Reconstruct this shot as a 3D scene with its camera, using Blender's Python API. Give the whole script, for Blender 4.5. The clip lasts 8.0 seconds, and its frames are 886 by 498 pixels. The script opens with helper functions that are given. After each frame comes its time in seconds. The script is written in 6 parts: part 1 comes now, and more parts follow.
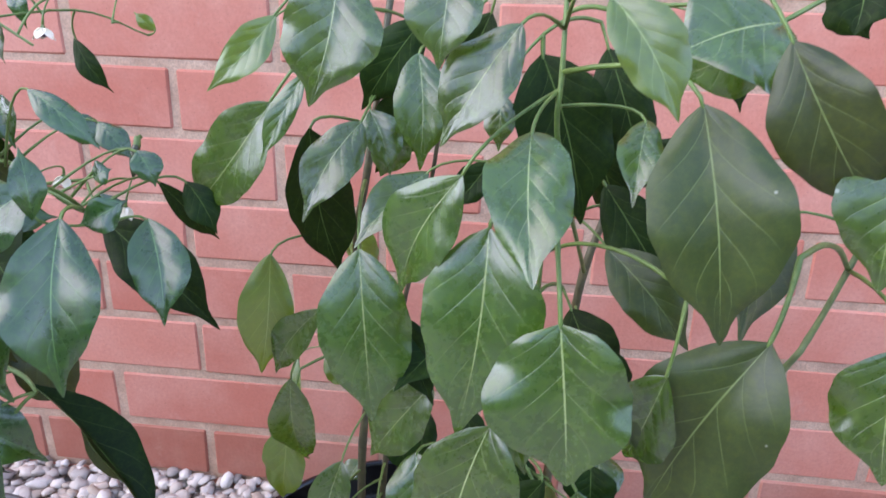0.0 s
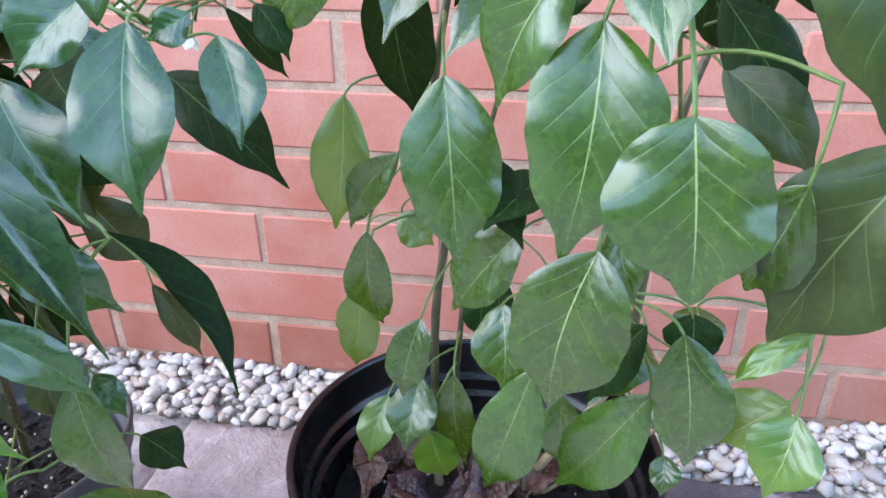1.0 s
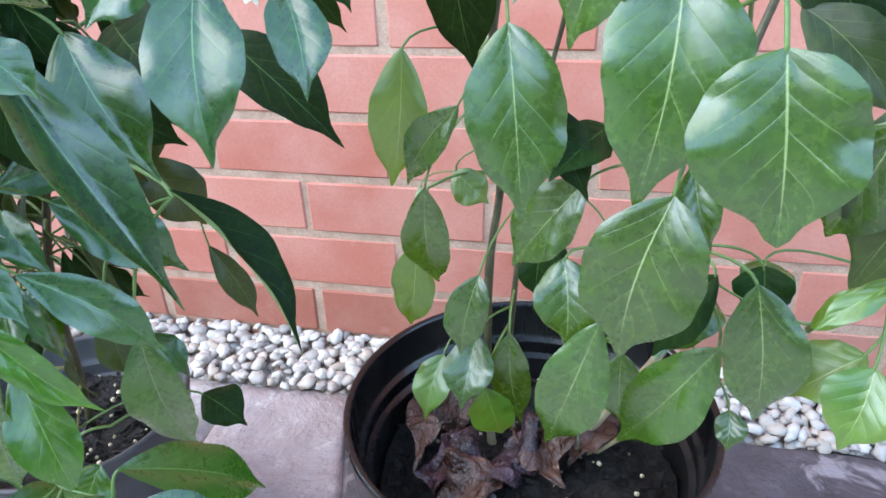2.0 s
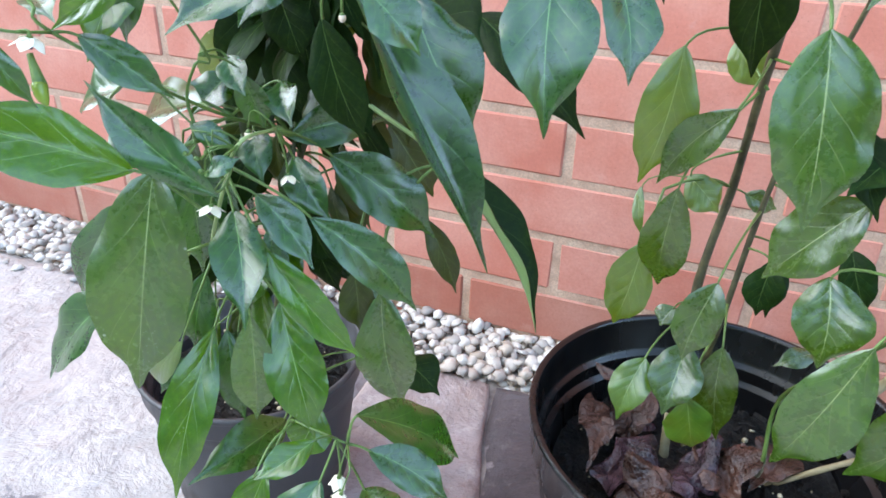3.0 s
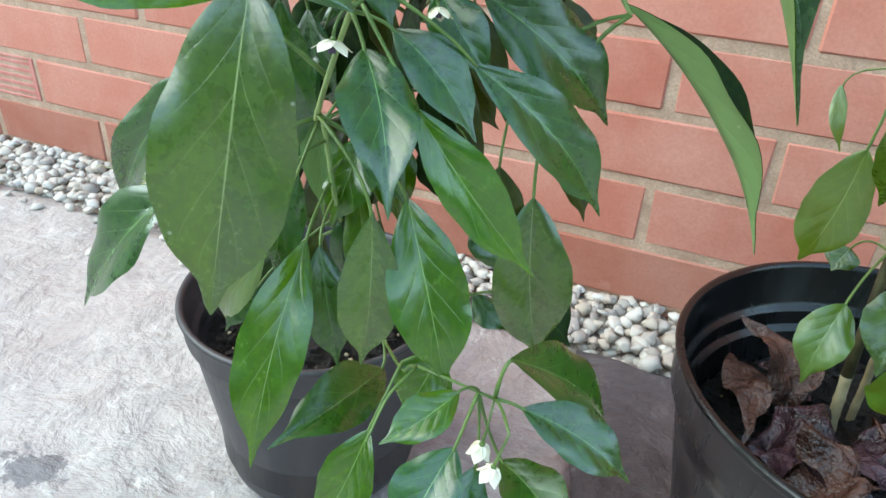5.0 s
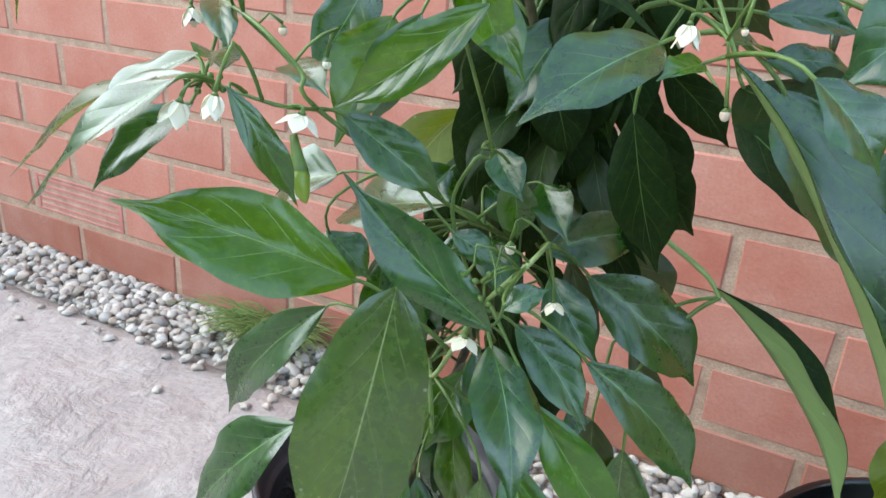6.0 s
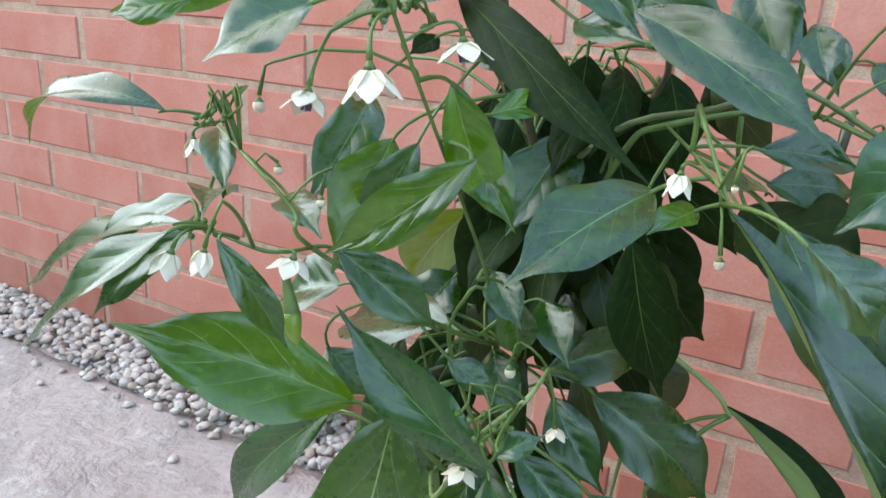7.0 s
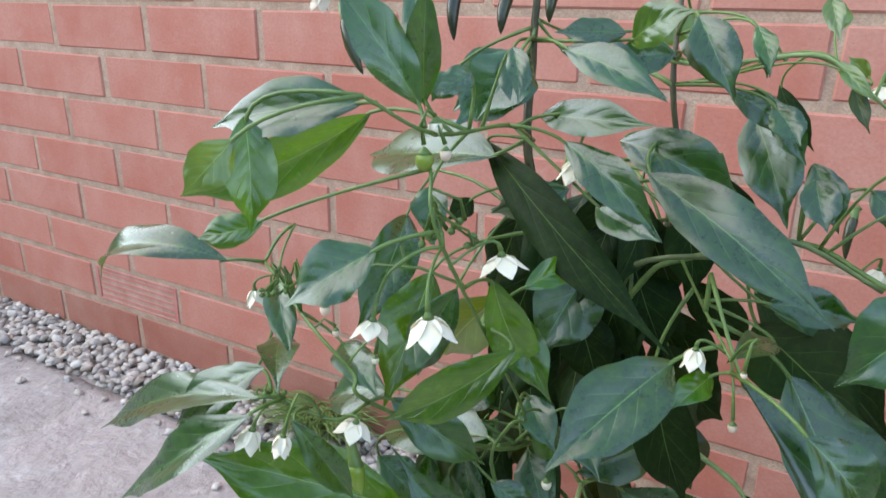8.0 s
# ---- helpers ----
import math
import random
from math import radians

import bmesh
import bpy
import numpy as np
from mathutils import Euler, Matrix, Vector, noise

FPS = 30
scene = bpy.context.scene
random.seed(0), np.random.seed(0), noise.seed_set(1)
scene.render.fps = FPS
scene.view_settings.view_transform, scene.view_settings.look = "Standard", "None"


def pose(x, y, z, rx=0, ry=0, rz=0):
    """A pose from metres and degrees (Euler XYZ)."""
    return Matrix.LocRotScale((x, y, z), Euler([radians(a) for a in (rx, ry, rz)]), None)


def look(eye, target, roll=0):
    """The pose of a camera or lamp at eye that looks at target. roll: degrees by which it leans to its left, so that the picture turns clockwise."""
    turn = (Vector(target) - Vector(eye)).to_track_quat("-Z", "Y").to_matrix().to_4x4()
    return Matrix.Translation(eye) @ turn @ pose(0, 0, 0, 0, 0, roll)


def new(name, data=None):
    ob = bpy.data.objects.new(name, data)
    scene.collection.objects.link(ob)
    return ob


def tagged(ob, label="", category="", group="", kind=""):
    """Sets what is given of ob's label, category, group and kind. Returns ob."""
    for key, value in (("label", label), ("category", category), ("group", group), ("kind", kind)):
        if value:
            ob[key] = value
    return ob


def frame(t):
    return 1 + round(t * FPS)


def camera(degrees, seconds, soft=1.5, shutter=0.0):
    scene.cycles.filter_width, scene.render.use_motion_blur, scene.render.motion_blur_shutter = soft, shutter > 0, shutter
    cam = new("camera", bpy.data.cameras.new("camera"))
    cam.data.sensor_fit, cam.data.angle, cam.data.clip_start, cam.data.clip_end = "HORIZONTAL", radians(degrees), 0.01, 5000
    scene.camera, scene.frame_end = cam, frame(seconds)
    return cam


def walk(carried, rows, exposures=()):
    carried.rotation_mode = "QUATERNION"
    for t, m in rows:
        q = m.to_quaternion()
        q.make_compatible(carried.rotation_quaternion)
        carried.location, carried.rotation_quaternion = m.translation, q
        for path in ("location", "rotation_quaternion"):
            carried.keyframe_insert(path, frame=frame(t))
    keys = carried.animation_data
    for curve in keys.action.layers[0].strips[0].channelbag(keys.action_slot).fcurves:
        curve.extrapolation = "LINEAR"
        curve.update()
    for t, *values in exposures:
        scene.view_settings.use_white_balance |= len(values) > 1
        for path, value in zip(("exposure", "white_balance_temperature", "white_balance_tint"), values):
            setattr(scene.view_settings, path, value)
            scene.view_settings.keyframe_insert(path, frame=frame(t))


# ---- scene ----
cam = camera(65.02, 8.0, soft=1.5, shutter=0.15)
ROWS = [
    (0.0, 1.1537, -0.7178, 0.5997, 69.9517, -1.5616, 6.4308),
    (0.5, 1.1377, -0.7133, 0.5694, 65.9862, -0.7799, 8.8867),
    (1.0, 1.1324, -0.7116, 0.5497, 63.6911, 0.1594, 9.6947),
    (1.2, 1.1309, -0.7098, 0.5435, 62.7502, 0.2704, 9.6965),
    (2.3, 1.0989, -0.7260, 0.5403, 61.4415, 1.4372, 13.4355),
    (2.5, 1.0746, -0.7351, 0.5422, 63.4407, -0.8622, 15.8636),
    (3.0, 1.0393, -0.7491, 0.5345, 61.6830, -1.8184, 21.9735),
    (3.5, 1.0178, -0.7541, 0.5099, 61.2852, -2.8353, 24.0490),
    (4.0, 0.9886, -0.7458, 0.4811, 59.3835, -1.3349, 23.9449),
    (4.2, 0.9774, -0.7358, 0.4509, 58.2891, -3.6118, 23.6319),
    (5.3, 0.9451, -0.7028, 0.4538, 61.2710, -2.3540, 23.6745),
    (5.5, 0.9391, -0.7076, 0.4813, 63.7729, -2.8762, 24.5541),
    (6.0, 0.9213, -0.7186, 0.5167, 68.2786, -4.2879, 27.4653),
    (6.5, 0.9213, -0.7091, 0.5246, 70.4952, -3.9302, 27.6969),
    (7.0, 0.9227, -0.7044, 0.5435, 71.9434, -3.5399, 29.3485),
    (7.5, 0.9263, -0.7278, 0.5752, 70.0277, -2.6204, 30.8415),
    (8.0, 0.9163, -0.7155, 0.6081, 70.4054, -0.9141, 29.8469),
]
EXPOSURES = [(0.0, 3.0, 8300, 25), (1.0, 3.42, 7800, 14), (2.5, 3.55, 8000, 7), (3.5, 3.3, 8800, 9), (4.2, 3.22, 8800, 4), (5.5, 3.27, 9700, -4), (6.0, 3.0, 9500, 6), (7.0, 2.84, 9200, 9), (8.0, 2.66, 9100, 11)]
walk(cam, [(t, pose(*r)) for t, *r in ROWS], EXPOSURES)
# world, sun and exposure
world = bpy.data.worlds.new("sky")
scene.world = world
world.use_nodes = True
wn = world.node_tree
sky = wn.nodes.new("ShaderNodeTexSky")
sky.sky_type, sky.sun_disc = "NISHITA", False
SUN_EL, SUN_ROT = radians(28), radians(250)
sky.sun_elevation, sky.sun_rotation = SUN_EL, SUN_ROT
sky.air_density, sky.dust_density, sky.ozone_density = 1.0, 0.0, 3.0
wn.links.new(sky.outputs["Color"], wn.nodes["Background"].inputs["Color"])
wn.nodes["Background"].inputs["Strength"].default_value = 0.15
sun = new("sun", bpy.data.lights.new("sun", "SUN"))
sun.data.energy, sun.data.angle, sun.data.color = 0.58, radians(88), (1.0, 0.97, 0.93)
sun.matrix_world = look((0, 0, 5), Vector((0, 0, 5)) - Vector((math.sin(SUN_ROT) * math.cos(SUN_EL), math.cos(SUN_ROT) * math.cos(SUN_EL), math.sin(SUN_EL))))


# ---- materials ----
class Nodes:
    """A material and short ways to add nodes to it."""

    def __init__(self, name, rough=0.5, metal=0.0):
        self.mat = bpy.data.materials.new(name)
        self.mat.use_nodes = True
        self.tree = self.mat.node_tree
        self.bsdf = self.tree.nodes["Principled BSDF"]
        self.out = self.tree.nodes["Material Output"]
        self.bsdf.inputs["Roughness"].default_value = rough
        self.bsdf.inputs["Metallic"].default_value = metal

    def add(self, kind, **props):
        node = self.tree.nodes.new(kind)
        for key, value in props.items():
            setattr(node, key, value)
        return node

    def put(self, socket, value):
        if isinstance(value, bpy.types.NodeSocket):
            self.tree.links.new(value, socket)
        else:
            socket.default_value = value

    def math(self, op, a, b=0.0, c=0.0, clamp=False):
        node = self.add("ShaderNodeMath", operation=op, use_clamp=clamp)
        for i, v in enumerate((a, b, c)):
            self.put(node.inputs[i], v)
        return node.outputs[0]

    def coords(self, kind="Object"):
        return self.add("ShaderNodeTexCoord").outputs[kind]

    def noise(self, scale, detail=4, rough=0.55, vector=None, out="Fac"):
        node = self.add("ShaderNodeTexNoise")
        node.inputs["Scale"].default_value, node.inputs["Detail"].default_value, node.inputs["Roughness"].default_value = scale, detail, rough
        self.put(node.inputs["Vector"], vector if vector is not None else self.coords())
        return node.outputs[out]

    def voronoi(self, scale, feature="F1", vector=None, out="Distance"):
        node = self.add("ShaderNodeTexVoronoi", feature=feature)
        node.inputs["Scale"].default_value = scale
        self.put(node.inputs["Vector"], vector if vector is not None else self.coords())
        return node.outputs[out]

    def ramp(self, fac, stops):
        node = self.add("ShaderNodeValToRGB")
        el = node.color_ramp.elements
        while len(el) < len(stops):
            el.new(0.5)
        for e, (pos, col) in zip(el, stops):
            e.position, e.color = pos, (*col, 1) if len(col) == 3 else col
        self.put(node.inputs[0], fac)
        return node.outputs[0]

    def mix(self, fac, a, b, blend="MIX"):
        node = self.add("ShaderNodeMix", data_type="RGBA", blend_type=blend)
        for name, v in ((0, fac), (6, a), (7, b)):
            if isinstance(v, tuple) and len(v) == 3:
                v = (*v, 1)
            self.put(node.inputs[name], v)
        return node.outputs[2]

    def span(self, value, a, b, c=0.0, d=1.0):
        node = self.add("ShaderNodeMapRange")
        for i, v in enumerate((value, a, b, c, d)):
            self.put(node.inputs[i], v)
        return node.outputs[0]

    def bump(self, height, strength, distance, base=None):
        node = self.add("ShaderNodeBump")
        node.inputs["Strength"].default_value, node.inputs["Distance"].default_value = strength, distance
        self.put(node.inputs["Height"], height)
        if base is not None:
            self.put(node.inputs["Normal"], base)
        return node.outputs[0]

    def finish(self, colour=None, normal=None, rough=None, subsurface=None):
        for name, v in (("Base Color", colour), ("Normal", normal), ("Roughness", rough)):
            if v is not None:
                if isinstance(v, tuple) and len(v) == 3:
                    v = (*v, 1)
                self.put(self.bsdf.inputs[name], v)
        return self.mat


def brick_material(name, low, high, pale):
    n = Nodes(name)
    info = n.add("ShaderNodeObjectInfo")
    world_at = n.add("ShaderNodeNewGeometry").outputs["Position"]
    tone = n.mix(info.outputs["Random"], low, high)
    patch = n.noise(9, 5, 0.6, world_at)
    tone = n.mix(n.span(patch, 0.38, 0.68, 0, 0.7), tone, pale)
    grain = n.noise(260, 3, 0.6, world_at)
    tone = n.mix(n.span(grain, 0.3, 0.75, 0.25, 0.0), tone, tuple(c * 0.55 for c in low))
    pits = n.voronoi(170, vector=world_at)
    tone = n.mix(n.span(pits, 0.0, 0.13, 0.5, 0.0), tone, (0.12, 0.05, 0.04))
    # pale bloom of salt in streaks
    bloom = n.noise(26, 4, 0.7, world_at)
    tone = n.mix(n.span(bloom, 0.6, 0.8, 0.0, 0.25), tone, (0.64, 0.44, 0.38))
    rough = n.bump(grain, 0.35, 0.0015)
    return n.finish(tone, n.bump(n.noise(35, 3, 0.5, world_at), 0.5, 0.003, rough), 0.85)


def mortar_material():
    n = Nodes("mortar")
    at = n.add("ShaderNodeNewGeometry").outputs["Position"]
    tone = n.ramp(n.noise(30, 5, 0.65, at), [(0.3, (0.395, 0.235, 0.163)), (0.55, (0.541, 0.350, 0.251)), (0.75, (0.624, 0.440, 0.321))])
    grit = n.noise(400, 2, 0.6, at)
    tone = n.mix(n.span(grit, 0.35, 0.6, 0.35, 0.0), tone, (0.2, 0.16, 0.13))
    return n.finish(tone, n.bump(grit, 0.6, 0.002), 0.95)


def paving_material(name, a, b, dark, stain=None, worn=None):
    n = Nodes(name)
    at = n.add("ShaderNodeNewGeometry").outputs["Position"]
    warped = n.add("ShaderNodeVectorMath", operation="ADD")
    n.put(warped.inputs[0], at)
    shift = n.add("ShaderNodeVectorMath", operation="SCALE")
    n.put(shift.inputs[0], n.noise(5, 3, 0.5, at, "Color"))
    shift.inputs["Scale"].default_value = 0.12
    n.put(warped.inputs[1], shift.outputs[0])
    cloud = n.noise(11, 6, 0.62, warped.outputs[0])
    tone = n.mix(n.span(cloud, 0.35, 0.68), a, b)
    speck = n.noise(95, 4, 0.7, at)
    tone = n.mix(n.span(speck, 0.5, 0.72, 0.0, 0.55), tone, dark)
    lichen = n.noise(38, 5, 0.7, at)
    tone = n.mix(n.span(lichen, 0.56, 0.7, 0.0, 0.6 if worn is None else 0.25), tone, (0.72, 0.68, 0.645) if worn is None else worn)
    # broad rosy and rusty patches in the bedding
    patch = n.noise(3.2, 4, 0.6, warped.outputs[0])
    tone = n.mix(n.span(patch, 0.5, 0.72, 0.0, 0.5 if worn is None else 0.1), tone, (0.50, 0.40, 0.372) if worn is None else worn)
    if worn is not None:
        bare = n.noise(7.5, 5, 0.62, warped.outputs[0])
        tone = n.mix(n.span(bare, 0.57, 0.60, 0.0, 0.85), tone, worn)
    if stain:
        away = n.add("ShaderNodeVectorMath", operation="DISTANCE")
        n.put(away.inputs[0], warped.outputs[0])
        away.inputs[1].default_value = stain
        ragged = n.math("ADD", away.outputs["Value"], n.math("MULTIPLY", n.math("SUBTRACT", lichen, 0.5), 0.12))
        tone = n.mix(n.span(ragged, 0.020, 0.028, 0.8, 0.0), tone, (0.13, 0.12, 0.13))
    riven = n.noise(17, 6, 0.6, warped.outputs[0])
    seams = n.add("ShaderNodeMapping")
    seams.inputs["Rotation"].default_value = (0, 0, 0.9)
    seams.inputs["Scale"].default_value = (3.0, 0.9, 1)
    n.put(seams.inputs["Vector"], warped.outputs[0])
    ledge = n.noise(4.2, 7, 0.55, seams.outputs[0])
    steps = n.math("SNAP", ledge, 0.10)
    # darker lines along the small ledges of the split face
    crease = n.span(n.math("FRACT", n.math("DIVIDE", ledge, 0.10)), 0.0, 0.12, 0.4, 0.0)
    tone = n.mix(n.math("MULTIPLY", crease, n.span(riven, 0.35, 0.65)), tone, dark)
    normal = n.bump(riven, 0.9, 0.017, n.bump(steps, 1.0, 0.050, n.bump(speck, 0.4, 0.002)))
    return n.finish(tone, normal, n.span(cloud, 0.3, 0.7, 0.6, 0.85))


def pebble_material():
    n = Nodes("pebble", 0.6)
    geo = n.add("ShaderNodeNewGeometry")
    tone = n.ramp(geo.outputs["Random Per Island"], [(0.0, (0.243, 0.216, 0.201)), (0.18, (0.515, 0.459, 0.410)), (0.36, (0.655, 0.603, 0.544)), (0.5, (0.440, 0.351, 0.276)), (0.64, (0.693, 0.648, 0.594)), (0.8, (0.374, 0.342, 0.318)), (0.9, (0.562, 0.459, 0.385)), (1.0, (0.581, 0.522, 0.461))])
    vein = n.noise(120, 4, 0.65, geo.outputs["Position"])
    tone = n.mix(n.span(vein, 0.45, 0.75, 0.0, 0.4), tone, (0.35, 0.29, 0.25))
    return n.finish(tone, n.bump(vein, 0.3, 0.001), 0.6)


def soil_material():
    n = Nodes("potting_soil", 0.9)
    at = n.add("ShaderNodeNewGeometry").outputs["Position"]
    crumbs = n.noise(330, 5, 0.75, at)
    clods = n.noise(90, 3, 0.6, at)
    tone = n.ramp(n.noise(180, 4, 0.7, at), [(0.3, (0.004, 0.003, 0.0025)), (0.6, (0.012, 0.009, 0.007)), (0.8, (0.05, 0.036, 0.027))])
    return n.finish(tone, n.bump(crumbs, 1.0, 0.006, n.bump(clods, 0.8, 0.012)), n.span(crumbs, 0.35, 0.7, 0.9, 0.28))


def plastic_material(name, colour, rough, dust):
    n = Nodes(name, rough)
    at = n.coords()
    stretched = n.add("ShaderNodeMapping")
    stretched.inputs["Scale"].default_value = (1, 1, 0.25)
    n.put(stretched.inputs["Vector"], at)
    smear = n.noise(22, 5, 0.65, stretched.outputs[0])
    tone = n.mix(n.span(smear, 0.45, 0.75, 0.0, dust), colour, (0.30, 0.29, 0.29))
    scuff = n.noise(160, 3, 0.6, at)
    return n.finish(tone, n.bump(scuff, 0.12, 0.001), n.span(smear, 0.3, 0.7, rough, min(1, rough + 0.3)))


def leaf_material(name, top, deep, under, gloss, vein_tone, glow_share=0.16, shine=0.9, vein=0.4, quilt=0.22):
    """A pepper leaf: pale midrib and side veins that follow the blade's own coordinates, glossy above, paler below."""
    n = Nodes(name)
    uv = n.add("ShaderNodeSeparateXYZ")
    n.put(uv.inputs[0], n.coords("UV"))
    s, v = uv.outputs[0], uv.outputs[1]
    info = n.add("ShaderNodeObjectInfo").outputs["Random"]
    off = n.math("ABSOLUTE", n.math("SUBTRACT", v, 0.5))
    side = n.math("GREATER_THAN", v, 0.5)
    blotch = n.noise(55, 4, 0.6)
    # side veins: they leave the midrib forward and bend along the margin
    wander = n.math("MULTIPLY", n.math("SUBTRACT", n.noise(30, 2, 0.5), 0.5), 0.05)
    phase = n.math("ADD", n.math("SUBTRACT", n.math("MULTIPLY", s, 5.6), n.math("MULTIPLY", n.math("POWER", off, 0.85), 3.4)), n.math("MULTIPLY", side, 0.42))
    phase = n.math("ADD", n.math("ADD", phase, info), n.math("MULTIPLY", wander, 3.0))
    dist = n.math("ABSOLUTE", n.math("SUBTRACT", n.math("FRACT", phase), 0.5))
    side_vein = n.span(n.math("SUBTRACT", 0.5, dist), 0.006, 0.034, 1.0, 0.0)
    fade = n.span(off, 0.18, 0.46, 1.0, 0.0)
    side_vein = n.math("MULTIPLY", side_vein, fade)
    mid_vein = n.span(off, n.span(s, 0.0, 1.0, 0.005, 0.0015), n.span(s, 0.0, 1.0, 0.014, 0.005), 1.0, 0.0)
    net = n.span(n.voronoi(420, "DISTANCE_TO_EDGE"), 0.0, 0.12, 1.0, 0.0)
    tone = n.mix(n.span(blotch, 0.3, 0.72), deep, top)
    shade = n.math("MULTIPLY_ADD", info, 0.4, 0.8)
    grade = n.add("ShaderNodeHueSaturation")
    n.put(grade.inputs["Value"], shade)
    n.put(grade.inputs["Hue"], n.math("MULTIPLY_ADD", info, 0.03, 0.485))
    n.put(grade.inputs["Color"], tone)
    tone = n.mix(n.math("MULTIPLY", side_vein, vein), grade.outputs[0], vein_tone)
    tone = n.mix(n.math("MULTIPLY", mid_vein, 0.85), tone, vein_tone)
    tone = n.mix(n.math("MULTIPLY", net, 0.04), tone, under)
    # a few pale specks of dust and old water drops
    dots = n.add("ShaderNodeTexVoronoi", feature="F1")
    dots.inputs["Scale"].default_value = 95
    n.put(dots.inputs["Vector"], n.coords())
    chosen = n.add("ShaderNodeSeparateColor")
    n.put(chosen.inputs[0], dots.outputs["Color"])
    speck = n.math("MULTIPLY", n.span(dots.outputs["Distance"], 0.05, 0.09, 1.0, 0.0), n.math("GREATER_THAN", chosen.outputs[0], 0.86))
    tone = n.mix(n.math("MULTIPLY", speck, 0.55), tone, (0.50, 0.55, 0.42))
    pucker = n.noise(70, 3, 0.55)
    # the blade swells between its veins
    swell = n.math("MULTIPLY", n.math("POWER", n.math("MULTIPLY", n.math("SUBTRACT", 0.5, dist), 2.0), 0.6), n.span(off, 0.0, 0.4, 1.0, 0.25))
    height = n.math("SUBTRACT", n.math("MULTIPLY_ADD", pucker, 0.8, n.math("MULTIPLY", swell, 0.7)), n.math("MULTIPLY", n.math("MAXIMUM", mid_vein, n.math("MULTIPLY", side_vein, 0.5)), 0.4))
    cells = n.noise(320, 3, 0.6)
    normal = n.bump(height, quilt, 0.0022, n.bump(cells, 0.22, 0.0006))
    tone = n.mix(n.span(cells, 0.45, 0.75, 0.0, 0.13), tone, under)
    n.finish(tone, normal, n.math("ADD", n.span(blotch, 0.3, 0.8, gloss + 0.02, gloss + 0.13), n.span(cells, 0.3, 0.7, 0.0, 0.06)))
    n.bsdf.inputs["IOR"].default_value = 1.52
    n.bsdf.inputs["Specular IOR Level"].default_value = shine
    n.bsdf.inputs["Coat Weight"].default_value, n.bsdf.inputs["Coat Roughness"].default_value = shine * 0.6, gloss + 0.05
    glow = n.add("ShaderNodeBsdfTranslucent")
    n.put(glow.inputs["Color"], n.mix(n.math("MULTIPLY", mid_vein, 0.7), under, vein_tone))
    blend = n.add("ShaderNodeMixShader")
    blend.inputs[0].default_value = glow_share
    n.put(blend.inputs[1], n.bsdf.outputs[0])
    n.put(blend.inputs[2], glow.outputs[0])
    n.put(n.out.inputs["Surface"], blend.outputs[0])
    return n.mat


def plain_material(name, a, b, scale, rough, bump=0.3, depth=0.001, vector="Object"):
    n = Nodes(name, rough)
    at = n.coords(vector)
    mottling = n.noise(scale, 5, 0.65, at)
    return n.finish(n.mix(n.span(mottling, 0.35, 0.7), a, b), n.bump(n.noise(scale * 4, 3, 0.6, at), bump, depth), rough)


BRICK = brick_material("red_brick", (0.52, 0.158, 0.108), (0.61, 0.218, 0.155), (0.66, 0.315, 0.245))
# Darker reds for the lowest course.
BRICK_LOW = brick_material("darker_red_brick", (0.40, 0.125, 0.082), (0.49, 0.172, 0.118), (0.52, 0.25, 0.19))
MORTAR = mortar_material()
VENT = plain_material("air_brick_clay", (0.50, 0.16, 0.13), (0.62, 0.26, 0.22), 30, 0.85)
VENT_SHADE = plain_material("vent_shade_tone", (0.06, 0.02, 0.015), (0.1, 0.03, 0.02), 30, 0.9)
SLAB = paving_material("buff_sandstone", (0.345, 0.302, 0.285), (0.53, 0.48, 0.452), (0.20, 0.168, 0.157), (0.573, -0.408, 0.06))
SLAB_PINK = paving_material("pink_sandstone", (0.34, 0.26, 0.24), (0.46, 0.39, 0.385), (0.22, 0.165, 0.155))
# Dark grey slab broken by paler patches.
SLAB_DARK = paving_material("dark_grey_stone", (0.055, 0.043, 0.047), (0.115, 0.092, 0.097), (0.04, 0.033, 0.035), None, (0.30, 0.25, 0.255))
JOINT = plain_material("sandy_joint", (0.26, 0.21, 0.19), (0.42, 0.36, 0.33), 60, 0.95)
PEBBLE = pebble_material()
SOIL = soil_material()
POT_BLACK = plastic_material("black_pot_plastic", (0.004, 0.004, 0.0045), 0.12, 0.02)
POT_GREY = plastic_material("grey_black_pot_plastic", (0.036, 0.035, 0.039), 0.36, 0.18)
LEAF = leaf_material("broad_leaf", (0.031, 0.084, 0.012), (0.015, 0.046, 0.008), (0.22, 0.46, 0.010), 0.17, (0.33, 0.42, 0.17), 0.17, 0.80, 0.34, 0.22)
LEAF_DARK = leaf_material("narrow_leaf", (0.0040, 0.058, 0.0060), (0.0016, 0.029, 0.0036), (0.12, 0.40, 0.006), 0.19, (0.16, 0.33, 0.09), 0.13, 0.80, 0.36, 0.15)
# Young leaves, and backlit ones whose glow is put into a brighter colour.
LEAF_YOUNG_LIT = leaf_material("young_or_backlit_leaf", (0.062, 0.155, 0.016), (0.036, 0.105, 0.012), (0.32, 0.48, 0.025), 0.24, (0.32, 0.46, 0.14), 0.26)
LEAF_PALE = leaf_material("leaf_underside", (0.19, 0.34, 0.10), (0.15, 0.28, 0.08), (0.30, 0.44, 0.12), 0.5, (0.36, 0.50, 0.22), 0.1)
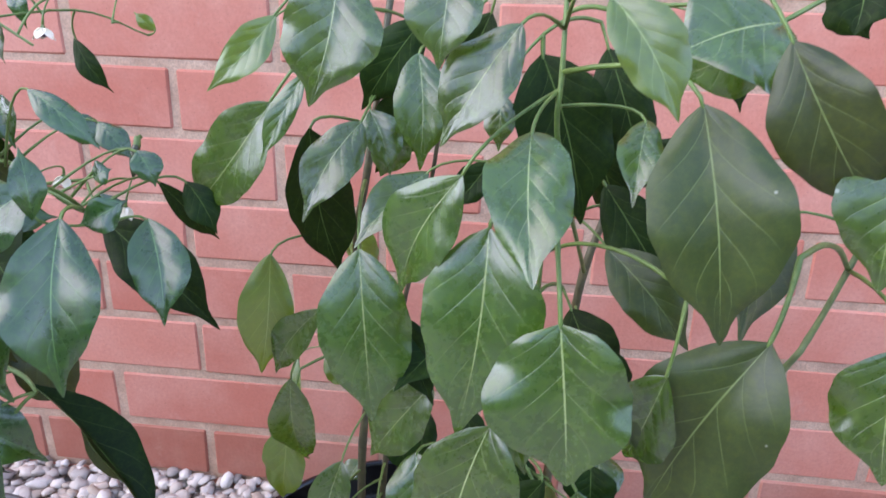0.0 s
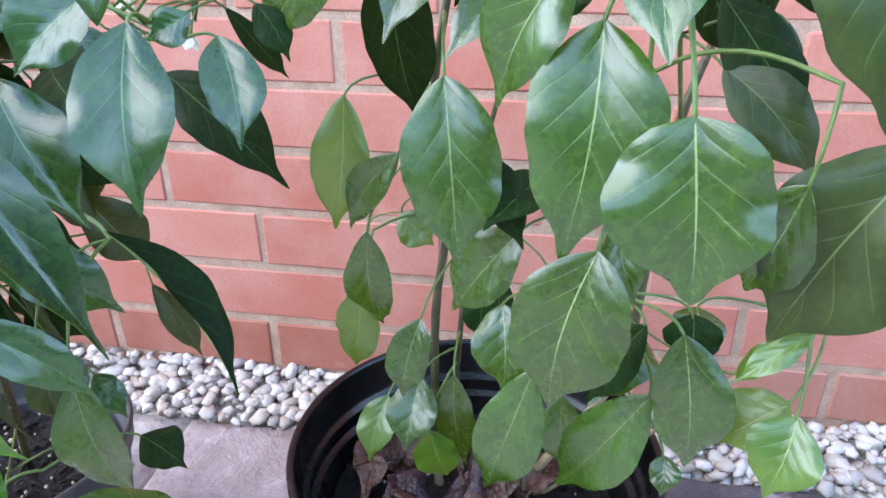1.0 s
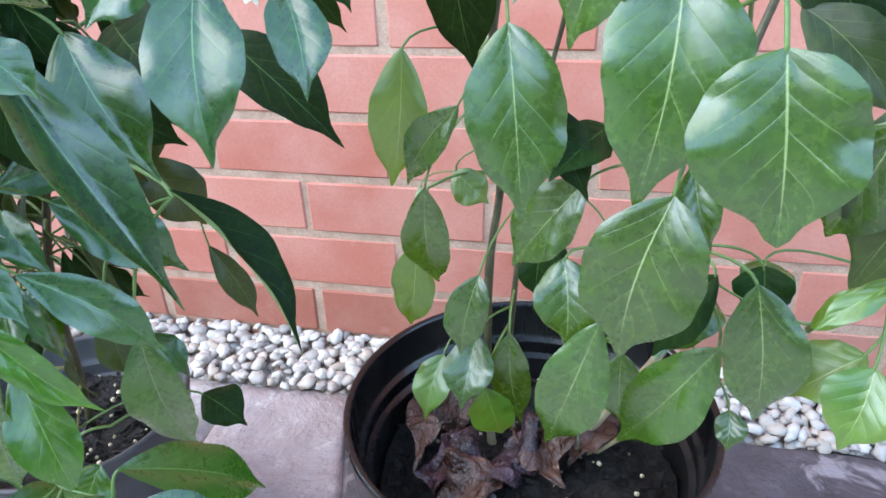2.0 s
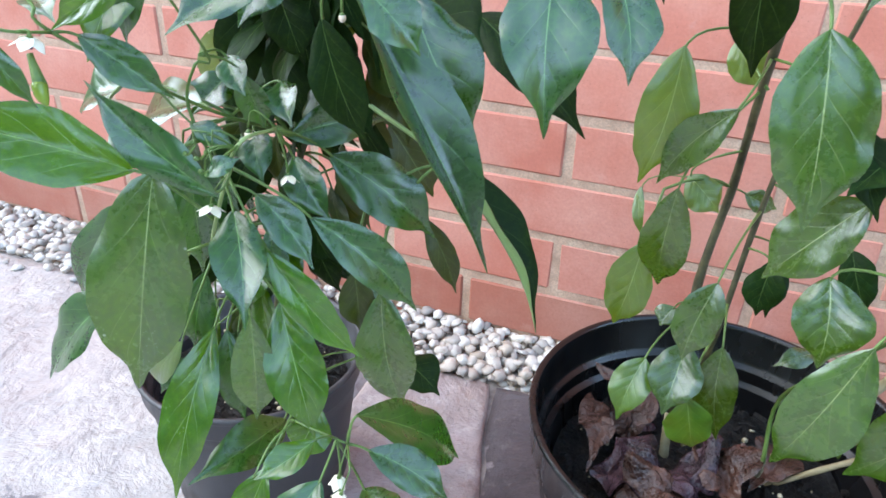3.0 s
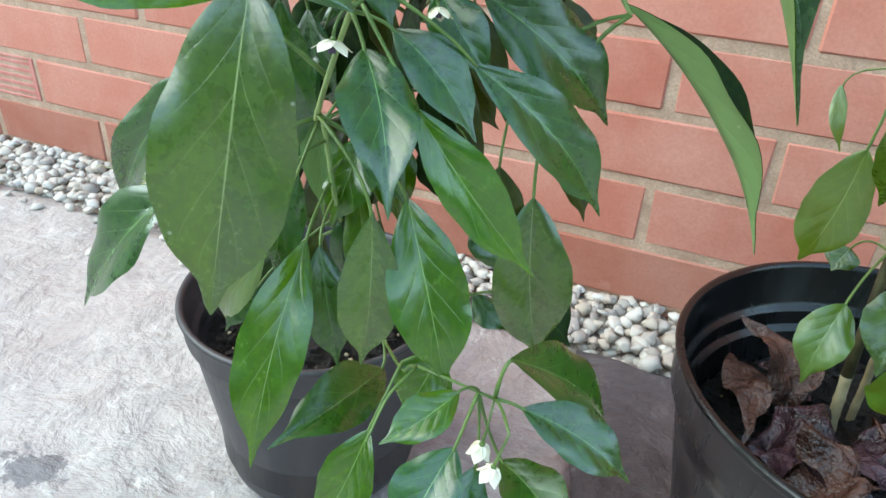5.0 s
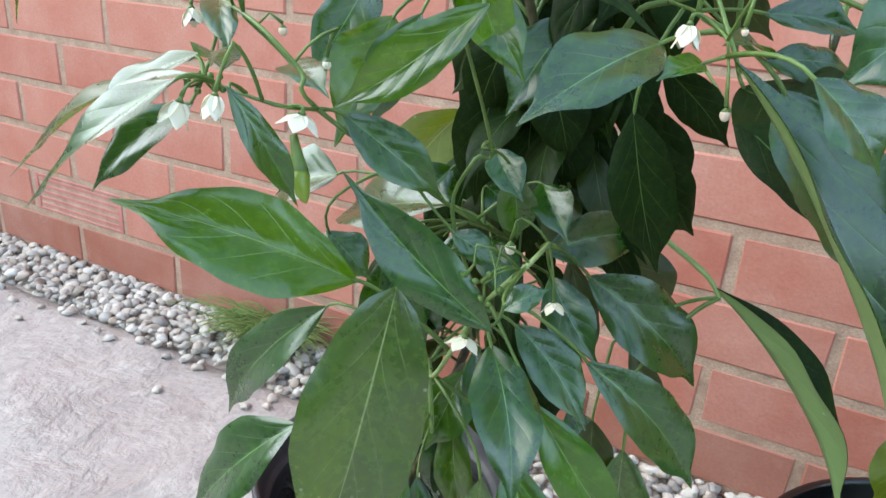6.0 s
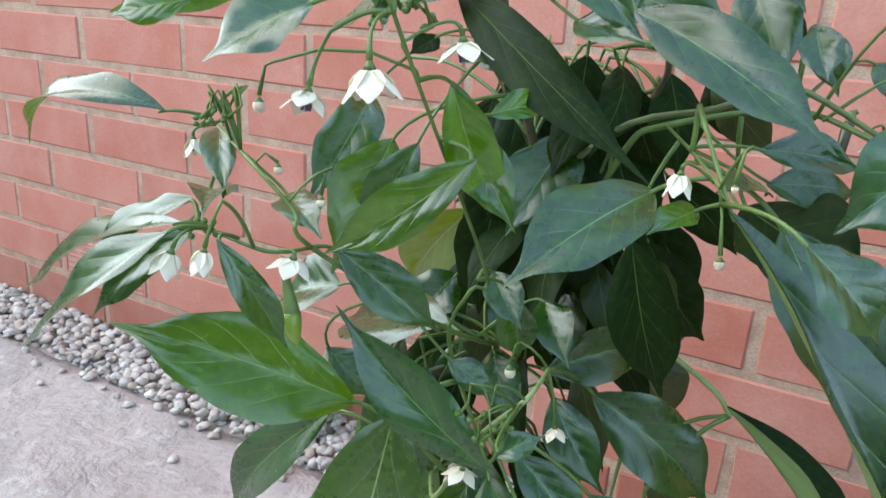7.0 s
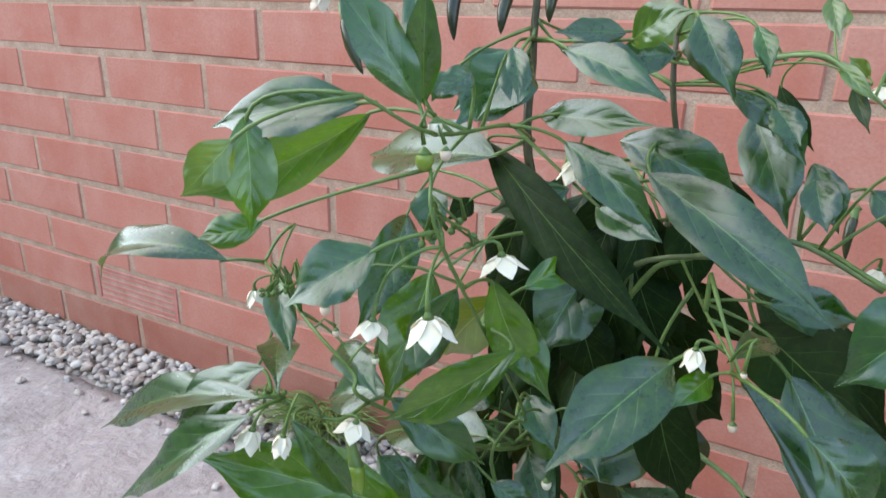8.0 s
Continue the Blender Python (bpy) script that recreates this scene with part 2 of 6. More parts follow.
LEAF_BRIGHT = leaf_material("bright_leaf", (0.015, 0.098, 0.005), (0.006, 0.054, 0.003), (0.26, 0.58, 0.010), 0.13, (0.26, 0.43, 0.12), 0.22, 0.75, 0.36, 0.24)
# Shade inside the plants, put into a darker matte leaf colour.
LEAF_SHADE = leaf_material("shade_dark_leaf", (0.006, 0.024, 0.0035), (0.003, 0.013, 0.002), (0.07, 0.15, 0.012), 0.42, (0.10, 0.18, 0.05), 0.06, 0.09, 0.3)
# Olive leaf colour that also carries some shade.
LEAF_OLIVE = leaf_material("olive_shaded_leaf", (0.029, 0.054, 0.009), (0.012, 0.027, 0.005), (0.16, 0.20, 0.012), 0.30, (0.15, 0.22, 0.07), 0.12, 0.36, 0.4, 0.18)
STEM_GREEN = plain_material("green_woody_stem", (0.07, 0.10, 0.035), (0.17, 0.23, 0.08), 70, 0.5)
STALK = plain_material("green_stalk", (0.07, 0.14, 0.03), (0.15, 0.24, 0.06), 90, 0.42)
STALK_PALE = plain_material("pale_green_stalk", (0.20, 0.30, 0.10), (0.32, 0.42, 0.17), 90, 0.42)
STEM = plain_material("dark_woody_stem", (0.040, 0.036, 0.018), (0.125, 0.110, 0.050), 70, 0.5)
STEM_PALE = plain_material("pale_woody_stem", (0.26, 0.20, 0.11), (0.42, 0.35, 0.22), 70, 0.6)
PETAL = plain_material("white_petal", (0.84, 0.75, 0.56), (0.91, 0.84, 0.69), 60, 0.55, 0.15)
PETAL_SPENT = plain_material("withered_petal", (0.70, 0.52, 0.38), (0.82, 0.70, 0.58), 90, 0.7)
ANTHER = plain_material("purple_anther", (0.10, 0.07, 0.14), (0.2, 0.15, 0.2), 90, 0.6)
PEPPER = plain_material("green_pepper_skin", (0.16, 0.25, 0.03), (0.28, 0.34, 0.06), 40, 0.25, 0.1)
PEPPER_DARK = plain_material("dark_pepper_skin", (0.02, 0.02, 0.012), (0.05, 0.06, 0.02), 40, 0.25, 0.1)
DEAD = plain_material("dead_brown_leaf", (0.030, 0.012, 0.008), (0.125, 0.056, 0.040), 38, 0.27, 0.9, 0.005)
DEAD_DARK = plain_material("rotting_dark_leaf", (0.016, 0.007, 0.010), (0.085, 0.042, 0.052), 38, 0.24, 0.9, 0.005)
ROOT = plain_material("pale_root", (0.42, 0.34, 0.22), (0.55, 0.46, 0.32), 80, 0.7)
GRASS = plain_material("grass_blade", (0.12, 0.22, 0.05), (0.28, 0.33, 0.11), 30, 0.6)
LABEL_WHITE = plain_material("white_plastic", (0.72, 0.72, 0.72), (0.8, 0.8, 0.8), 40, 0.4)
EARTH = plain_material("bare_earth", (0.10, 0.08, 0.06), (0.17, 0.14, 0.11), 14, 0.95)
# For the added walls out of view; tone chosen for leaf reflections.
UNSEEN_BOUND = plain_material("unseen_bound_green", (0.10, 0.13, 0.09), (0.15, 0.18, 0.13), 3, 0.8)


# ---- building helpers ----
def part(name, bm, material, parent=None, label="", smooth=True, matrix=None):
    """Links a bmesh as one mesh object; its vertices are in world places unless a matrix is given."""
    mesh = bpy.data.meshes.new(name)
    bm.to_mesh(mesh)
    bm.free()
    for m in material if isinstance(material, tuple) else (material,):
        mesh.materials.append(m)
    if smooth:
        mesh.polygons.foreach_set("use_smooth", [True] * len(mesh.polygons))
    ob = new(name, mesh)
    place = matrix if matrix is not None else Matrix()
    if parent is not None:
        ob.parent = parent
        ob.matrix_basis = place_of(parent).inverted() @ place
    else:
        ob.matrix_basis = place
    return tagged(ob, label)


def place_of(ob):
    m = Matrix()
    while ob is not None:
        m = ob.matrix_basis @ m
        ob = ob.parent
    return m


def thing(name, at, label, category, group="", kind=""):
    ob = new(name)
    ob.empty_display_size = 0.03
    ob.location = at
    ob.matrix_basis = Matrix.Translation(at)
    return tagged(ob, label, category, group, kind)


def box(bm, lo, hi, bevel=0.0, jitter=0.0, rng=None):
    made = bmesh.ops.create_cube(bm, size=1.0)["verts"]
    for v in made:
        v.co = Vector([(a + b) / 2 + c * (b - a) for a, b, c in zip(lo, hi, v.co)])
        if jitter:
            v.co += Vector([rng.uniform(-jitter, jitter) for _ in range(3)])
    if bevel:
        edges = list({e for v in made for e in v.link_edges})
        bmesh.ops.bevel(bm, geom=edges, offset=bevel, segments=1, affect="EDGES")


def tube(bm, points, radii, sides=7):
    """A round tube along points; radii at each point."""
    points = [Vector(p) for p in points]
    rings = []
    side = None
    for i, p in enumerate(points):
        ahead = (points[min(i + 1, len(points) - 1)] - points[max(i - 1, 0)]).normalized()
        if side is None:
            side = ahead.orthogonal().normalized()
        side = (side - ahead * side.dot(ahead)).normalized()
        up = ahead.cross(side)
        rings.append([bm.verts.new(p + radii[i] * (math.cos(a) * side + math.sin(a) * up)) for a in (2 * math.pi * k / sides for k in range(sides))])
    for a, b in zip(rings, rings[1:]):
        for k in range(sides):
            bm.faces.new((a[k], a[(k + 1) % sides], b[(k + 1) % sides], b[k]))
    bm.faces.new(rings[0][::-1])
    bm.faces.new(rings[-1])


def smooth_path(points, steps=5):
    """A Catmull-Rom line through points."""
    p = [Vector(q) for q in points]
    p = [2 * p[0] - p[1]] + p + [2 * p[-1] - p[-2]]
    out = []
    for i in range(1, len(p) - 2):
        for k in range(steps):
            t = k / steps
            out.append(0.5 * (2 * p[i] + (p[i + 1] - p[i - 1]) * t + (2 * p[i - 1] - 5 * p[i] + 4 * p[i + 1] - p[i + 2]) * t * t + (3 * p[i] - p[i - 1] - 3 * p[i + 1] + p[i + 2]) * t ** 3))
    return out + [p[-2]]


def lathe(bm, profile, turns=48, centre=(0, 0, 0)):
    c = Vector(centre)
    rings = [[bm.verts.new(c + Vector((r * math.cos(2 * math.pi * k / turns), r * math.sin(2 * math.pi * k / turns), z))) for k in range(turns)] for r, z in profile]
    for a, b in zip(rings, rings[1:]):
        for k in range(turns):
            bm.faces.new((a[k], a[(k + 1) % turns], b[(k + 1) % turns], b[k]))
    return rings


# ---- the brick wall ----
COURSE, BRICK_L, HALF = 0.075, 0.215, 0.1125
WALL_X0, WALL_X1, COURSES = -4.275, 5.4, 16


def brick_mesh(name, length, material, seed):
    rng = random.Random(seed)
    bm = bmesh.new()
    box(bm, (-length / 2, 0.0, -0.0325), (length / 2, 0.1025, 0.0325), 0.0022, 0.0009, rng)
    mesh = bpy.data.meshes.new(name)
    bm.to_mesh(mesh)
    bm.free()
    mesh.materials.append(material)
    return mesh


def build_wall():
    bm = bmesh.new()
    box(bm, (WALL_X0, 0.0019, -0.15), (WALL_X1, 0.098, COURSES * COURSE + 0.006))
    wall = part("wall_north", bm, MORTAR, None, smooth=False)
    tagged(wall, "low red brick wall with pale mortar joints", "wall", kind="structure")
    return wall


def build_bricks(wall):
    near = [brick_mesh("brick", BRICK_L, BRICK, k) for k in range(6)]
    low = [brick_mesh("brick", BRICK_L, BRICK_LOW, 20 + k) for k in range(4)]
    rng = random.Random(5)
    rest = bmesh.new()
    for c in range(-1, COURSES):
        z = COURSE * (c + 0.5)
        phase = HALF * (1 if c % 2 == 0 else 0)
        k = math.floor(WALL_X0 / (2 * HALF))
        while k * 2 * HALF < WALL_X1:
            x0 = k * 2 * HALF + phase
            k += 1
            x = x0 + HALF
            if c == 1 and abs(x + HALF) < 0.02:
                continue
            if x - HALF < WALL_X0 or x + HALF > WALL_X1:
                continue
            if 0 <= c < 13 and -0.75 < x < 2.1:
                mesh = (low if c == 0 else near)[rng.randrange(4 if c == 0 else 6)]
                ob = new("brick", mesh)
                ob.parent = wall
                ob.location = (x + rng.uniform(-0.0015, 0.0015), rng.uniform(-0.0006, 0.0004), z + rng.uniform(-0.0014, 0.0014))
                ob.rotation_euler = (rng.uniform(-0.004, 0.004), rng.uniform(-0.005, 0.005), rng.uniform(-0.002, 0.002))
            else:
                box(rest, (x - BRICK_L / 2, 0, z - 0.0325), (x + BRICK_L / 2, 0.1025, z + 0.0325))
    ob = part("brickwork", rest, BRICK, wall, smooth=False)
    tagged(ob, kind="stuff")


def build_coping(wall):
    """A plain course of flat coping stones along the top of the wall."""
    bm = bmesh.new()
    z = COURSES * COURSE + 0.008
    x = WALL_X0
    while x < WALL_X1:
        box(bm, (x, -0.03, z), (min(x + 0.592, WALL_X1), 0.135, z + 0.05), 0.006)
        x += 0.6
    part("coping", bm, SLAB_PINK, wall, smooth=False)


def build_vent():
    """A clay air brick with five louvre slots, in the second course."""
    x, z = -HALF, COURSE * 1.5
    at = thing("air_brick", (x, 0, z), "pinkish clay air brick with five horizontal louvres in a wall", "vent", kind="structure")
    bm = bmesh.new()
    lo, hi = (x - 0.1075, 0.0, z - 0.0325), (x + 0.1075, 0.09, z + 0.0325)
    box(bm, (lo[0], 0.0, lo[2]), (lo[0] + 0.009, hi[1], hi[2]), 0.001)
    box(bm, (hi[0] - 0.009, 0.0, lo[2]), (hi[0], hi[1], hi[2]), 0.001)
    box(bm, (lo[0] + 0.0092, 0.0, hi[2] - 0.004), (hi[0] - 0.0092, hi[1], hi[2]), 0.0008)
    box(bm, (lo[0] + 0.0092, 0.0, lo[2]), (hi[0] - 0.0092, hi[1], lo[2] + 0.004), 0.0008)
    part("frame", bm, VENT, at, smooth=False)
    # Backing sheet whose dark colour stands in for the shade behind the louvres.
    bm = bmesh.new()
    box(bm, (lo[0] + 0.0092, 0.03, lo[2] + 0.004), (hi[0] - 0.0092, 0.04, hi[2] - 0.004))
    part("backing", bm, VENT_SHADE, at, smooth=False)
    for i in range(5):
        bm = bmesh.new()
        zz = lo[2] + 0.0102 + i * 0.0112
        box(bm, (lo[0] + 0.0095, 0.001, zz - 0.0034), (hi[0] - 0.0095, 0.028, zz + 0.0034), 0.0012)
        part("louvre", bm, VENT, at, smooth=False)


# ---- ground ----
def hump(x, y):
    return 0.006 * noise.noise(Vector((x * 4.1, y * 4.1, 0.3))) + 0.0025 * noise.noise(Vector((x * 17, y * 17, 2.0)))


def edge_y(x):
    """The uneven edge of the paving along the gravel strip."""
    return GRAVEL_Y + 0.012 * noise.noise(Vector((x * 5.0, 0.2, 4.0))) + 0.006 * noise.noise(Vector((x * 21.0, 2.2, 4.0)))


GRAVEL_Y = -0.112


def slab(name, corners, material, parent, seed, label="", ragged=0.006):
    """A riven paving slab with a worn edge, between four corners."""
    bm = bmesh.new()
    a, b, c, d = [Vector((*p, 0)) for p in corners]
    N = 26
    rows = []
    for i in range(N + 1):
        row = []
        for j in range(N + 1):
            u, v = i / N, j / N
            p = (1 - u) * (1 - v) * a + u * (1 - v) * b + u * v * c + (1 - u) * v * d
            rim = min(u, 1 - u, v, 1 - v)
            if rim == 0:
                q = noise.noise_vector(Vector((p.x * 14, p.y * 14, seed)))
                p += Vector((q.x, q.y, 0)) * ragged
            p.z = hump(p.x, p.y) + (-0.006 if rim == 0 else 0.0)
            row.append(bm.verts.new(p))
        rows.append(row)
    for i in range(N):
        for j in range(N):
            bm.faces.new((rows[i][j], rows[i + 1][j], rows[i + 1][j + 1], rows[i][j + 1]))
    loop = [rows[i][0] for i in range(N + 1)] + [rows[N][j] for j in range(1, N + 1)] + [rows[i][N] for i in range(N - 1, -1, -1)] + [rows[0][j] for j in range(N - 1, 0, -1)]
    low = [bm.verts.new(v.co + Vector((0, 0, -0.03))) for v in loop]
    for k in range(len(loop)):
        bm.faces.new((loop[k], low[k], low[(k + 1) % len(loop)], loop[(k + 1) % len(loop)]))
    return part(name, bm, material, parent, label)


def build_ground():
    bm = bmesh.new()
    bmesh.ops.create_grid(bm, x_segments=40, y_segments=40, size=60)
    for v in bm.verts:
        v.co.z = -0.028
        v.co.y -= 20
    ground = part("ground", bm, EARTH, None, smooth=False)
    tagged(ground, "bare earth and sandy joints under the paving", "ground", kind="structure")
    paving = thing("pavement", (0.5, -0.5, 0), "pale riven sandstone patio paving with sandy joints", "paving", kind="structure")
    bm = bmesh.new()
    box(bm, (-4.39, -3.19, -0.026), (5.39, -0.002, -0.011))
    part("joint_bed", bm, JOINT, paving, smooth=False)
    y0 = GRAVEL_Y
    slab("paving_slab", ((-0.62, -0.78), (0.722, -0.78), (0.722, y0), (-0.62, y0)), SLAB, paving, 1)
    slab("paving_slab", ((0.7235, -0.78), (1.024, -0.78), (0.864, y0), (0.7235, y0)), SLAB_PINK, paving, 2, "pinkish paving slab")
    slab("paving_slab", ((0.916, -0.312), (1.45, -0.312), (1.45, y0), (0.868, y0)), SLAB_DARK, paving, 3, "dark grey paving slab", 0.012)
    slab("paving_slab", ((1.030, -0.78), (1.45, -0.78), (1.45, -0.320), (0.918, -0.320)), SLAB, paving, 4)
    for k in range(3):
        slab("paving_slab", ((1.458 + 0.7 * k, -0.78), (2.15 + 0.7 * k, -0.78), (2.15 + 0.7 * k, y0), (1.458 + 0.7 * k, y0)), SLAB, paving, 5 + k)
        slab("paving_slab", ((-1.32 - 0.7 * k, -0.78), (-0.628 - 0.7 * k, -0.78), (-0.628 - 0.7 * k, y0), (-1.32 - 0.7 * k, y0)), SLAB, paving, 9 + k)
    for r in range(3):
        for k in range(9):
            x = -3.9 + 0.9 * k - 0.4 * (r % 2)
            slab("paving_slab", ((x, -1.39 - 0.61 * r), (x + 0.892, -1.39 - 0.61 * r), (x + 0.892, -0.788 - 0.61 * r), (x, -0.788 - 0.61 * r)), SLAB, paving, 20 + 7 * r + k)


def build_bounds():
    """Plain walls out of view, added to close the place and shape light and reflections."""
    for name, lo, hi in (("unseen_wall_south", (-4.5, -3.3, -0.03), (5.5, -3.2, 1.5)), ("unseen_wall_east", (5.402, -3.19, -0.03), (5.502, 1.0, 1.5)), ("unseen_wall_west", (-4.5, -3.19, -0.03), (-4.4, 1.0, 1.5))):
        bm = bmesh.new()
        box(bm, lo, hi, 0.01)
        tagged(part(name, bm, UNSEEN_BOUND, None, smooth=False), "plain green wall out of view, added to shape light and reflections", "wall", kind="structure")


def build_gravel():
    rng = random.Random(11)
    ball = bmesh.new()
    bmesh.ops.create_icosphere(ball, subdivisions=1, radius=1.0)
    unit = [v.co.copy() for v in ball.verts]
    faces = [[v.index for v in f.verts] for f in ball.faces]
    fine = bmesh.new()
    bmesh.ops.create_icosphere(fine, subdivisions=2, radius=1.0)
    unit2, faces2 = [v.co.copy() for v in fine.verts], [[v.index for v in f.verts] for f in fine.faces]
    ball.free()
    fine.free()
    verts, polys = [], []

    def pebble(x, y, z, r, detail):
        u, fc = (unit2, faces2) if detail else (unit, faces)
        size = Vector((r * rng.uniform(0.85, 1.35), r * rng.uniform(0.7, 1.0), r * rng.uniform(0.5, 0.75)))
        turn = Euler((rng.uniform(-0.5, 0.5), rng.uniform(-0.5, 0.5), rng.uniform(0, 6.3))).to_matrix()
        seed = rng.uniform(0, 90)
        start = len(verts)
        for c in u:
            lump = 1 + 0.62 * noise.noise(c * 1.7 + Vector((seed, 0, 0)))
            q = turn @ Vector((c.x * size.x, c.y * size.y, c.z * size.z)) * lump
            verts.append((x + q.x, y + q.y, z + q.z))
        polys.extend([start + i for i in f] for f in fc)

    for layer, (z, step, rr) in enumerate(((-0.010, 0.0125, (0.0070, 0.0100)), (0.001, 0.0130, (0.0052, 0.0108)))):
        x = -1.3
        while x < 2.3:
            y = -0.004
            while y > GRAVEL_Y - 0.004:
                px, py = x + rng.uniform(-0.006, 0.006), y + rng.uniform(-0.006, 0.006)
                if py > edge_y(px) and (layer == 0 or rng.random() < 0.86):
                    pebble(px, min(py, -0.006), z + rng.uniform(-0.002, 0.004), rng.uniform(*rr), layer == 1 and -0.5 < px < 1.9)
                y -= step
            x += step
    # stray pebbles on the paving
    for _ in range(70):
        px = rng.uniform(-0.7, 0.62)
        py = edge_y(px) - abs(rng.gauss(0, 0.035))
        pebble(px, py, hump(px, py) + 0.003, rng.uniform(0.004, 0.008), True)
    mesh = bpy.data.meshes.new("gravel")
    mesh.from_pydata(verts, [], polys)
    mesh.materials.append(PEBBLE)
    mesh.polygons.foreach_set("use_smooth", [True] * len(mesh.polygons))
    tagged(new("gravel", mesh), "strip of cream and grey pebbles along the brick wall", "gravel", kind="stuff")


# ---- pots ----
def build_pot(name, centre, r_rim, height, r_base, soil_z, material, label, lip):
    at = (*centre, 0.004)
    pot = thing(name, at, label, "plant pot")
    bm = bmesh.new()
    h = height
    prof = [(0.0, 0.006), (r_base - 0.012, 0.006), (r_base - 0.006, 0.0), (r_base, 0.004), (r_base + 0.0015, 0.012)]
    for k in range(1, 9):
        t = k / 8
        prof.append((r_base + (r_rim - 0.006 - r_base) * t, 0.012 + (h - lip - 0.012) * t))
    prof += [(r_rim - 0.004, h - lip + 0.001), (r_rim - 0.002, h - lip + 0.004), (r_rim - 0.001, h - 0.007), (r_rim, h - 0.005), (r_rim + 0.0012, h - 0.0025), (r_rim, h), (r_rim - 0.003, h), (r_rim - 0.0045, h - 0.003), (r_rim - 0.006, h - lip + 0.004)]
    # inner stepped ribs
    for k, (drop, step) in enumerate(((0.0, 0.0035), (0.014, 0.0050))):
        z = h - lip + 0.002 - drop
        r = r_rim - 0.0075 - sum((0.0035, 0.0050)[:k])
        prof += [(r, z), (r - 0.0006, z - 0.0012), (r - step, z - 0.0030), (r - step - 0.0004, z - 0.0042)]
    prof += [(r_base + 0.004, 0.02), (0.0, 0.02)]
    lathe(bm, prof, 72, at)
    bmesh.ops.remove_doubles(bm, verts=bm.verts, dist=1e-5)
    part("body", bm, material, pot)
    bm = bmesh.new()
    rs = r_base + (r_rim - 0.012 - r_base) * (soil_z / h) - 0.002
    rings = []
    for i in range(0, 25):
        r = rs * i / 24
        row = []
        for k in range(72):
            a = 2 * math.pi * k / 72
            p = Vector((centre[0] + r * math.cos(a), centre[1] + r * math.sin(a), 0))
            p.z = at[2] + soil_z + 0.010 * noise.noise(p * 30) + 0.006 * noise.noise(p * 110) - 0.006 * (i / 24) ** 3
            row.append(bm.verts.new(p))
        rings.append(row)
    for a, b in zip(rings, rings[1:]):
        for k in range(72):
            bm.faces.new((a[k], a[(k + 1) % 72], b[(k + 1) % 72], b[k]))
    bmesh.ops.remove_doubles(bm, verts=bm.verts, dist=1e-6)
    part("soil", bm, SOIL, pot, "dark crumbly potting soil")
    return pot


POT_R, POT_L = (1.089, -0.330), (0.705, -0.342)


def build_sticker():
    """A torn white price sticker on the black pot's side."""
    a, b = Vector((1.0155, -0.4215, 0.118)), Vector((1.0290, -0.4350, 0.136))
    out = Vector((-0.58, -0.78, -0.15)).normalized()
    along = (b - a) - out * (b - a).dot(out)
    up = Vector((0.0, 0.0, 1.0)) - out * out.z
    bm = bmesh.new()
    face = [bm.verts.new((a + b) / 2 + out * 0.0012 + along * u + up.normalized() * v) for u, v in ((-0.5, -0.010), (0.55, -0.012), (0.45, 0.004), (0.1, 0.001), (-0.25, 0.009))]
    made = bmesh.ops.extrude_face_region(bm, geom=[bm.faces.new(face)])
    for v in made["geom"]:
        if isinstance(v, bmesh.types.BMVert):
            v.co -= out * 0.0006
    tagged(part("sticker", bm, LABEL_WHITE, None, smooth=False), "torn white sticker on a black plant pot", "sticker")


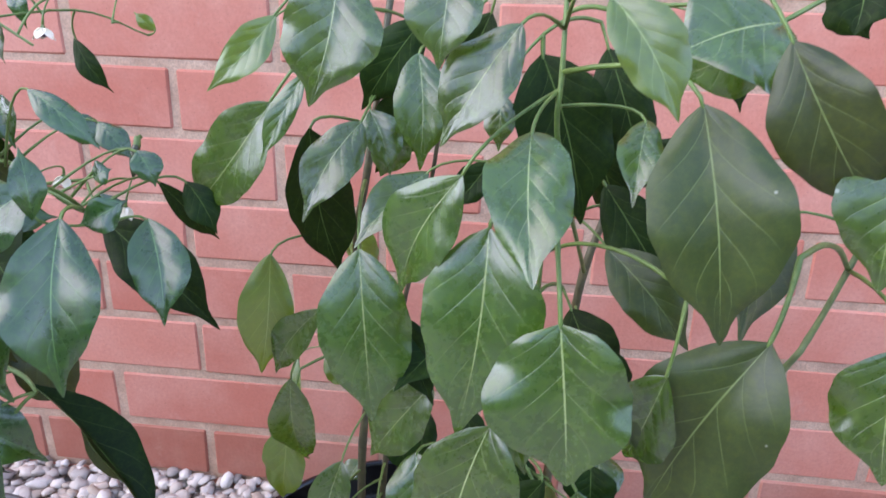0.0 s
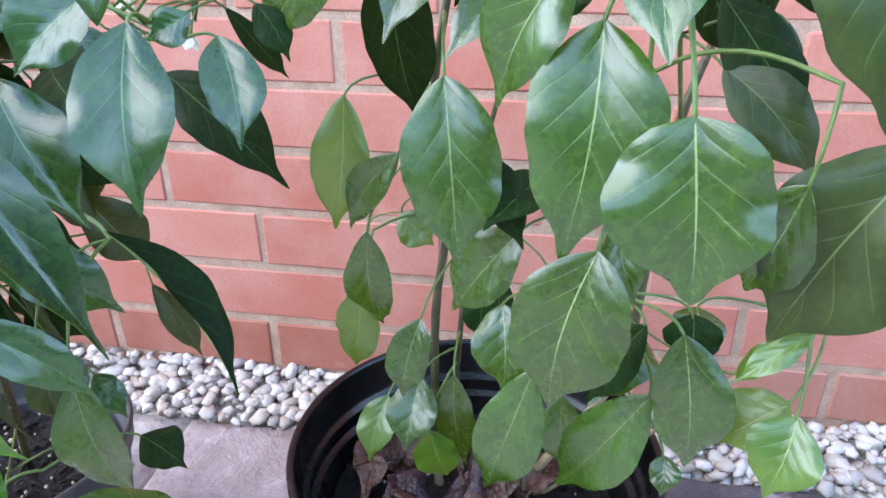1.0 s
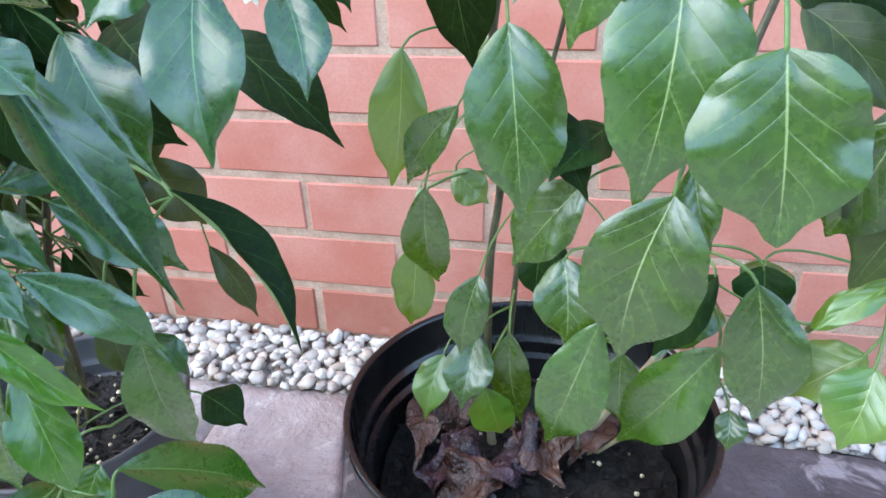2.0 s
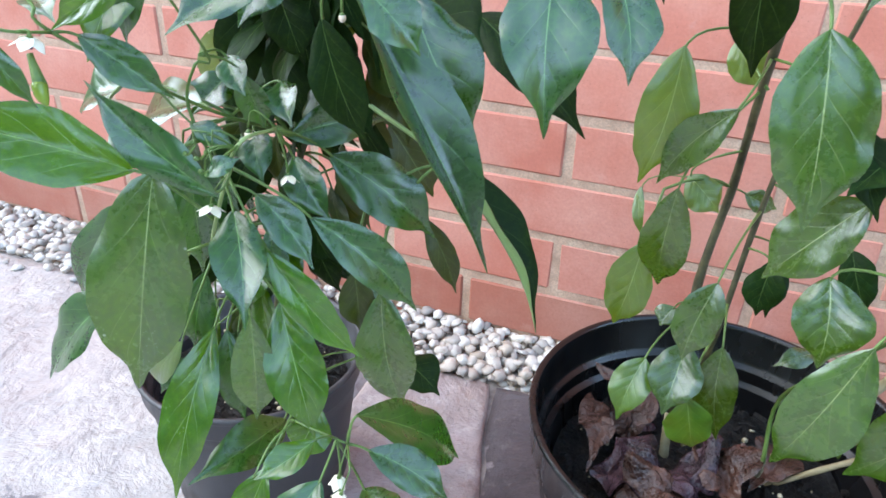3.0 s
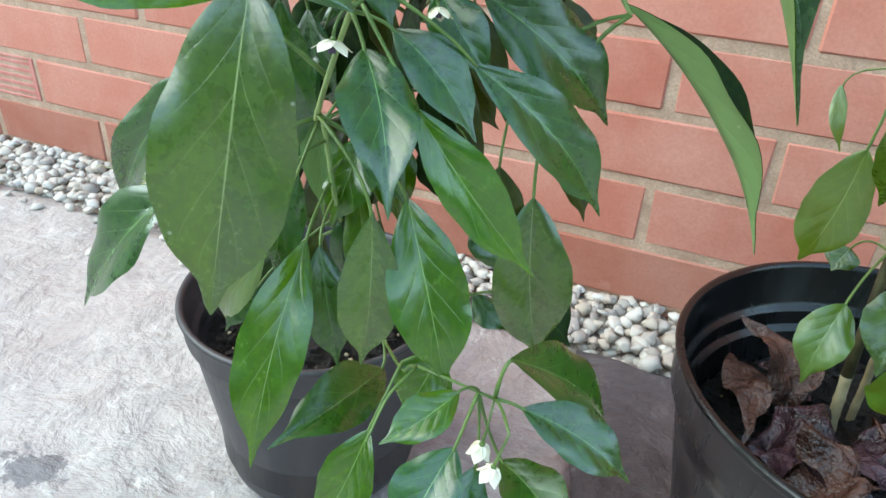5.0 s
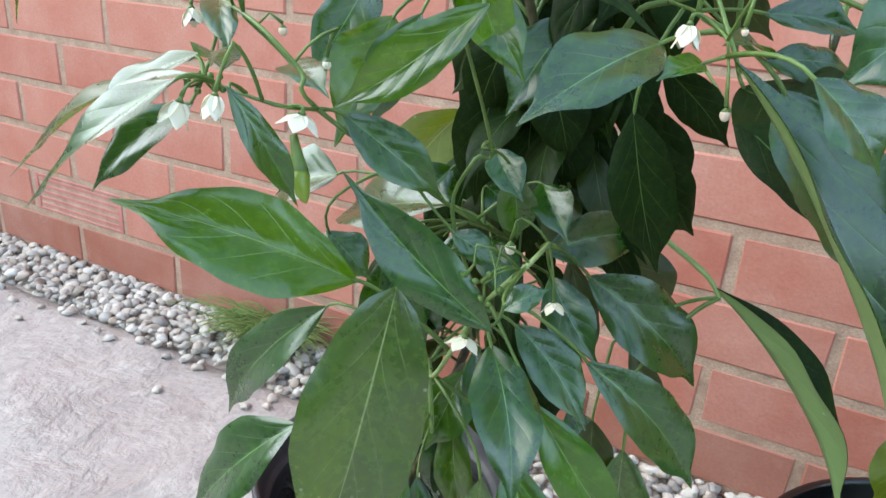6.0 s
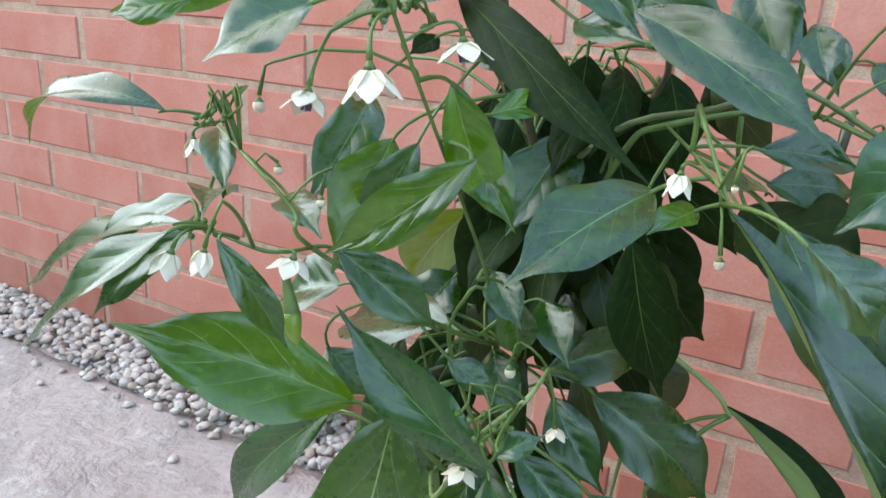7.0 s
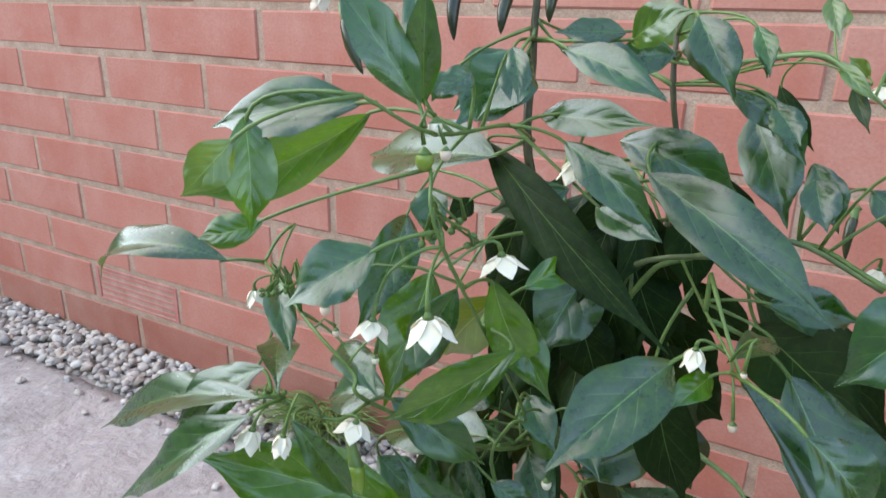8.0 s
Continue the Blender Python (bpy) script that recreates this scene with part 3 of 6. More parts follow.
# ---- leaves, flowers and fruit ----
def blade_mesh(length, width, bulge, fold, round_, twist, seed, droop, lined=False):
    """A leaf blade from (0,0,0) to (length,0,0): ovate outline drawn out to a point, arched, folded on the midrib, wavy along the margin; lined: with an underside of its own."""
    NU, NV = 22, 10
    bm = bmesh.new()
    layer = bm.loops.layers.uv.new("UVMap")
    rng = random.Random(seed)
    ph, ph2 = rng.uniform(0, 6), rng.uniform(0, 6)
    peak = 0.36 + 0.08 * rng.random() + 0.05 * (1 - round_)
    wave = rng.uniform(0.08, 0.24)
    sway = rng.uniform(-0.05, 0.05)
    hook = rng.uniform(-0.02, 0.07)
    lop = rng.uniform(-0.08, 0.08)
    rows, uvs = [], {}
    for i in range(NU + 1):
        s = i / NU
        if s < peak:
            w = math.sin(math.pi / 2 * s / peak) ** (1.0 - 0.60 * round_)
        else:
            q = (s - peak) / (1 - peak)
            w = math.cos(math.pi / 2 * q) ** (1.15 - 0.40 * round_) * (1 - (0.54 - 0.16 * round_) * math.exp(-((q - 0.81) / 0.17) ** 2))
        w = max(w, 0.012) * width / 2
        row = []
        for j in range(NV + 1):
            v = 2 * j / NV - 1
            a = abs(v)
            p = ph if v > 0 else ph2
            y = w * v * (1 + lop * v + 0.04 * math.sin(10 * s + p) * a + 0.018 * math.sin(31 * s + p) * a)
            z = bulge * length * 4 * s * (1 - s) + fold * w * (a ** 1.1) - droop * length * s * s * (1 - s) * 3
            z += wave * w * math.sin(8 * s + p) * v * v + 0.05 * w * math.sin(19 * s + 2 * p) * v * v
            z -= 0.18 * w * a ** 4
            z -= hook * length * max(0.0, s - 0.62) ** 2 * 5
            tw = twist * (s - 0.5)
            y, z = y * math.cos(tw), z + y * math.sin(tw)
            y += sway * length * math.sin(math.pi * s)
            vert = bm.verts.new((s * length, y, z))
            uvs[vert] = (s, (v + 1) / 2)
            row.append(vert)
        rows.append(row)

    def skin(grid, slot, flip):
        for i in range(NU):
            for j in range(NV):
                four = (grid[i][j], grid[i + 1][j], grid[i + 1][j + 1], grid[i][j + 1])
                f = bm.faces.new(four[::-1] if flip else four)
                f.material_index = slot
                for loop in f.loops:
                    loop[layer].uv = uvs[loop.vert]

    skin(rows, 0, False)
    if lined:
        bm.normal_update()
        below = []
        for row in rows:
            line = []
            for v in row:
                q = bm.verts.new(v.co - v.normal * 0.0003)
                uvs[q] = uvs[v]
                line.append(q)
            below.append(line)
        skin(below, 1, True)
    return bm


COUNT = [0]
WOOD = {}


def lead(plant, start, reach=0.14):
    """The twig that leads from the nearest stem to start, as points without start itself; none where start is on a stem."""
    wood = WOOD.get(plant.name, [])
    if not wood:
        return []
    near = min(wood, key=lambda q: (q - start).length + 0.6 * max(0.0, q.z - start.z))
    far = (near - start).length
    if far < 0.004 or far > reach:
        return []
    rise = Vector((0, 0, 0.10 * far))
    return [near, near.lerp(start, 0.3) + rise, near.lerp(start, 0.65) + rise]


def leaf(plant, base, tip, width, normal, stalk=None, kind=None, bulge=0.08, fold=0.18, round_=0.3, twist=0.0, droop=0.0, lined=False, label=""):
    """A leaf from base to tip whose upper face looks along normal; stalk: where its petiole leaves the branch."""
    COUNT[0] += 1
    base, tip, nor = Vector(base), Vector(tip), Vector(normal)
    x = (tip - base).normalized()
    z = (nor - x * nor.dot(x)).normalized()
    y = z.cross(x)
    m = Matrix.Translation(base) @ Matrix((x, y, z)).transposed().to_4x4()
    bm = blade_mesh((tip - base).length, width, bulge, fold, round_, twist, COUNT[0], droop, lined)
    blade = part("leaf", bm, (kind, LEAF_PALE) if lined else kind or LEAF, plant, label, matrix=m)
    if stalk is not None:
        stalk = Vector(stalk)
        gap = (base - stalk).length
        bm = bmesh.new()
        inner = base + x * 0.004
        tip_way = base - x * gap * 0.22 + Vector((0, 0, gap * 0.08))
        pts = [(1 - t) ** 2 * stalk + 2 * t * (1 - t) * tip_way + t * t * inner for t in (i / 7 for i in range(8))]
        r = 0.0005 + 0.011 * width
        twig = lead(plant, stalk)
        tube(bm, smooth_path(twig + [stalk], 3)[:-1] + pts if twig else pts, ([r * 1.2] * 9 if twig else []) + [r * 1.15] * 2 + [r * 0.9] * 5 + [r * 0.6], 6)
        part("petiole", bm, STALK, blade)
    return blade


def stem(plant, points, r0, r1, material=None, name="stem", label=""):
    bm = bmesh.new()
    pts = smooth_path(points)
    n = len(pts) - 1
    radii = [r0 + (r1 - r0) * i / n for i in range(n + 1)]
    radii = [r * (1 + 0.12 * (1 if i % 5 == 0 else 0)) for i, r in enumerate(radii)]
    tube(bm, pts, radii, 8)
    WOOD.setdefault(plant.name, []).extend(pts)
    return part(name, bm, material or STEM, plant, label)


def flower(plant, at, way, size=0.013, stalk=None, closed=0.5, material=None):
    """A nodding white pepper flower: calyx, five pointed petals, dark anthers, thin stalk."""
    at, way = Vector(at), Vector(way).normalized()
    m = look(at, at - way).to_3x3().to_4x4()
    m.translation = at
    bm = bmesh.new()
    lathe(bm, [(0.0005, -0.12 * size), (0.06 * size, -0.09 * size), (0.12 * size, 0.0), (0.17 * size, 0.12 * size), (0.14 * size, 0.11 * size), (0.02 * size, 0.05 * size)], 10)
    head = part("flower", bm, STALK, plant, "white five-petalled pepper flower", matrix=m)
    rng = random.Random(round(at.x * 9999))
    for k in range(5):
        a = 2 * math.pi * k / 5 + rng.uniform(-0.12, 0.12)
        out = closed + rng.uniform(-0.12, 0.12)
        bm = bmesh.new()
        rows = []
        for i in range(7):
            s = i / 6
            r = (0.12 + (0.36 + 0.66 * out) * s ** 0.85) * size
            h = (0.12 + (1.05 - 0.62 * out) * s) * size
            w = size * 0.36 * math.sin(math.pi * min(1, 0.16 + 0.83 * s) ** 0.9) + 0.0002
            row = []
            for v in (-1, -0.4, 0.4, 1):
                rr = r - 0.10 * size * abs(v) * s
                row.append(bm.verts.new((rr * math.cos(a) - v * w * math.sin(a), rr * math.sin(a) + v * w * math.cos(a), h)))
            rows.append(row)
        for p, q in zip(rows, rows[1:]):
            for j in range(3):
                bm.faces.new((p[j], p[j + 1], q[j + 1], q[j]))
        part("petal", bm, material or PETAL, head, matrix=m)
    for k in range(5):
        a = 2 * math.pi * k / 5 + 0.6
        bm = bmesh.new()
        c = Vector((0.13 * size * math.cos(a), 0.13 * size * math.sin(a), 0.2 * size))
        tube(bm, [c, c + Vector((0, 0, 0.28 * size)), c + Vector((0, 0, 0.5 * size))], [0.03 * size, 0.07 * size, 0.05 * size], 5)
        part("anther", bm, ANTHER, head, matrix=m)
    if stalk is not None:
        bm = bmesh.new()
        start = Vector(stalk)
        twig = lead(plant, start)
        bow = [(1 - t) ** 2 * start + 2 * t * (1 - t) * (at - way * 0.5 * (start - at).length) + t * t * (at - way * 0.1 * size) for t in (i / 6 for i in range(7))]
        tube(bm, smooth_path(twig + [start], 3)[:-1] + bow if twig else bow, ([0.0006] * 9 if twig else []) + [0.00045] * 5 + [0.0006, 0.0008], 6)
        part("pedicel", bm, STALK, head)
    return head


def bud(plant, at, way, size=0.006, stalk=None, material=None, name="flower_bud", label="closed flower bud on a green calyx"):
    at, way = Vector(at), Vector(way).normalized()
    m = look(at, at - way).to_3x3().to_4x4()
    m.translation = at
    bm = bmesh.new()
    lathe(bm, [(0.0002, 0.9 * size), (0.3 * size, 0.8 * size), (0.48 * size, 0.45 * size), (0.44 * size, 0.1 * size), (0.2 * size, -0.1 * size)], 10)
    head = part(name, bm, material or PETAL, plant, label, matrix=m)
    bm = bmesh.new()
    lathe(bm, [(0.08 * size, -0.3 * size), (0.15 * size, -0.24 * size), (0.32 * size, -0.04 * size), (0.42 * size, 0.08 * size), (0.2 * size, 0.0)], 10)
    part("calyx", bm, STALK, head, matrix=m)
    if stalk is not None:
        bm = bmesh.new()
        start = Vector(stalk)
        twig = lead(plant, start)
        tube(bm, twig + [start, (start + at) / 2 - way * 0.004, at - way * 0.4 * size], [0.0005] * len(twig) + [0.0004, 0.0004, 0.0007], 6)
        part("pedicel", bm, STALK, head)
    return head


def pepper(plant, top, tip, r, stalk, material=None, label="small green chilli pepper hanging from its stalk"):
    top, tip = Vector(top), Vector(tip)
    side = (tip - top).orthogonal().normalized() * (tip - top).length * 0.06
    bm = bmesh.new()
    pts = [top + (tip - top) * t + side * math.sin(math.pi * t) for t in (0, 0.06, 0.15, 0.3, 0.5, 0.7, 0.85, 0.95, 1.0)]
    tube(bm, pts, [r * q for q in (0.55, 0.9, 1.0, 0.98, 0.9, 0.72, 0.48, 0.25, 0.05)], 12)
    body = part("pepper", bm, material or PEPPER, plant, label)
    bm = bmesh.new()
    w = (tip - top).normalized()
    tube(bm, [Vector(stalk), (Vector(stalk) + top) / 2 - w * 0.003, top - w * 0.004, top, top + w * 0.002], [0.0012, 0.0014, 0.002, r * 0.85, r * 0.9], 8)
    part("calyx", bm, STALK, body)
    return body


def dead_leaf(base, tip, width, normal, material, crumple, label):
    """A dry curled leaf that lies on the soil."""
    COUNT[0] += 1
    base, tip, nor = Vector(base), Vector(tip), Vector(normal)
    x = (tip - base).normalized()
    z = (nor - x * nor.dot(x)).normalized()
    m = Matrix.Translation(base) @ Matrix((x, z.cross(x), z)).transposed().to_4x4()
    bm = blade_mesh((tip - base).length, width, 0.16, 0.5, 0.4, 0.7, 500 + COUNT[0], 0.0)
    bmesh.ops.subdivide_edges(bm, edges=bm.edges, cuts=1, use_grid_fill=True)
    for v in bm.verts:
        q = noise.noise_vector(v.co * 45 + Vector((COUNT[0], 0, 0)))
        v.co += q * crumple * 1.9 + noise.noise_vector(v.co * 110) * crumple * 0.45
        v.co.z += crumple * 1.2 * abs(noise.noise(v.co * 60))
    ob = part("dead_leaf", bm, material, None, matrix=m)
    return tagged(ob, label, "dead leaf", "dead leaves in the pot")


def grass_tuft(at, reach, count):
    rng = random.Random(21)
    bm = bmesh.new()
    for _ in range(count):
        a = rng.uniform(-2.9, 0.4)
        root = Vector(at) + Vector((rng.gauss(0, 0.020), rng.gauss(0, 0.012), 0))
        out = Vector((math.cos(a), math.sin(a) * 0.8, 0)) * reach * rng.uniform(0.4, 1.1)
        top = root + out + Vector((0, 0, rng.uniform(0.01, 0.06)))
        mid = root + out * 0.35 + Vector((0, 0, rng.uniform(0.04, 0.075)))
        pts = [(1 - t) ** 2 * root + 2 * t * (1 - t) * mid + t * t * top for t in (i / 6 for i in range(7))]
        tube(bm, pts, [0.0009, 0.0011, 0.0010, 0.0009, 0.0008, 0.0005, 0.0001], 4)
    tagged(part("grass_tuft", bm, GRASS), "wispy tuft of thin green grass between paving and wall", "grass")


def perlite(pot, centre, radius, z, count, seed):
    rng = random.Random(seed)
    bm = bmesh.new()
    for _ in range(count):
        a, r = rng.uniform(0, 6.3), radius * math.sqrt(rng.random())
        m = Matrix.LocRotScale((centre[0] + r * math.cos(a), centre[1] + r * math.sin(a), z + rng.uniform(0.0, 0.004)), Euler((rng.random() * 3, rng.random() * 3, 0)), (1, rng.uniform(0.5, 1), rng.uniform(0.5, 1)))
        bmesh.ops.create_icosphere(bm, subdivisions=1, radius=rng.uniform(0.0008, 0.0028), matrix=m)
    tagged(part("perlite", bm, ROOT, pot, "pale grit flecks in the soil"), kind="stuff")


def clods(pot, centre, radius, z, count, seed):
    """Crumbs, bark shreds and fibres of the potting mix."""
    rng = random.Random(seed)
    verts, faces = [], []
    for _ in range(count):
        a, r = rng.uniform(0, 6.3), radius * math.sqrt(rng.random())
        at = Vector((centre[0] + r * math.cos(a), centre[1] + r * math.sin(a), z + rng.uniform(-0.002, 0.006)))
        turn = Euler((rng.uniform(-0.6, 0.6), rng.uniform(-0.6, 0.6), rng.uniform(0, 6.3))).to_matrix()
        half = Vector((rng.uniform(0.002, 0.008), rng.uniform(0.0008, 0.003), rng.uniform(0.0005, 0.0018)))
        start = len(verts)
        for sx, sy, sz in ((a, b, c) for a in (-1, 1) for b in (-1, 1) for c in (-1, 1)):
            verts.append(at + turn @ Vector((sx * half.x * rng.uniform(0.5, 1), sy * half.y * rng.uniform(0.5, 1), sz * half.z)))
        faces += [[start + i for i in f] for f in ((0, 1, 3, 2), (4, 6, 7, 5), (0, 4, 5, 1), (2, 3, 7, 6), (0, 2, 6, 4), (1, 5, 7, 3))]
    mesh = bpy.data.meshes.new("potting_mix")
    mesh.from_pydata(verts, [], faces)
    mesh.materials.append(SOIL)
    ob = new("potting_mix", mesh)
    ob.parent = pot
    ob.matrix_basis = place_of(pot).inverted()
    tagged(ob, "dark loose bark and soil", kind="stuff")


# ---- the place ----
wall = build_wall()
build_coping(wall)
build_vent()
build_ground()
build_bounds()
build_gravel()
pot_right = build_pot("plant_pot", POT_R, 0.131, 0.203, 0.098, 0.138, POT_BLACK, "glossy black plastic pot of soil with dead leaves, on paving", 0.034)
pot_left = build_pot("plant_pot", POT_L, 0.098, 0.158, 0.076, 0.128, POT_GREY, "dull dark grey plastic pot of soil, on paving", 0.026)
build_sticker()
perlite(pot_left, POT_L, 0.07, 0.135, 46, 3)
perlite(pot_right, POT_R, 0.10, 0.145, 60, 4)
clods(pot_left, POT_L, 0.072, 0.132, 260, 5)
clods(pot_right, POT_R, 0.104, 0.143, 420, 6)

# ---- the two pepper plants ----
plant_right = thing("pepper_plant", (*POT_R, 0.135), "broad-leaved green pepper plant growing in a glossy black pot", "plant")
plant_left = thing("pepper_plant", (*POT_L, 0.125), "bushy narrow-leaved pepper plant with white flowers in a grey pot", "plant")
stem(plant_right, [(1.061, -0.311, 0.135), (1.060, -0.312, 0.147), (1.059, -0.312, 0.158), (1.058, -0.313, 0.171), (1.057, -0.312, 0.188)], 0.0036, 0.0032, STEM_PALE, "stem_base", "pale tan woody stem base")
stem(plant_right, [(1.057, -0.312, 0.188), (1.056, -0.299, 0.293), (1.063, -0.292, 0.362), (1.064, -0.341, 0.455), (1.072, -0.341, 0.513), (1.080, -0.320, 0.597), (1.084, -0.302, 0.643)], 0.0032, 0.0016, STEM, "stem")
stem(plant_right, [(1.075, -0.290, 0.135), (1.073, -0.294, 0.155), (1.072, -0.297, 0.175), (1.070, -0.301, 0.195), (1.070, -0.304, 0.213)], 0.0026, 0.0023, STEM_PALE, "stem_base", "pale tan woody stem base")
stem(plant_right, [(1.070, -0.304, 0.213), (1.075, -0.316, 0.277), (1.080, -0.313, 0.346), (1.087, -0.316, 0.407), (1.102, -0.324, 0.476), (1.117, -0.347, 0.570)], 0.0023, 0.0011, STEM, "stem")
stem(plant_right, [(1.120, -0.300, 0.135), (1.139, -0.302, 0.170), (1.158, -0.305, 0.206), (1.176, -0.307, 0.241), (1.189, -0.309, 0.273)], 0.0036, 0.0032, STEM_PALE, "stem_base", "pale tan woody stem base")
stem(plant_right, [(1.189, -0.309, 0.273), (1.195, -0.303, 0.372), (1.201, -0.302, 0.439), (1.219, -0.290, 0.503), (1.211, -0.328, 0.566), (1.216, -0.320, 0.617)], 0.0032, 0.0017, STEM, "stem")
stem(plant_right, [(1.201, -0.303, 0.438), (1.172, -0.418, 0.537), (1.170, -0.427, 0.572), (1.170, -0.417, 0.599), (1.170, -0.409, 0.621)], 0.0013, 0.0009, STALK, "branch")
stem(plant_right, [(1.132, -0.306, 0.135), (1.163, -0.317, 0.177), (1.196, -0.329, 0.220), (1.226, -0.340, 0.262), (1.249, -0.352, 0.301)], 0.0022, 0.0019, STEM_PALE, "stem_base", "pale tan woody stem base")
stem(plant_right, [(1.249, -0.352, 0.301), (1.287, -0.403, 0.429), (1.297, -0.404, 0.451), (1.309, -0.401, 0.486), (1.326, -0.393, 0.532)], 0.0018, 0.0012, STEM_GREEN, "branch")
stem(plant_right, [(1.125, -0.305, 0.135), (1.125, -0.311, 0.145), (1.125, -0.318, 0.155), (1.125, -0.324, 0.166), (1.124, -0.327, 0.177)], 0.0018, 0.0016, STEM_PALE, "stem_base", "pale tan woody stem base")
stem(plant_right, [(1.124, -0.327, 0.177), (1.123, -0.321, 0.230), (1.141, -0.378, 0.308), (1.162, -0.416, 0.384), (1.169, -0.398, 0.484), (1.162, -0.401, 0.585)], 0.0015, 0.0009, STALK, "branch")
stem(plant_left, [(0.715, -0.335, 0.125), (0.752, -0.365, 0.220), (0.785, -0.392, 0.320), (0.812, -0.400, 0.390), (0.826, -0.405, 0.438), (0.817, -0.470, 0.541), (0.812, -0.466, 0.587), (0.812, -0.463, 0.625)], 0.0032, 0.0013, STEM, "stem")
stem(plant_left, [(0.826, -0.405, 0.438), (0.857, -0.445, 0.501), (0.871, -0.443, 0.513), (0.910, -0.421, 0.521), (0.939, -0.434, 0.514), (0.975, -0.440, 0.500)], 0.0013, 0.0009, STALK, "branch")
stem(plant_left, [(0.826, -0.405, 0.438), (0.860, -0.426, 0.517), (0.865, -0.428, 0.537), (0.857, -0.432, 0.579), (0.853, -0.416, 0.623)], 0.0015, 0.0010, STEM, "branch")
stem(plant_left, [(0.812, -0.400, 0.390), (0.817, -0.489, 0.432), (0.789, -0.542, 0.474), (0.784, -0.544, 0.485), (0.765, -0.543, 0.498), (0.717, -0.515, 0.504)], 0.0009, 0.0006, STALK, "branch")
stem(plant_left, [(0.789, -0.542, 0.474), (0.789, -0.562, 0.478), (0.765, -0.565, 0.482)], 0.0007, 0.0005, STALK, "branch")
stem(plant_left, [(0.752, -0.365, 0.220), (0.796, -0.454, 0.298), (0.795, -0.462, 0.345), (0.815, -0.497, 0.363), (0.836, -0.507, 0.404), (0.856, -0.518, 0.431), (0.852, -0.486, 0.427)], 0.0013, 0.0008, STALK_PALE, "branch")
stem(plant_left, [(0.745, -0.360, 0.200), (0.838, -0.476, 0.240), (0.864, -0.508, 0.270), (0.898, -0.511, 0.269)], 0.0008, 0.0006, STALK, "branch")
stem(plant_left, [(0.864, -0.508, 0.270), (0.860, -0.525, 0.267), (0.858, -0.540, 0.255)], 0.0007, 0.0005, STALK, "branch")
stem(plant_left, [(0.836, -0.507, 0.404), (0.822, -0.508, 0.439), (0.829, -0.508, 0.459), (0.833, -0.506, 0.466), (0.828, -0.560, 0.545), (0.821, -0.555, 0.565)], 0.0008, 0.0005, STALK, "branch")
stem(plant_left, [(0.814, -0.465, 0.558), (0.821, -0.505, 0.570), (0.821, -0.552, 0.574), (0.809, -0.569, 0.585)], 0.0008, 0.0005, STALK, "branch")
stem(plant_left, [(0.857, -0.432, 0.579), (0.865, -0.391, 0.579), (0.896, -0.321, 0.586), (0.926, -0.298, 0.572)], 0.0009, 0.0005, STALK, "branch")
stem(plant_left, [(0.871, -0.443, 0.513), (0.888, -0.485, 0.511), (0.899, -0.504, 0.506), (0.901, -0.505, 0.501)], 0.0006, 0.0004, STALK, "branch")
stem(plant_left, [(0.826, -0.405, 0.438), (0.836, -0.419, 0.440), (0.869, -0.430, 0.428), (0.901, -0.424, 0.408), (0.911, -0.425, 0.398)], 0.0017, 0.0010, STALK_PALE, "branch")
stem(plant_left, [(0.857, -0.432, 0.579), (0.837, -0.432, 0.590), (0.868, -0.430, 0.587), (0.903, -0.420, 0.592), (0.917, -0.415, 0.584), (0.931, -0.410, 0.573)], 0.0011, 0.0006, STALK_PALE, "branch")
stem(plant_left, [(0.826, -0.405, 0.438), (0.810, -0.430, 0.456), (0.852, -0.450, 0.508), (0.889, -0.455, 0.522), (0.909, -0.455, 0.531), (0.939, -0.450, 0.517)], 0.0014, 0.0009, STEM_GREEN, "branch")
leaf(plant_right, (1.080, -0.404, 0.482), (1.090, -0.423, 0.396), 0.0465, (0.189, -0.955, 0.230), (1.070, -0.341, 0.501), LEAF, 0.07, 0.25, 0.50, -0.13, 0.02)
leaf(plant_right, (1.145, -0.459, 0.515), (1.136, -0.475, 0.428), 0.0490, (-0.055, -0.981, 0.185), (1.172, -0.418, 0.537), LEAF, 0.07, 0.25, 0.50, -0.17, 0.02)
leaf(plant_right, (1.173, -0.493, 0.492), (1.180, -0.501, 0.430), 0.0519, (-0.110, -0.986, 0.123), (1.170, -0.474, 0.521), LEAF, 0.07, 0.34, 0.95, 0.21, 0.03)
leaf(plant_right, (1.150, -0.473, 0.434), (1.136, -0.477, 0.362), 0.0481, (-0.218, -0.972, 0.089), (1.166, -0.405, 0.444), LEAF, 0.07, 0.30, 0.60, -0.14, 0.01)
leaf(plant_right, (1.021, -0.367, 0.462), (1.010, -0.366, 0.382), 0.0308, (0.214, -0.976, -0.048), (1.066, -0.341, 0.467), LEAF_YOUNG_LIT, 0.07, 0.25, 0.45, -0.16, 0.01)
leaf(plant_right, (1.053, -0.381, 0.437), (1.019, -0.368, 0.385), 0.0224, (-0.335, -0.942, -0.012), (1.064, -0.341, 0.455), LEAF, 0.07, 0.39, 0.35, 0.21, 0.03)
leaf(plant_right, (1.118, -0.400, 0.407), (1.082, -0.393, 0.353), 0.0344, (-0.479, -0.851, 0.214), (1.165, -0.409, 0.424), LEAF, 0.07, 0.26, 0.50, 0.15, 0.01)
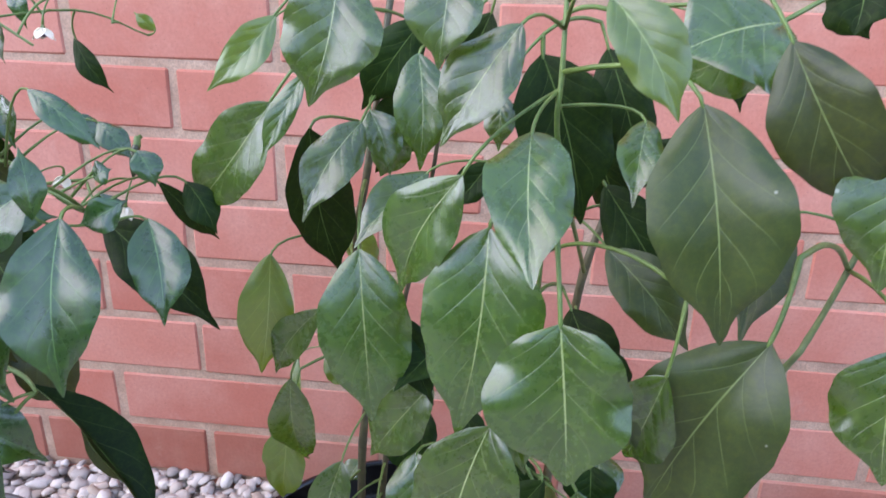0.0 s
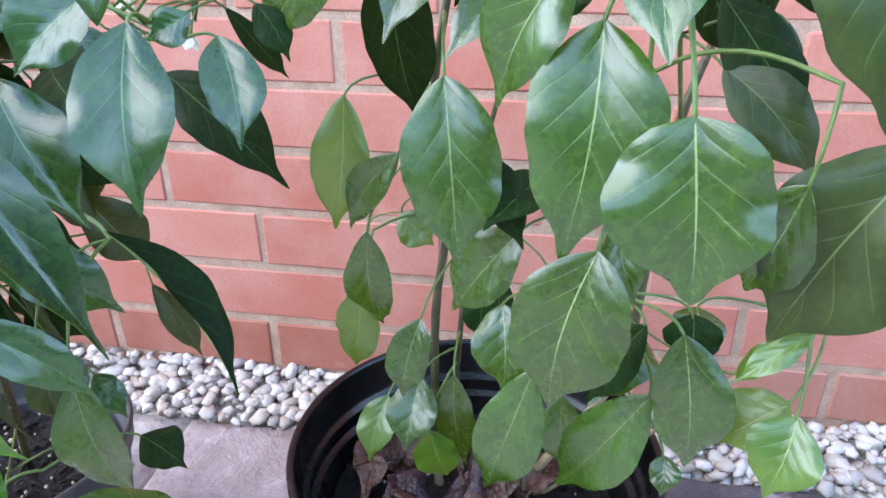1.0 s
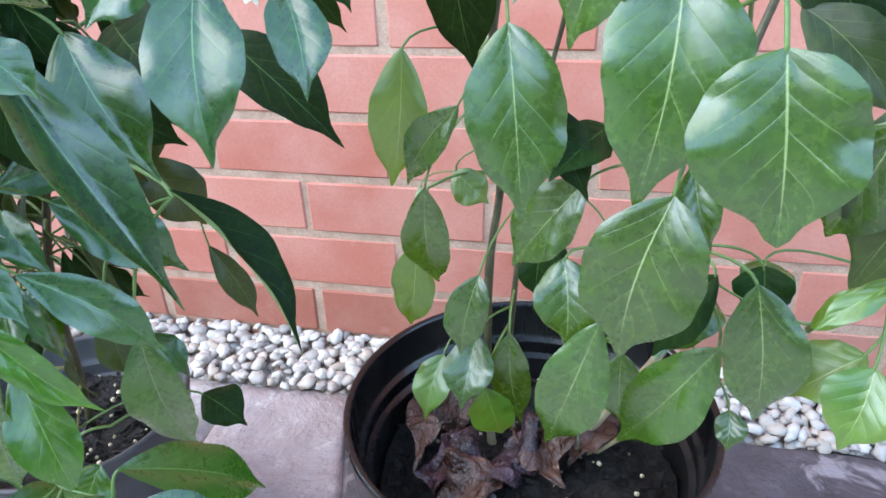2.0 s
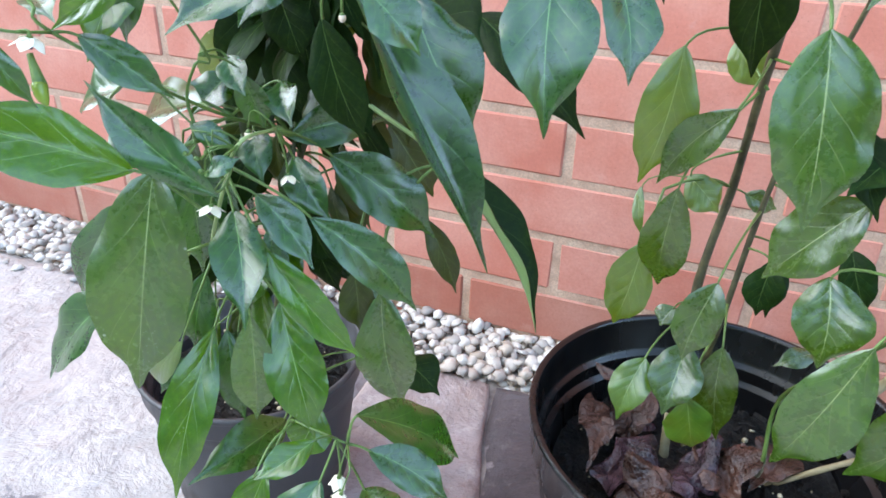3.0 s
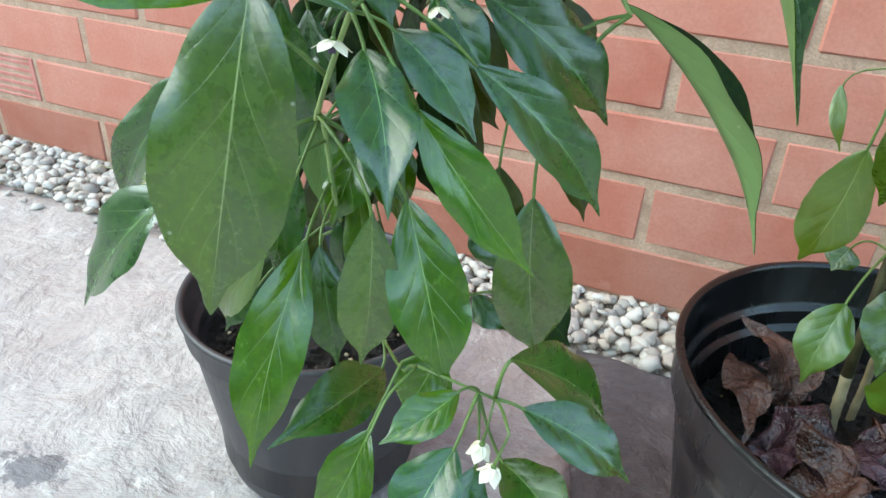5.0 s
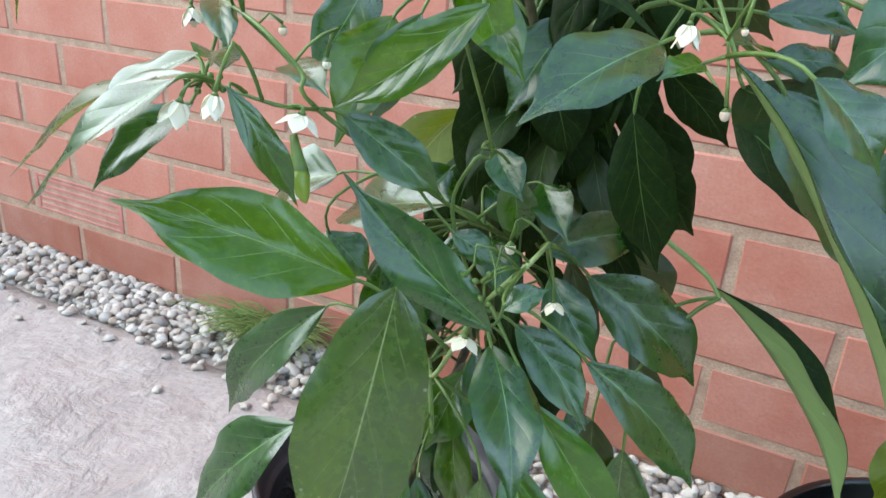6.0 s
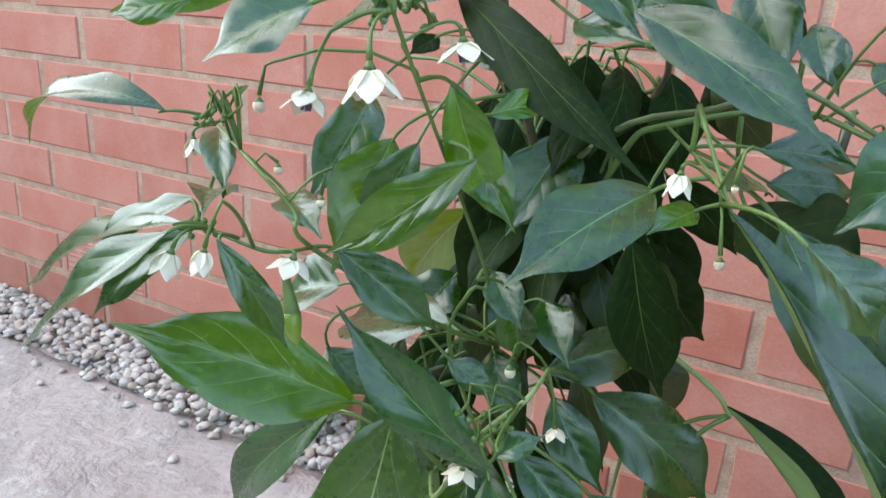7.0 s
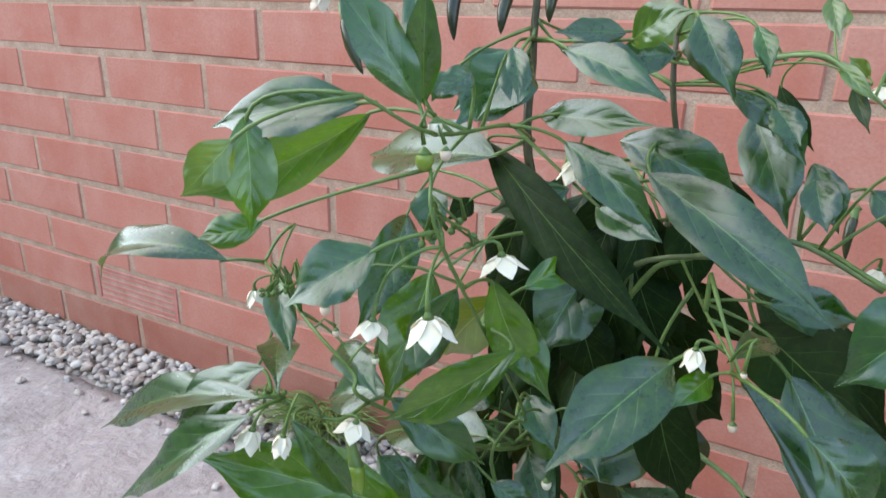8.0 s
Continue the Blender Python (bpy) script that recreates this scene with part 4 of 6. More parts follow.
leaf(plant_right, (1.049, -0.377, 0.535), (1.056, -0.347, 0.445), 0.0361, (0.383, -0.885, -0.264), (1.074, -0.337, 0.530), LEAF_SHADE, 0.07, 0.33, 0.45, 0.06, 0.03)
leaf(plant_right, (1.077, -0.380, 0.540), (1.054, -0.410, 0.496), 0.0266, (0.130, -0.841, 0.524), (1.075, -0.333, 0.547), LEAF, 0.07, 0.25, 0.45, 0.19, 0.02)
leaf(plant_right, (1.105, -0.382, 0.574), (1.109, -0.400, 0.522), 0.0277, (0.136, -0.932, 0.336), (1.117, -0.347, 0.570), LEAF, 0.07, 0.30, 0.50, 0.09, 0.01)
leaf(plant_right, (1.153, -0.452, 0.591), (1.125, -0.464, 0.547), 0.0273, (-0.193, -0.907, 0.374), (1.170, -0.421, 0.588), LEAF, 0.07, 0.25, 0.45, -0.01, 0.04)
leaf(plant_right, (1.134, -0.462, 0.536), (1.108, -0.450, 0.480), 0.0322, (-0.467, -0.884, 0.014), (1.170, -0.425, 0.565), LEAF, 0.07, 0.31, 0.45, 0.18, 0.01)
leaf(plant_right, (1.114, -0.406, 0.523), (1.086, -0.439, 0.495), 0.0187, (0.144, -0.705, 0.694), (1.166, -0.399, 0.524), LEAF, 0.07, 0.31, 0.40, 0.20, 0.04)
leaf(plant_right, (1.159, -0.452, 0.552), (1.162, -0.504, 0.509), 0.0325, (-0.049, -0.637, 0.769), (1.170, -0.425, 0.565), LEAF, 0.07, 0.30, 0.60, 0.17, 0.02)
leaf(plant_right, (1.179, -0.492, 0.601), (1.201, -0.504, 0.566), 0.0215, (-0.020, -0.950, 0.313), (1.170, -0.421, 0.588), LEAF_YOUNG_LIT, 0.07, 0.29, 0.45, 0.05, 0.01)
leaf(plant_right, (1.205, -0.431, 0.555), (1.198, -0.463, 0.528), 0.0171, (-0.098, -0.629, 0.772), (1.171, -0.423, 0.558), LEAF, 0.07, 0.34, 0.45, -0.10, 0.00)
leaf(plant_right, (1.215, -0.474, 0.568), (1.227, -0.496, 0.489), 0.0456, (-0.278, -0.936, 0.215), (1.170, -0.427, 0.572), LEAF_OLIVE, 0.07, 0.32, 0.50, -0.23, 0.01)
leaf(plant_right, (1.267, -0.412, 0.511), (1.243, -0.469, 0.478), 0.0280, (-0.117, -0.462, 0.879), (1.316, -0.398, 0.504), LEAF_OLIVE, 0.07, 0.30, 0.40, 0.02, 0.01)
leaf(plant_right, (1.240, -0.472, 0.589), (1.275, -0.484, 0.532), 0.0323, (-0.355, -0.935, -0.022), (1.227, -0.452, 0.614), LEAF_OLIVE, 0.07, 0.26, 0.45, 0.25, 0.02)
leaf(plant_right, (1.281, -0.482, 0.560), (1.274, -0.494, 0.512), 0.0371, (-0.452, -0.846, 0.281), (1.284, -0.461, 0.588), LEAF, 0.07, 0.32, 0.50, -0.15, 0.01)
leaf(plant_right, (1.253, -0.473, 0.481), (1.217, -0.469, 0.397), 0.0559, (-0.439, -0.887, 0.142), (1.263, -0.458, 0.510), LEAF_OLIVE, 0.07, 0.33, 0.50, -0.07, 0.01)
leaf(plant_right, (1.306, -0.462, 0.477), (1.305, -0.474, 0.423), 0.0441, (-0.494, -0.846, 0.200), (1.309, -0.401, 0.486), LEAF, 0.07, 0.35, 0.50, 0.03, 0.00)
leaf(plant_right, (1.200, -0.394, 0.487), (1.240, -0.416, 0.446), 0.0295, (-0.040, -0.899, 0.436), (1.184, -0.372, 0.497), LEAF_OLIVE, 0.20, 0.27, 0.40, -0.22, 0.03)
leaf(plant_right, (1.225, -0.385, 0.505), (1.231, -0.387, 0.471), 0.0128, (-0.161, -0.986, 0.051), (1.184, -0.372, 0.497), LEAF_OLIVE, 0.07, 0.27, 0.35, 0.06, 0.01)
leaf(plant_right, (1.216, -0.478, 0.466), (1.208, -0.458, 0.413), 0.0300, (-0.674, -0.722, -0.158), (1.221, -0.470, 0.498), LEAF, 0.07, 0.30, 0.50, -0.16, 0.00)
leaf(plant_right, (1.103, -0.394, 0.441), (1.120, -0.414, 0.403), 0.0204, (0.121, -0.857, 0.501), (1.064, -0.341, 0.455), LEAF_SHADE, 0.07, 0.35, 0.45, 0.10, 0.04)
leaf(plant_right, (1.157, -0.460, 0.442), (1.166, -0.473, 0.411), 0.0162, (0.022, -0.926, 0.376), (1.166, -0.405, 0.444), LEAF, 0.07, 0.36, 0.45, 0.12, 0.00)
leaf(plant_right, (1.063, -0.383, 0.340), (1.053, -0.393, 0.290), 0.0259, (0.016, -0.984, 0.179), (1.081, -0.314, 0.358), LEAF, 0.07, 0.36, 0.50, -0.11, 0.03)
leaf(plant_right, (1.056, -0.353, 0.277), (1.050, -0.381, 0.238), 0.0322, (-0.002, -0.815, 0.580), (1.075, -0.316, 0.277), LEAF, 0.07, 0.35, 0.50, -0.04, 0.02)
leaf(plant_right, (1.033, -0.351, 0.257), (1.023, -0.370, 0.215), 0.0263, (-0.090, -0.898, 0.431), (1.056, -0.302, 0.272), LEAF_YOUNG_LIT, 0.07, 0.28, 0.50, 0.16, 0.01)
leaf(plant_right, (1.077, -0.351, 0.279), (1.087, -0.357, 0.211), 0.0284, (-0.006, -0.996, 0.088), (1.076, -0.315, 0.291), LEAF, 0.07, 0.26, 0.45, -0.03, 0.02)
leaf(plant_right, (1.063, -0.365, 0.244), (1.074, -0.359, 0.199), 0.0322, (0.225, -0.972, -0.064), (1.074, -0.314, 0.264), LEAF_YOUNG_LIT, 0.07, 0.28, 0.50, 0.23, 0.00)
leaf(plant_right, (1.129, -0.442, 0.355), (1.105, -0.433, 0.265), 0.0336, (-0.340, -0.940, -0.002), (1.158, -0.408, 0.369), LEAF, 0.07, 0.26, 0.50, -0.23, 0.03)
leaf(plant_right, (1.110, -0.406, 0.368), (1.114, -0.424, 0.326), 0.0353, (-0.048, -0.918, 0.395), (1.158, -0.408, 0.369), LEAF, 0.07, 0.27, 0.50, -0.07, 0.00)
leaf(plant_right, (1.032, -0.377, 0.389), (1.031, -0.350, 0.309), 0.0278, (0.020, -0.946, -0.324), (1.064, -0.331, 0.436), LEAF, 0.07, 0.29, 0.45, 0.24, 0.01)
leaf(plant_right, (1.018, -0.346, 0.337), (1.007, -0.338, 0.267), 0.0299, (-0.127, -0.987, -0.099), (1.023, -0.332, 0.369), LEAF_YOUNG_LIT, 0.07, 0.25, 0.50, -0.22, 0.01)
leaf(plant_right, (1.192, -0.446, 0.384), (1.202, -0.448, 0.311), 0.0353, (-0.121, -0.993, 0.003), (1.162, -0.416, 0.384), LEAF, 0.07, 0.26, 0.50, 0.09, 0.00)
leaf(plant_right, (1.184, -0.438, 0.344), (1.144, -0.416, 0.259), 0.0364, (-0.591, -0.803, 0.069), (1.162, -0.416, 0.384), LEAF, 0.07, 0.27, 0.50, -0.00, 0.04)
leaf(plant_right, (1.243, -0.442, 0.350), (1.214, -0.445, 0.326), 0.0318, (-0.501, -0.539, 0.678), (1.272, -0.383, 0.378), LEAF_YOUNG_LIT, 0.07, 0.30, 0.45, -0.19, 0.03)
leaf(plant_right, (1.243, -0.452, 0.351), (1.233, -0.464, 0.314), 0.0314, (-0.429, -0.820, 0.380), (1.249, -0.430, 0.377), LEAF_YOUNG_LIT, 0.07, 0.36, 0.50, -0.05, 0.02)
leaf(plant_right, (1.235, -0.463, 0.400), (1.209, -0.469, 0.378), 0.0122, (-0.374, -0.676, 0.635), (1.256, -0.443, 0.420), LEAF_YOUNG_LIT, 0.07, 0.29, 0.40, -0.13, 0.00)
leaf(plant_right, (1.198, -0.422, 0.295), (1.197, -0.434, 0.278), 0.0160, (-0.144, -0.802, 0.580), (1.149, -0.393, 0.338), LEAF, 0.07, 0.27, 0.50, -0.04, 0.04)
leaf(plant_right, (1.202, -0.413, 0.375), (1.202, -0.425, 0.353), 0.0273, (-0.167, -0.865, 0.473), (1.162, -0.416, 0.384), LEAF_SHADE, 0.07, 0.30, 0.50, 0.17, 0.00)
leaf(plant_right, (1.177, -0.439, 0.383), (1.155, -0.438, 0.336), 0.0248, (-0.477, -0.856, 0.199), (1.162, -0.416, 0.384), LEAF_SHADE, 0.07, 0.27, 0.45, -0.12, 0.01)
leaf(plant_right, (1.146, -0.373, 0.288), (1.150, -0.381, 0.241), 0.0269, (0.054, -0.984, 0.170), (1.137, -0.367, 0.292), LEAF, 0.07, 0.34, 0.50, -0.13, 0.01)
leaf(plant_right, (1.094, -0.329, 0.332), (1.092, -0.334, 0.296), 0.0234, (-0.086, -0.987, 0.135), (1.079, -0.314, 0.332), LEAF_SHADE, 0.07, 0.35, 0.45, -0.22, 0.02)
leaf(plant_right, (1.127, -0.382, 0.429), (1.102, -0.427, 0.418), 0.0272, (0.231, -0.348, 0.909), (1.166, -0.405, 0.444), LEAF_SHADE, 0.07, 0.29, 0.50, 0.25, 0.04)
leaf(plant_right, (1.088, -0.462, 0.608), (1.079, -0.474, 0.561), 0.0354, (0.130, -0.967, 0.221), (1.093, -0.441, 0.636), LEAF, 0.07, 0.33, 0.45, 0.08, 0.03)
leaf(plant_right, (1.065, -0.432, 0.568), (1.048, -0.444, 0.532), 0.0115, (0.061, -0.956, 0.288), (1.075, -0.410, 0.593), LEAF, 0.07, 0.25, 0.30, -0.00, 0.01)
leaf(plant_right, (1.127, -0.452, 0.611), (1.124, -0.464, 0.575), 0.0277, (0.059, -0.950, 0.307), (1.170, -0.412, 0.612), LEAF, 0.07, 0.35, 0.45, 0.19, 0.04)
leaf(plant_right, (1.244, -0.452, 0.594), (1.204, -0.464, 0.582), 0.0496, (0.015, -0.728, 0.685), (1.268, -0.429, 0.605), LEAF, 0.07, 0.32, 0.50, -0.08, 0.03)
leaf(plant_right, (1.279, -0.422, 0.612), (1.275, -0.434, 0.590), 0.0282, (-0.346, -0.804, 0.484), (1.283, -0.397, 0.636), LEAF_SHADE, 0.07, 0.34, 0.50, 0.07, 0.02)
leaf(plant_right, (1.040, -0.392, 0.589), (1.009, -0.404, 0.555), 0.0181, (0.140, -0.966, 0.219), (1.056, -0.370, 0.611), LEAF_YOUNG_LIT, 0.07, 0.32, 0.40, 0.08, 0.01)
leaf(plant_right, (1.039, -0.402, 0.551), (0.993, -0.396, 0.494), 0.0359, (-0.251, -0.964, 0.087), (1.057, -0.388, 0.578), LEAF, 0.07, 0.35, 0.45, 0.21, 0.00)
leaf(plant_right, (1.162, -0.402, 0.577), (1.185, -0.414, 0.504), 0.0427, (0.058, -0.982, 0.179), (1.162, -0.401, 0.585), LEAF_SHADE, 0.07, 0.36, 0.50, 0.24, 0.03)
leaf(plant_right, (1.142, -0.392, 0.526), (1.125, -0.404, 0.505), 0.0170, (-0.008, -0.874, 0.486), (1.166, -0.399, 0.524), LEAF_SHADE, 0.07, 0.35, 0.45, -0.23, 0.01)
leaf(plant_right, (1.077, -0.362, 0.543), (1.090, -0.374, 0.512), 0.0208, (0.210, -0.882, 0.422), (1.075, -0.333, 0.547), LEAF, 0.07, 0.32, 0.45, 0.23, 0.00)
leaf(plant_left, (0.974, -0.471, 0.512), (0.983, -0.499, 0.447), 0.0357, (0.475, -0.777, 0.413), (0.968, -0.439, 0.503), LEAF_DARK, 0.07, 0.42, 0.35, -0.17, 0.02)
leaf(plant_left, (0.991, -0.436, 0.502), (1.007, -0.461, 0.462), 0.0254, (0.368, -0.718, 0.591), (0.975, -0.440, 0.500), LEAF_DARK, 0.07, 0.45, 0.30, 0.12, 0.01)
leaf(plant_left, (0.891, -0.316, 0.458), (0.971, -0.332, 0.393), 0.0415, (0.347, -0.721, 0.600), (0.870, -0.296, 0.478), LEAF_SHADE, 0.07, 0.45, 0.30, -0.25, 0.00)
leaf(plant_left, (0.975, -0.395, 0.508), (0.995, -0.372, 0.470), 0.0129, (0.772, -0.635, 0.031), (0.961, -0.438, 0.506), LEAF_SHADE, 0.07, 0.35, 0.20, 0.19, 0.03)
leaf(plant_left, (0.907, -0.424, 0.402), (0.980, -0.440, 0.321), 0.0289, (0.745, 0.094, 0.661), (0.904, -0.423, 0.406), LEAF_SHADE, 0.07, 1.05, 0.10, 0.14, 0.02, lined=True)
leaf(plant_left, (0.903, -0.505, 0.500), (0.973, -0.519, 0.397), 0.0258, (0.752, -0.352, 0.558), (0.888, -0.486, 0.525), LEAF_DARK, 0.07, 0.96, 0.12, 0.19, 0.03, lined=True)
leaf(plant_left, (0.916, -0.477, 0.491), (0.954, -0.491, 0.437), 0.0345, (0.486, -0.707, 0.514), (0.890, -0.489, 0.510), LEAF_DARK, 0.07, 0.45, 0.30, -0.08, 0.03)
leaf(plant_left, (0.923, -0.529, 0.500), (0.943, -0.526, 0.479), 0.0195, (0.627, -0.600, 0.497), (0.901, -0.505, 0.501), LEAF_DARK, 0.07, 0.40, 0.25, -0.01, 0.00)
leaf(plant_left, (0.957, -0.464, 0.521), (0.930, -0.482, 0.493), 0.0297, (0.192, -0.904, 0.383), (0.961, -0.438, 0.506), LEAF_DARK, 0.07, 0.41, 0.35, -0.23, 0.02)
leaf(plant_left, (0.875, -0.498, 0.391), (0.920, -0.472, 0.335), 0.0246, (0.742, -0.591, 0.316), (0.844, -0.511, 0.415), LEAF_DARK, 0.07, 0.41, 0.20, 0.18, 0.01)
leaf(plant_left, (0.888, -0.450, 0.326), (0.898, -0.440, 0.236), 0.0350, (0.430, -0.901, -0.051), (0.885, -0.436, 0.358), LEAF, 0.07, 0.43, 0.45, -0.07, 0.02)
leaf(plant_left, (0.864, -0.518, 0.381), (0.907, -0.508, 0.324), 0.0198, (0.476, -0.856, 0.203), (0.840, -0.509, 0.409), LEAF_BRIGHT, 0.07, 0.44, 0.15, -0.24, 0.03)
leaf(plant_left, (0.848, -0.501, 0.399), (0.881, -0.506, 0.368), 0.0193, (0.425, -0.683, 0.594), (0.836, -0.507, 0.404), LEAF_DARK, 0.07, 0.41, 0.25, -0.21, 0.02)
leaf(plant_left, (0.844, -0.513, 0.395), (0.871, -0.548, 0.358), 0.0240, (0.316, -0.556, 0.769), (0.836, -0.507, 0.404), LEAF_DARK, 0.07, 0.38, 0.25, 0.14, 0.01)
leaf(plant_left, (0.851, -0.494, 0.336), (0.878, -0.511, 0.265), 0.0306, (0.438, -0.823, 0.363), (0.815, -0.497, 0.363), LEAF_BRIGHT, 0.07, 0.46, 0.30, -0.01, 0.00)
leaf(plant_left, (0.810, -0.523, 0.412), (0.792, -0.542, 0.292), 0.0461, (0.421, -0.904, 0.074), (0.828, -0.508, 0.425), LEAF, 0.07, 0.41, 0.75, -0.19, 0.04)
leaf(plant_left, (0.785, -0.510, 0.402), (0.707, -0.558, 0.432), 0.0358, (0.587, -0.645, 0.490), (0.823, -0.501, 0.379), LEAF_BRIGHT, 0.07, 0.39, 0.20, 0.01, 0.03)
leaf(plant_left, (0.850, -0.529, 0.409), (0.796, -0.539, 0.455), 0.0207, (0.373, -0.893, 0.252), (0.848, -0.514, 0.420), LEAF_DARK, 0.07, 0.35, 0.15, 0.14, 0.04)
leaf(plant_left, (0.757, -0.513, 0.326), (0.699, -0.524, 0.256), 0.0347, (-0.343, -0.846, 0.409), (0.807, -0.483, 0.356), LEAF_DARK, 0.07, 0.38, 0.25, -0.15, 0.03)
leaf(plant_left, (0.740, -0.468, 0.361), (0.670, -0.468, 0.270), 0.0300, (-0.216, -0.963, 0.163), (0.795, -0.462, 0.345), LEAF_DARK, 0.07, 0.44, 0.25, -0.04, 0.01)
leaf(plant_left, (0.803, -0.491, 0.304), (0.802, -0.542, 0.215), 0.0294, (0.491, -0.759, 0.428), (0.796, -0.457, 0.317), LEAF_BRIGHT, 0.07, 0.36, 0.20, 0.19, 0.01)
leaf(plant_left, (0.846, -0.512, 0.336), (0.836, -0.505, 0.258), 0.0240, (0.447, -0.885, -0.129), (0.815, -0.497, 0.363), LEAF, 0.07, 0.38, 0.30, -0.00, 0.02)
leaf(plant_left, (0.790, -0.478, 0.330), (0.781, -0.487, 0.278), 0.0216, (0.427, -0.901, 0.076), (0.795, -0.460, 0.336), LEAF_DARK, 0.07, 0.43, 0.30, 0.20, 0.00)
leaf(plant_left, (0.767, -0.431, 0.341), (0.777, -0.438, 0.284), 0.0176, (0.590, -0.783, 0.196), (0.795, -0.462, 0.345), LEAF_PALE, 0.07, 0.41, 0.30, -0.09, 0.02)
leaf(plant_left, (0.860, -0.452, 0.404), (0.911, -0.426, 0.354), 0.0330, (0.680, -0.639, 0.360), (0.852, -0.486, 0.427), LEAF_DARK, 0.07, 0.40, 0.30, 0.11, 0.00)
leaf(plant_left, (0.850, -0.471, 0.408), (0.877, -0.480, 0.380), 0.0194, (0.331, -0.753, 0.568), (0.852, -0.486, 0.427), LEAF_DARK, 0.07, 0.44, 0.30, -0.13, 0.01)
leaf(plant_left, (0.844, -0.465, 0.415), (0.876, -0.416, 0.415), 0.0223, (0.760, -0.506, 0.407), (0.852, -0.486, 0.427), LEAF_DARK, 0.07, 0.46, 0.30, 0.13, 0.03)
leaf(plant_left, (0.871, -0.472, 0.477), (0.889, -0.464, 0.417), 0.0242, (0.384, -0.923, -0.007), (0.881, -0.468, 0.512), LEAF_SHADE, 0.07, 0.41, 0.30, 0.09, 0.01)
leaf(plant_left, (0.865, -0.414, 0.461), (0.890, -0.371, 0.405), 0.0243, (0.767, -0.627, -0.137), (0.845, -0.429, 0.476), LEAF_SHADE, 0.07, 0.40, 0.30, 0.21, 0.04)
leaf(plant_left, (0.857, -0.372, 0.453), (0.875, -0.386, 0.390), 0.0380, (0.443, -0.840, 0.314), (0.833, -0.409, 0.454), LEAF_OLIVE, 0.07, 0.44, 0.30, -0.10, 0.03)
leaf(plant_left, (0.852, -0.365, 0.394), (0.880, -0.354, 0.344), 0.0351, (0.623, -0.761, 0.181), (0.818, -0.402, 0.409), LEAF_OLIVE, 0.07, 0.39, 0.30, 0.06, 0.01)
leaf(plant_left, (0.865, -0.335, 0.318), (0.891, -0.332, 0.259), 0.0200, (0.511, -0.843, 0.170), (0.854, -0.320, 0.348), LEAF_OLIVE, 0.07, 0.38, 0.25, 0.14, 0.03)
leaf(plant_left, (0.901, -0.506, 0.286), (0.936, -0.436, 0.205), 0.0348, (0.853, 0.154, 0.498), (0.898, -0.511, 0.269), LEAF_DARK, 0.07, 0.35, 0.30, -0.18, 0.01)
leaf(plant_left, (0.908, -0.507, 0.265), (0.954, -0.501, 0.240), 0.0230, (0.465, -0.476, 0.747), (0.898, -0.511, 0.269), LEAF_DARK, 0.07, 0.36, 0.30, 0.15, 0.04)
leaf(plant_left, (0.900, -0.499, 0.225), (0.941, -0.533, 0.229), 0.0237, (-0.251, -0.181, 0.951), (0.891, -0.510, 0.269), LEAF_DARK, 0.07, 0.41, 0.30, -0.06, 0.01)
leaf(plant_left, (0.888, -0.523, 0.250), (0.880, -0.554, 0.219), 0.0263, (0.187, -0.726, 0.662), (0.891, -0.510, 0.269), LEAF_DARK, 0.07, 0.35, 0.30, 0.06, 0.02)
leaf(plant_left, (0.895, -0.516, 0.236), (0.898, -0.540, 0.215), 0.0159, (0.224, -0.632, 0.742), (0.891, -0.510, 0.269), LEAF_DARK, 0.07, 0.36, 0.30, 0.22, 0.03)
leaf(plant_left, (0.890, -0.529, 0.284), (0.872, -0.556, 0.275), 0.0160, (0.234, -0.462, 0.856), (0.891, -0.510, 0.269), LEAF_BRIGHT, 0.07, 0.38, 0.30, -0.09, 0.00)
leaf(plant_left, (0.843, -0.510, 0.228), (0.826, -0.531, 0.175), 0.0252, (0.120, -0.934, 0.337), (0.848, -0.489, 0.252), LEAF_BRIGHT, 0.07, 0.45, 0.30, -0.24, 0.03)
leaf(plant_left, (0.827, -0.466, 0.223), (0.810, -0.538, 0.228), 0.0281, (0.454, -0.039, 0.890), (0.819, -0.453, 0.232), LEAF_DARK, 0.07, 0.44, 0.30, 0.15, 0.04)
leaf(plant_left, (0.804, -0.562, 0.582), (0.757, -0.574, 0.573), 0.0173, (0.107, -0.844, 0.525), (0.811, -0.566, 0.583), LEAF_DARK, 0.07, 0.41, 0.30, -0.17, 0.02)
leaf(plant_left, (0.785, -0.532, 0.574), (0.713, -0.551, 0.540), 0.0200, (0.372, -0.884, -0.284), (0.821, -0.533, 0.572), LEAF_BRIGHT, 0.07, 0.45, 0.30, 0.04, 0.03)
leaf(plant_left, (0.775, -0.577, 0.578), (0.783, -0.586, 0.548), 0.0144, (0.669, -0.644, 0.371), (0.809, -0.569, 0.585), LEAF_BRIGHT, 0.07, 0.35, 0.30, 0.23, 0.03)
leaf(plant_left, (0.707, -0.526, 0.506), (0.631, -0.535, 0.486), 0.0204, (-0.146, -0.550, 0.822), (0.717, -0.515, 0.504), LEAF_DARK, 0.22, 0.43, 0.25, 0.09, 0.02)
leaf(plant_left, (0.816, -0.574, 0.546), (0.798, -0.591, 0.532), 0.0174, (0.160, -0.721, 0.674), (0.827, -0.559, 0.549), LEAF_DARK, 0.07, 0.38, 0.35, 0.17, 0.04)
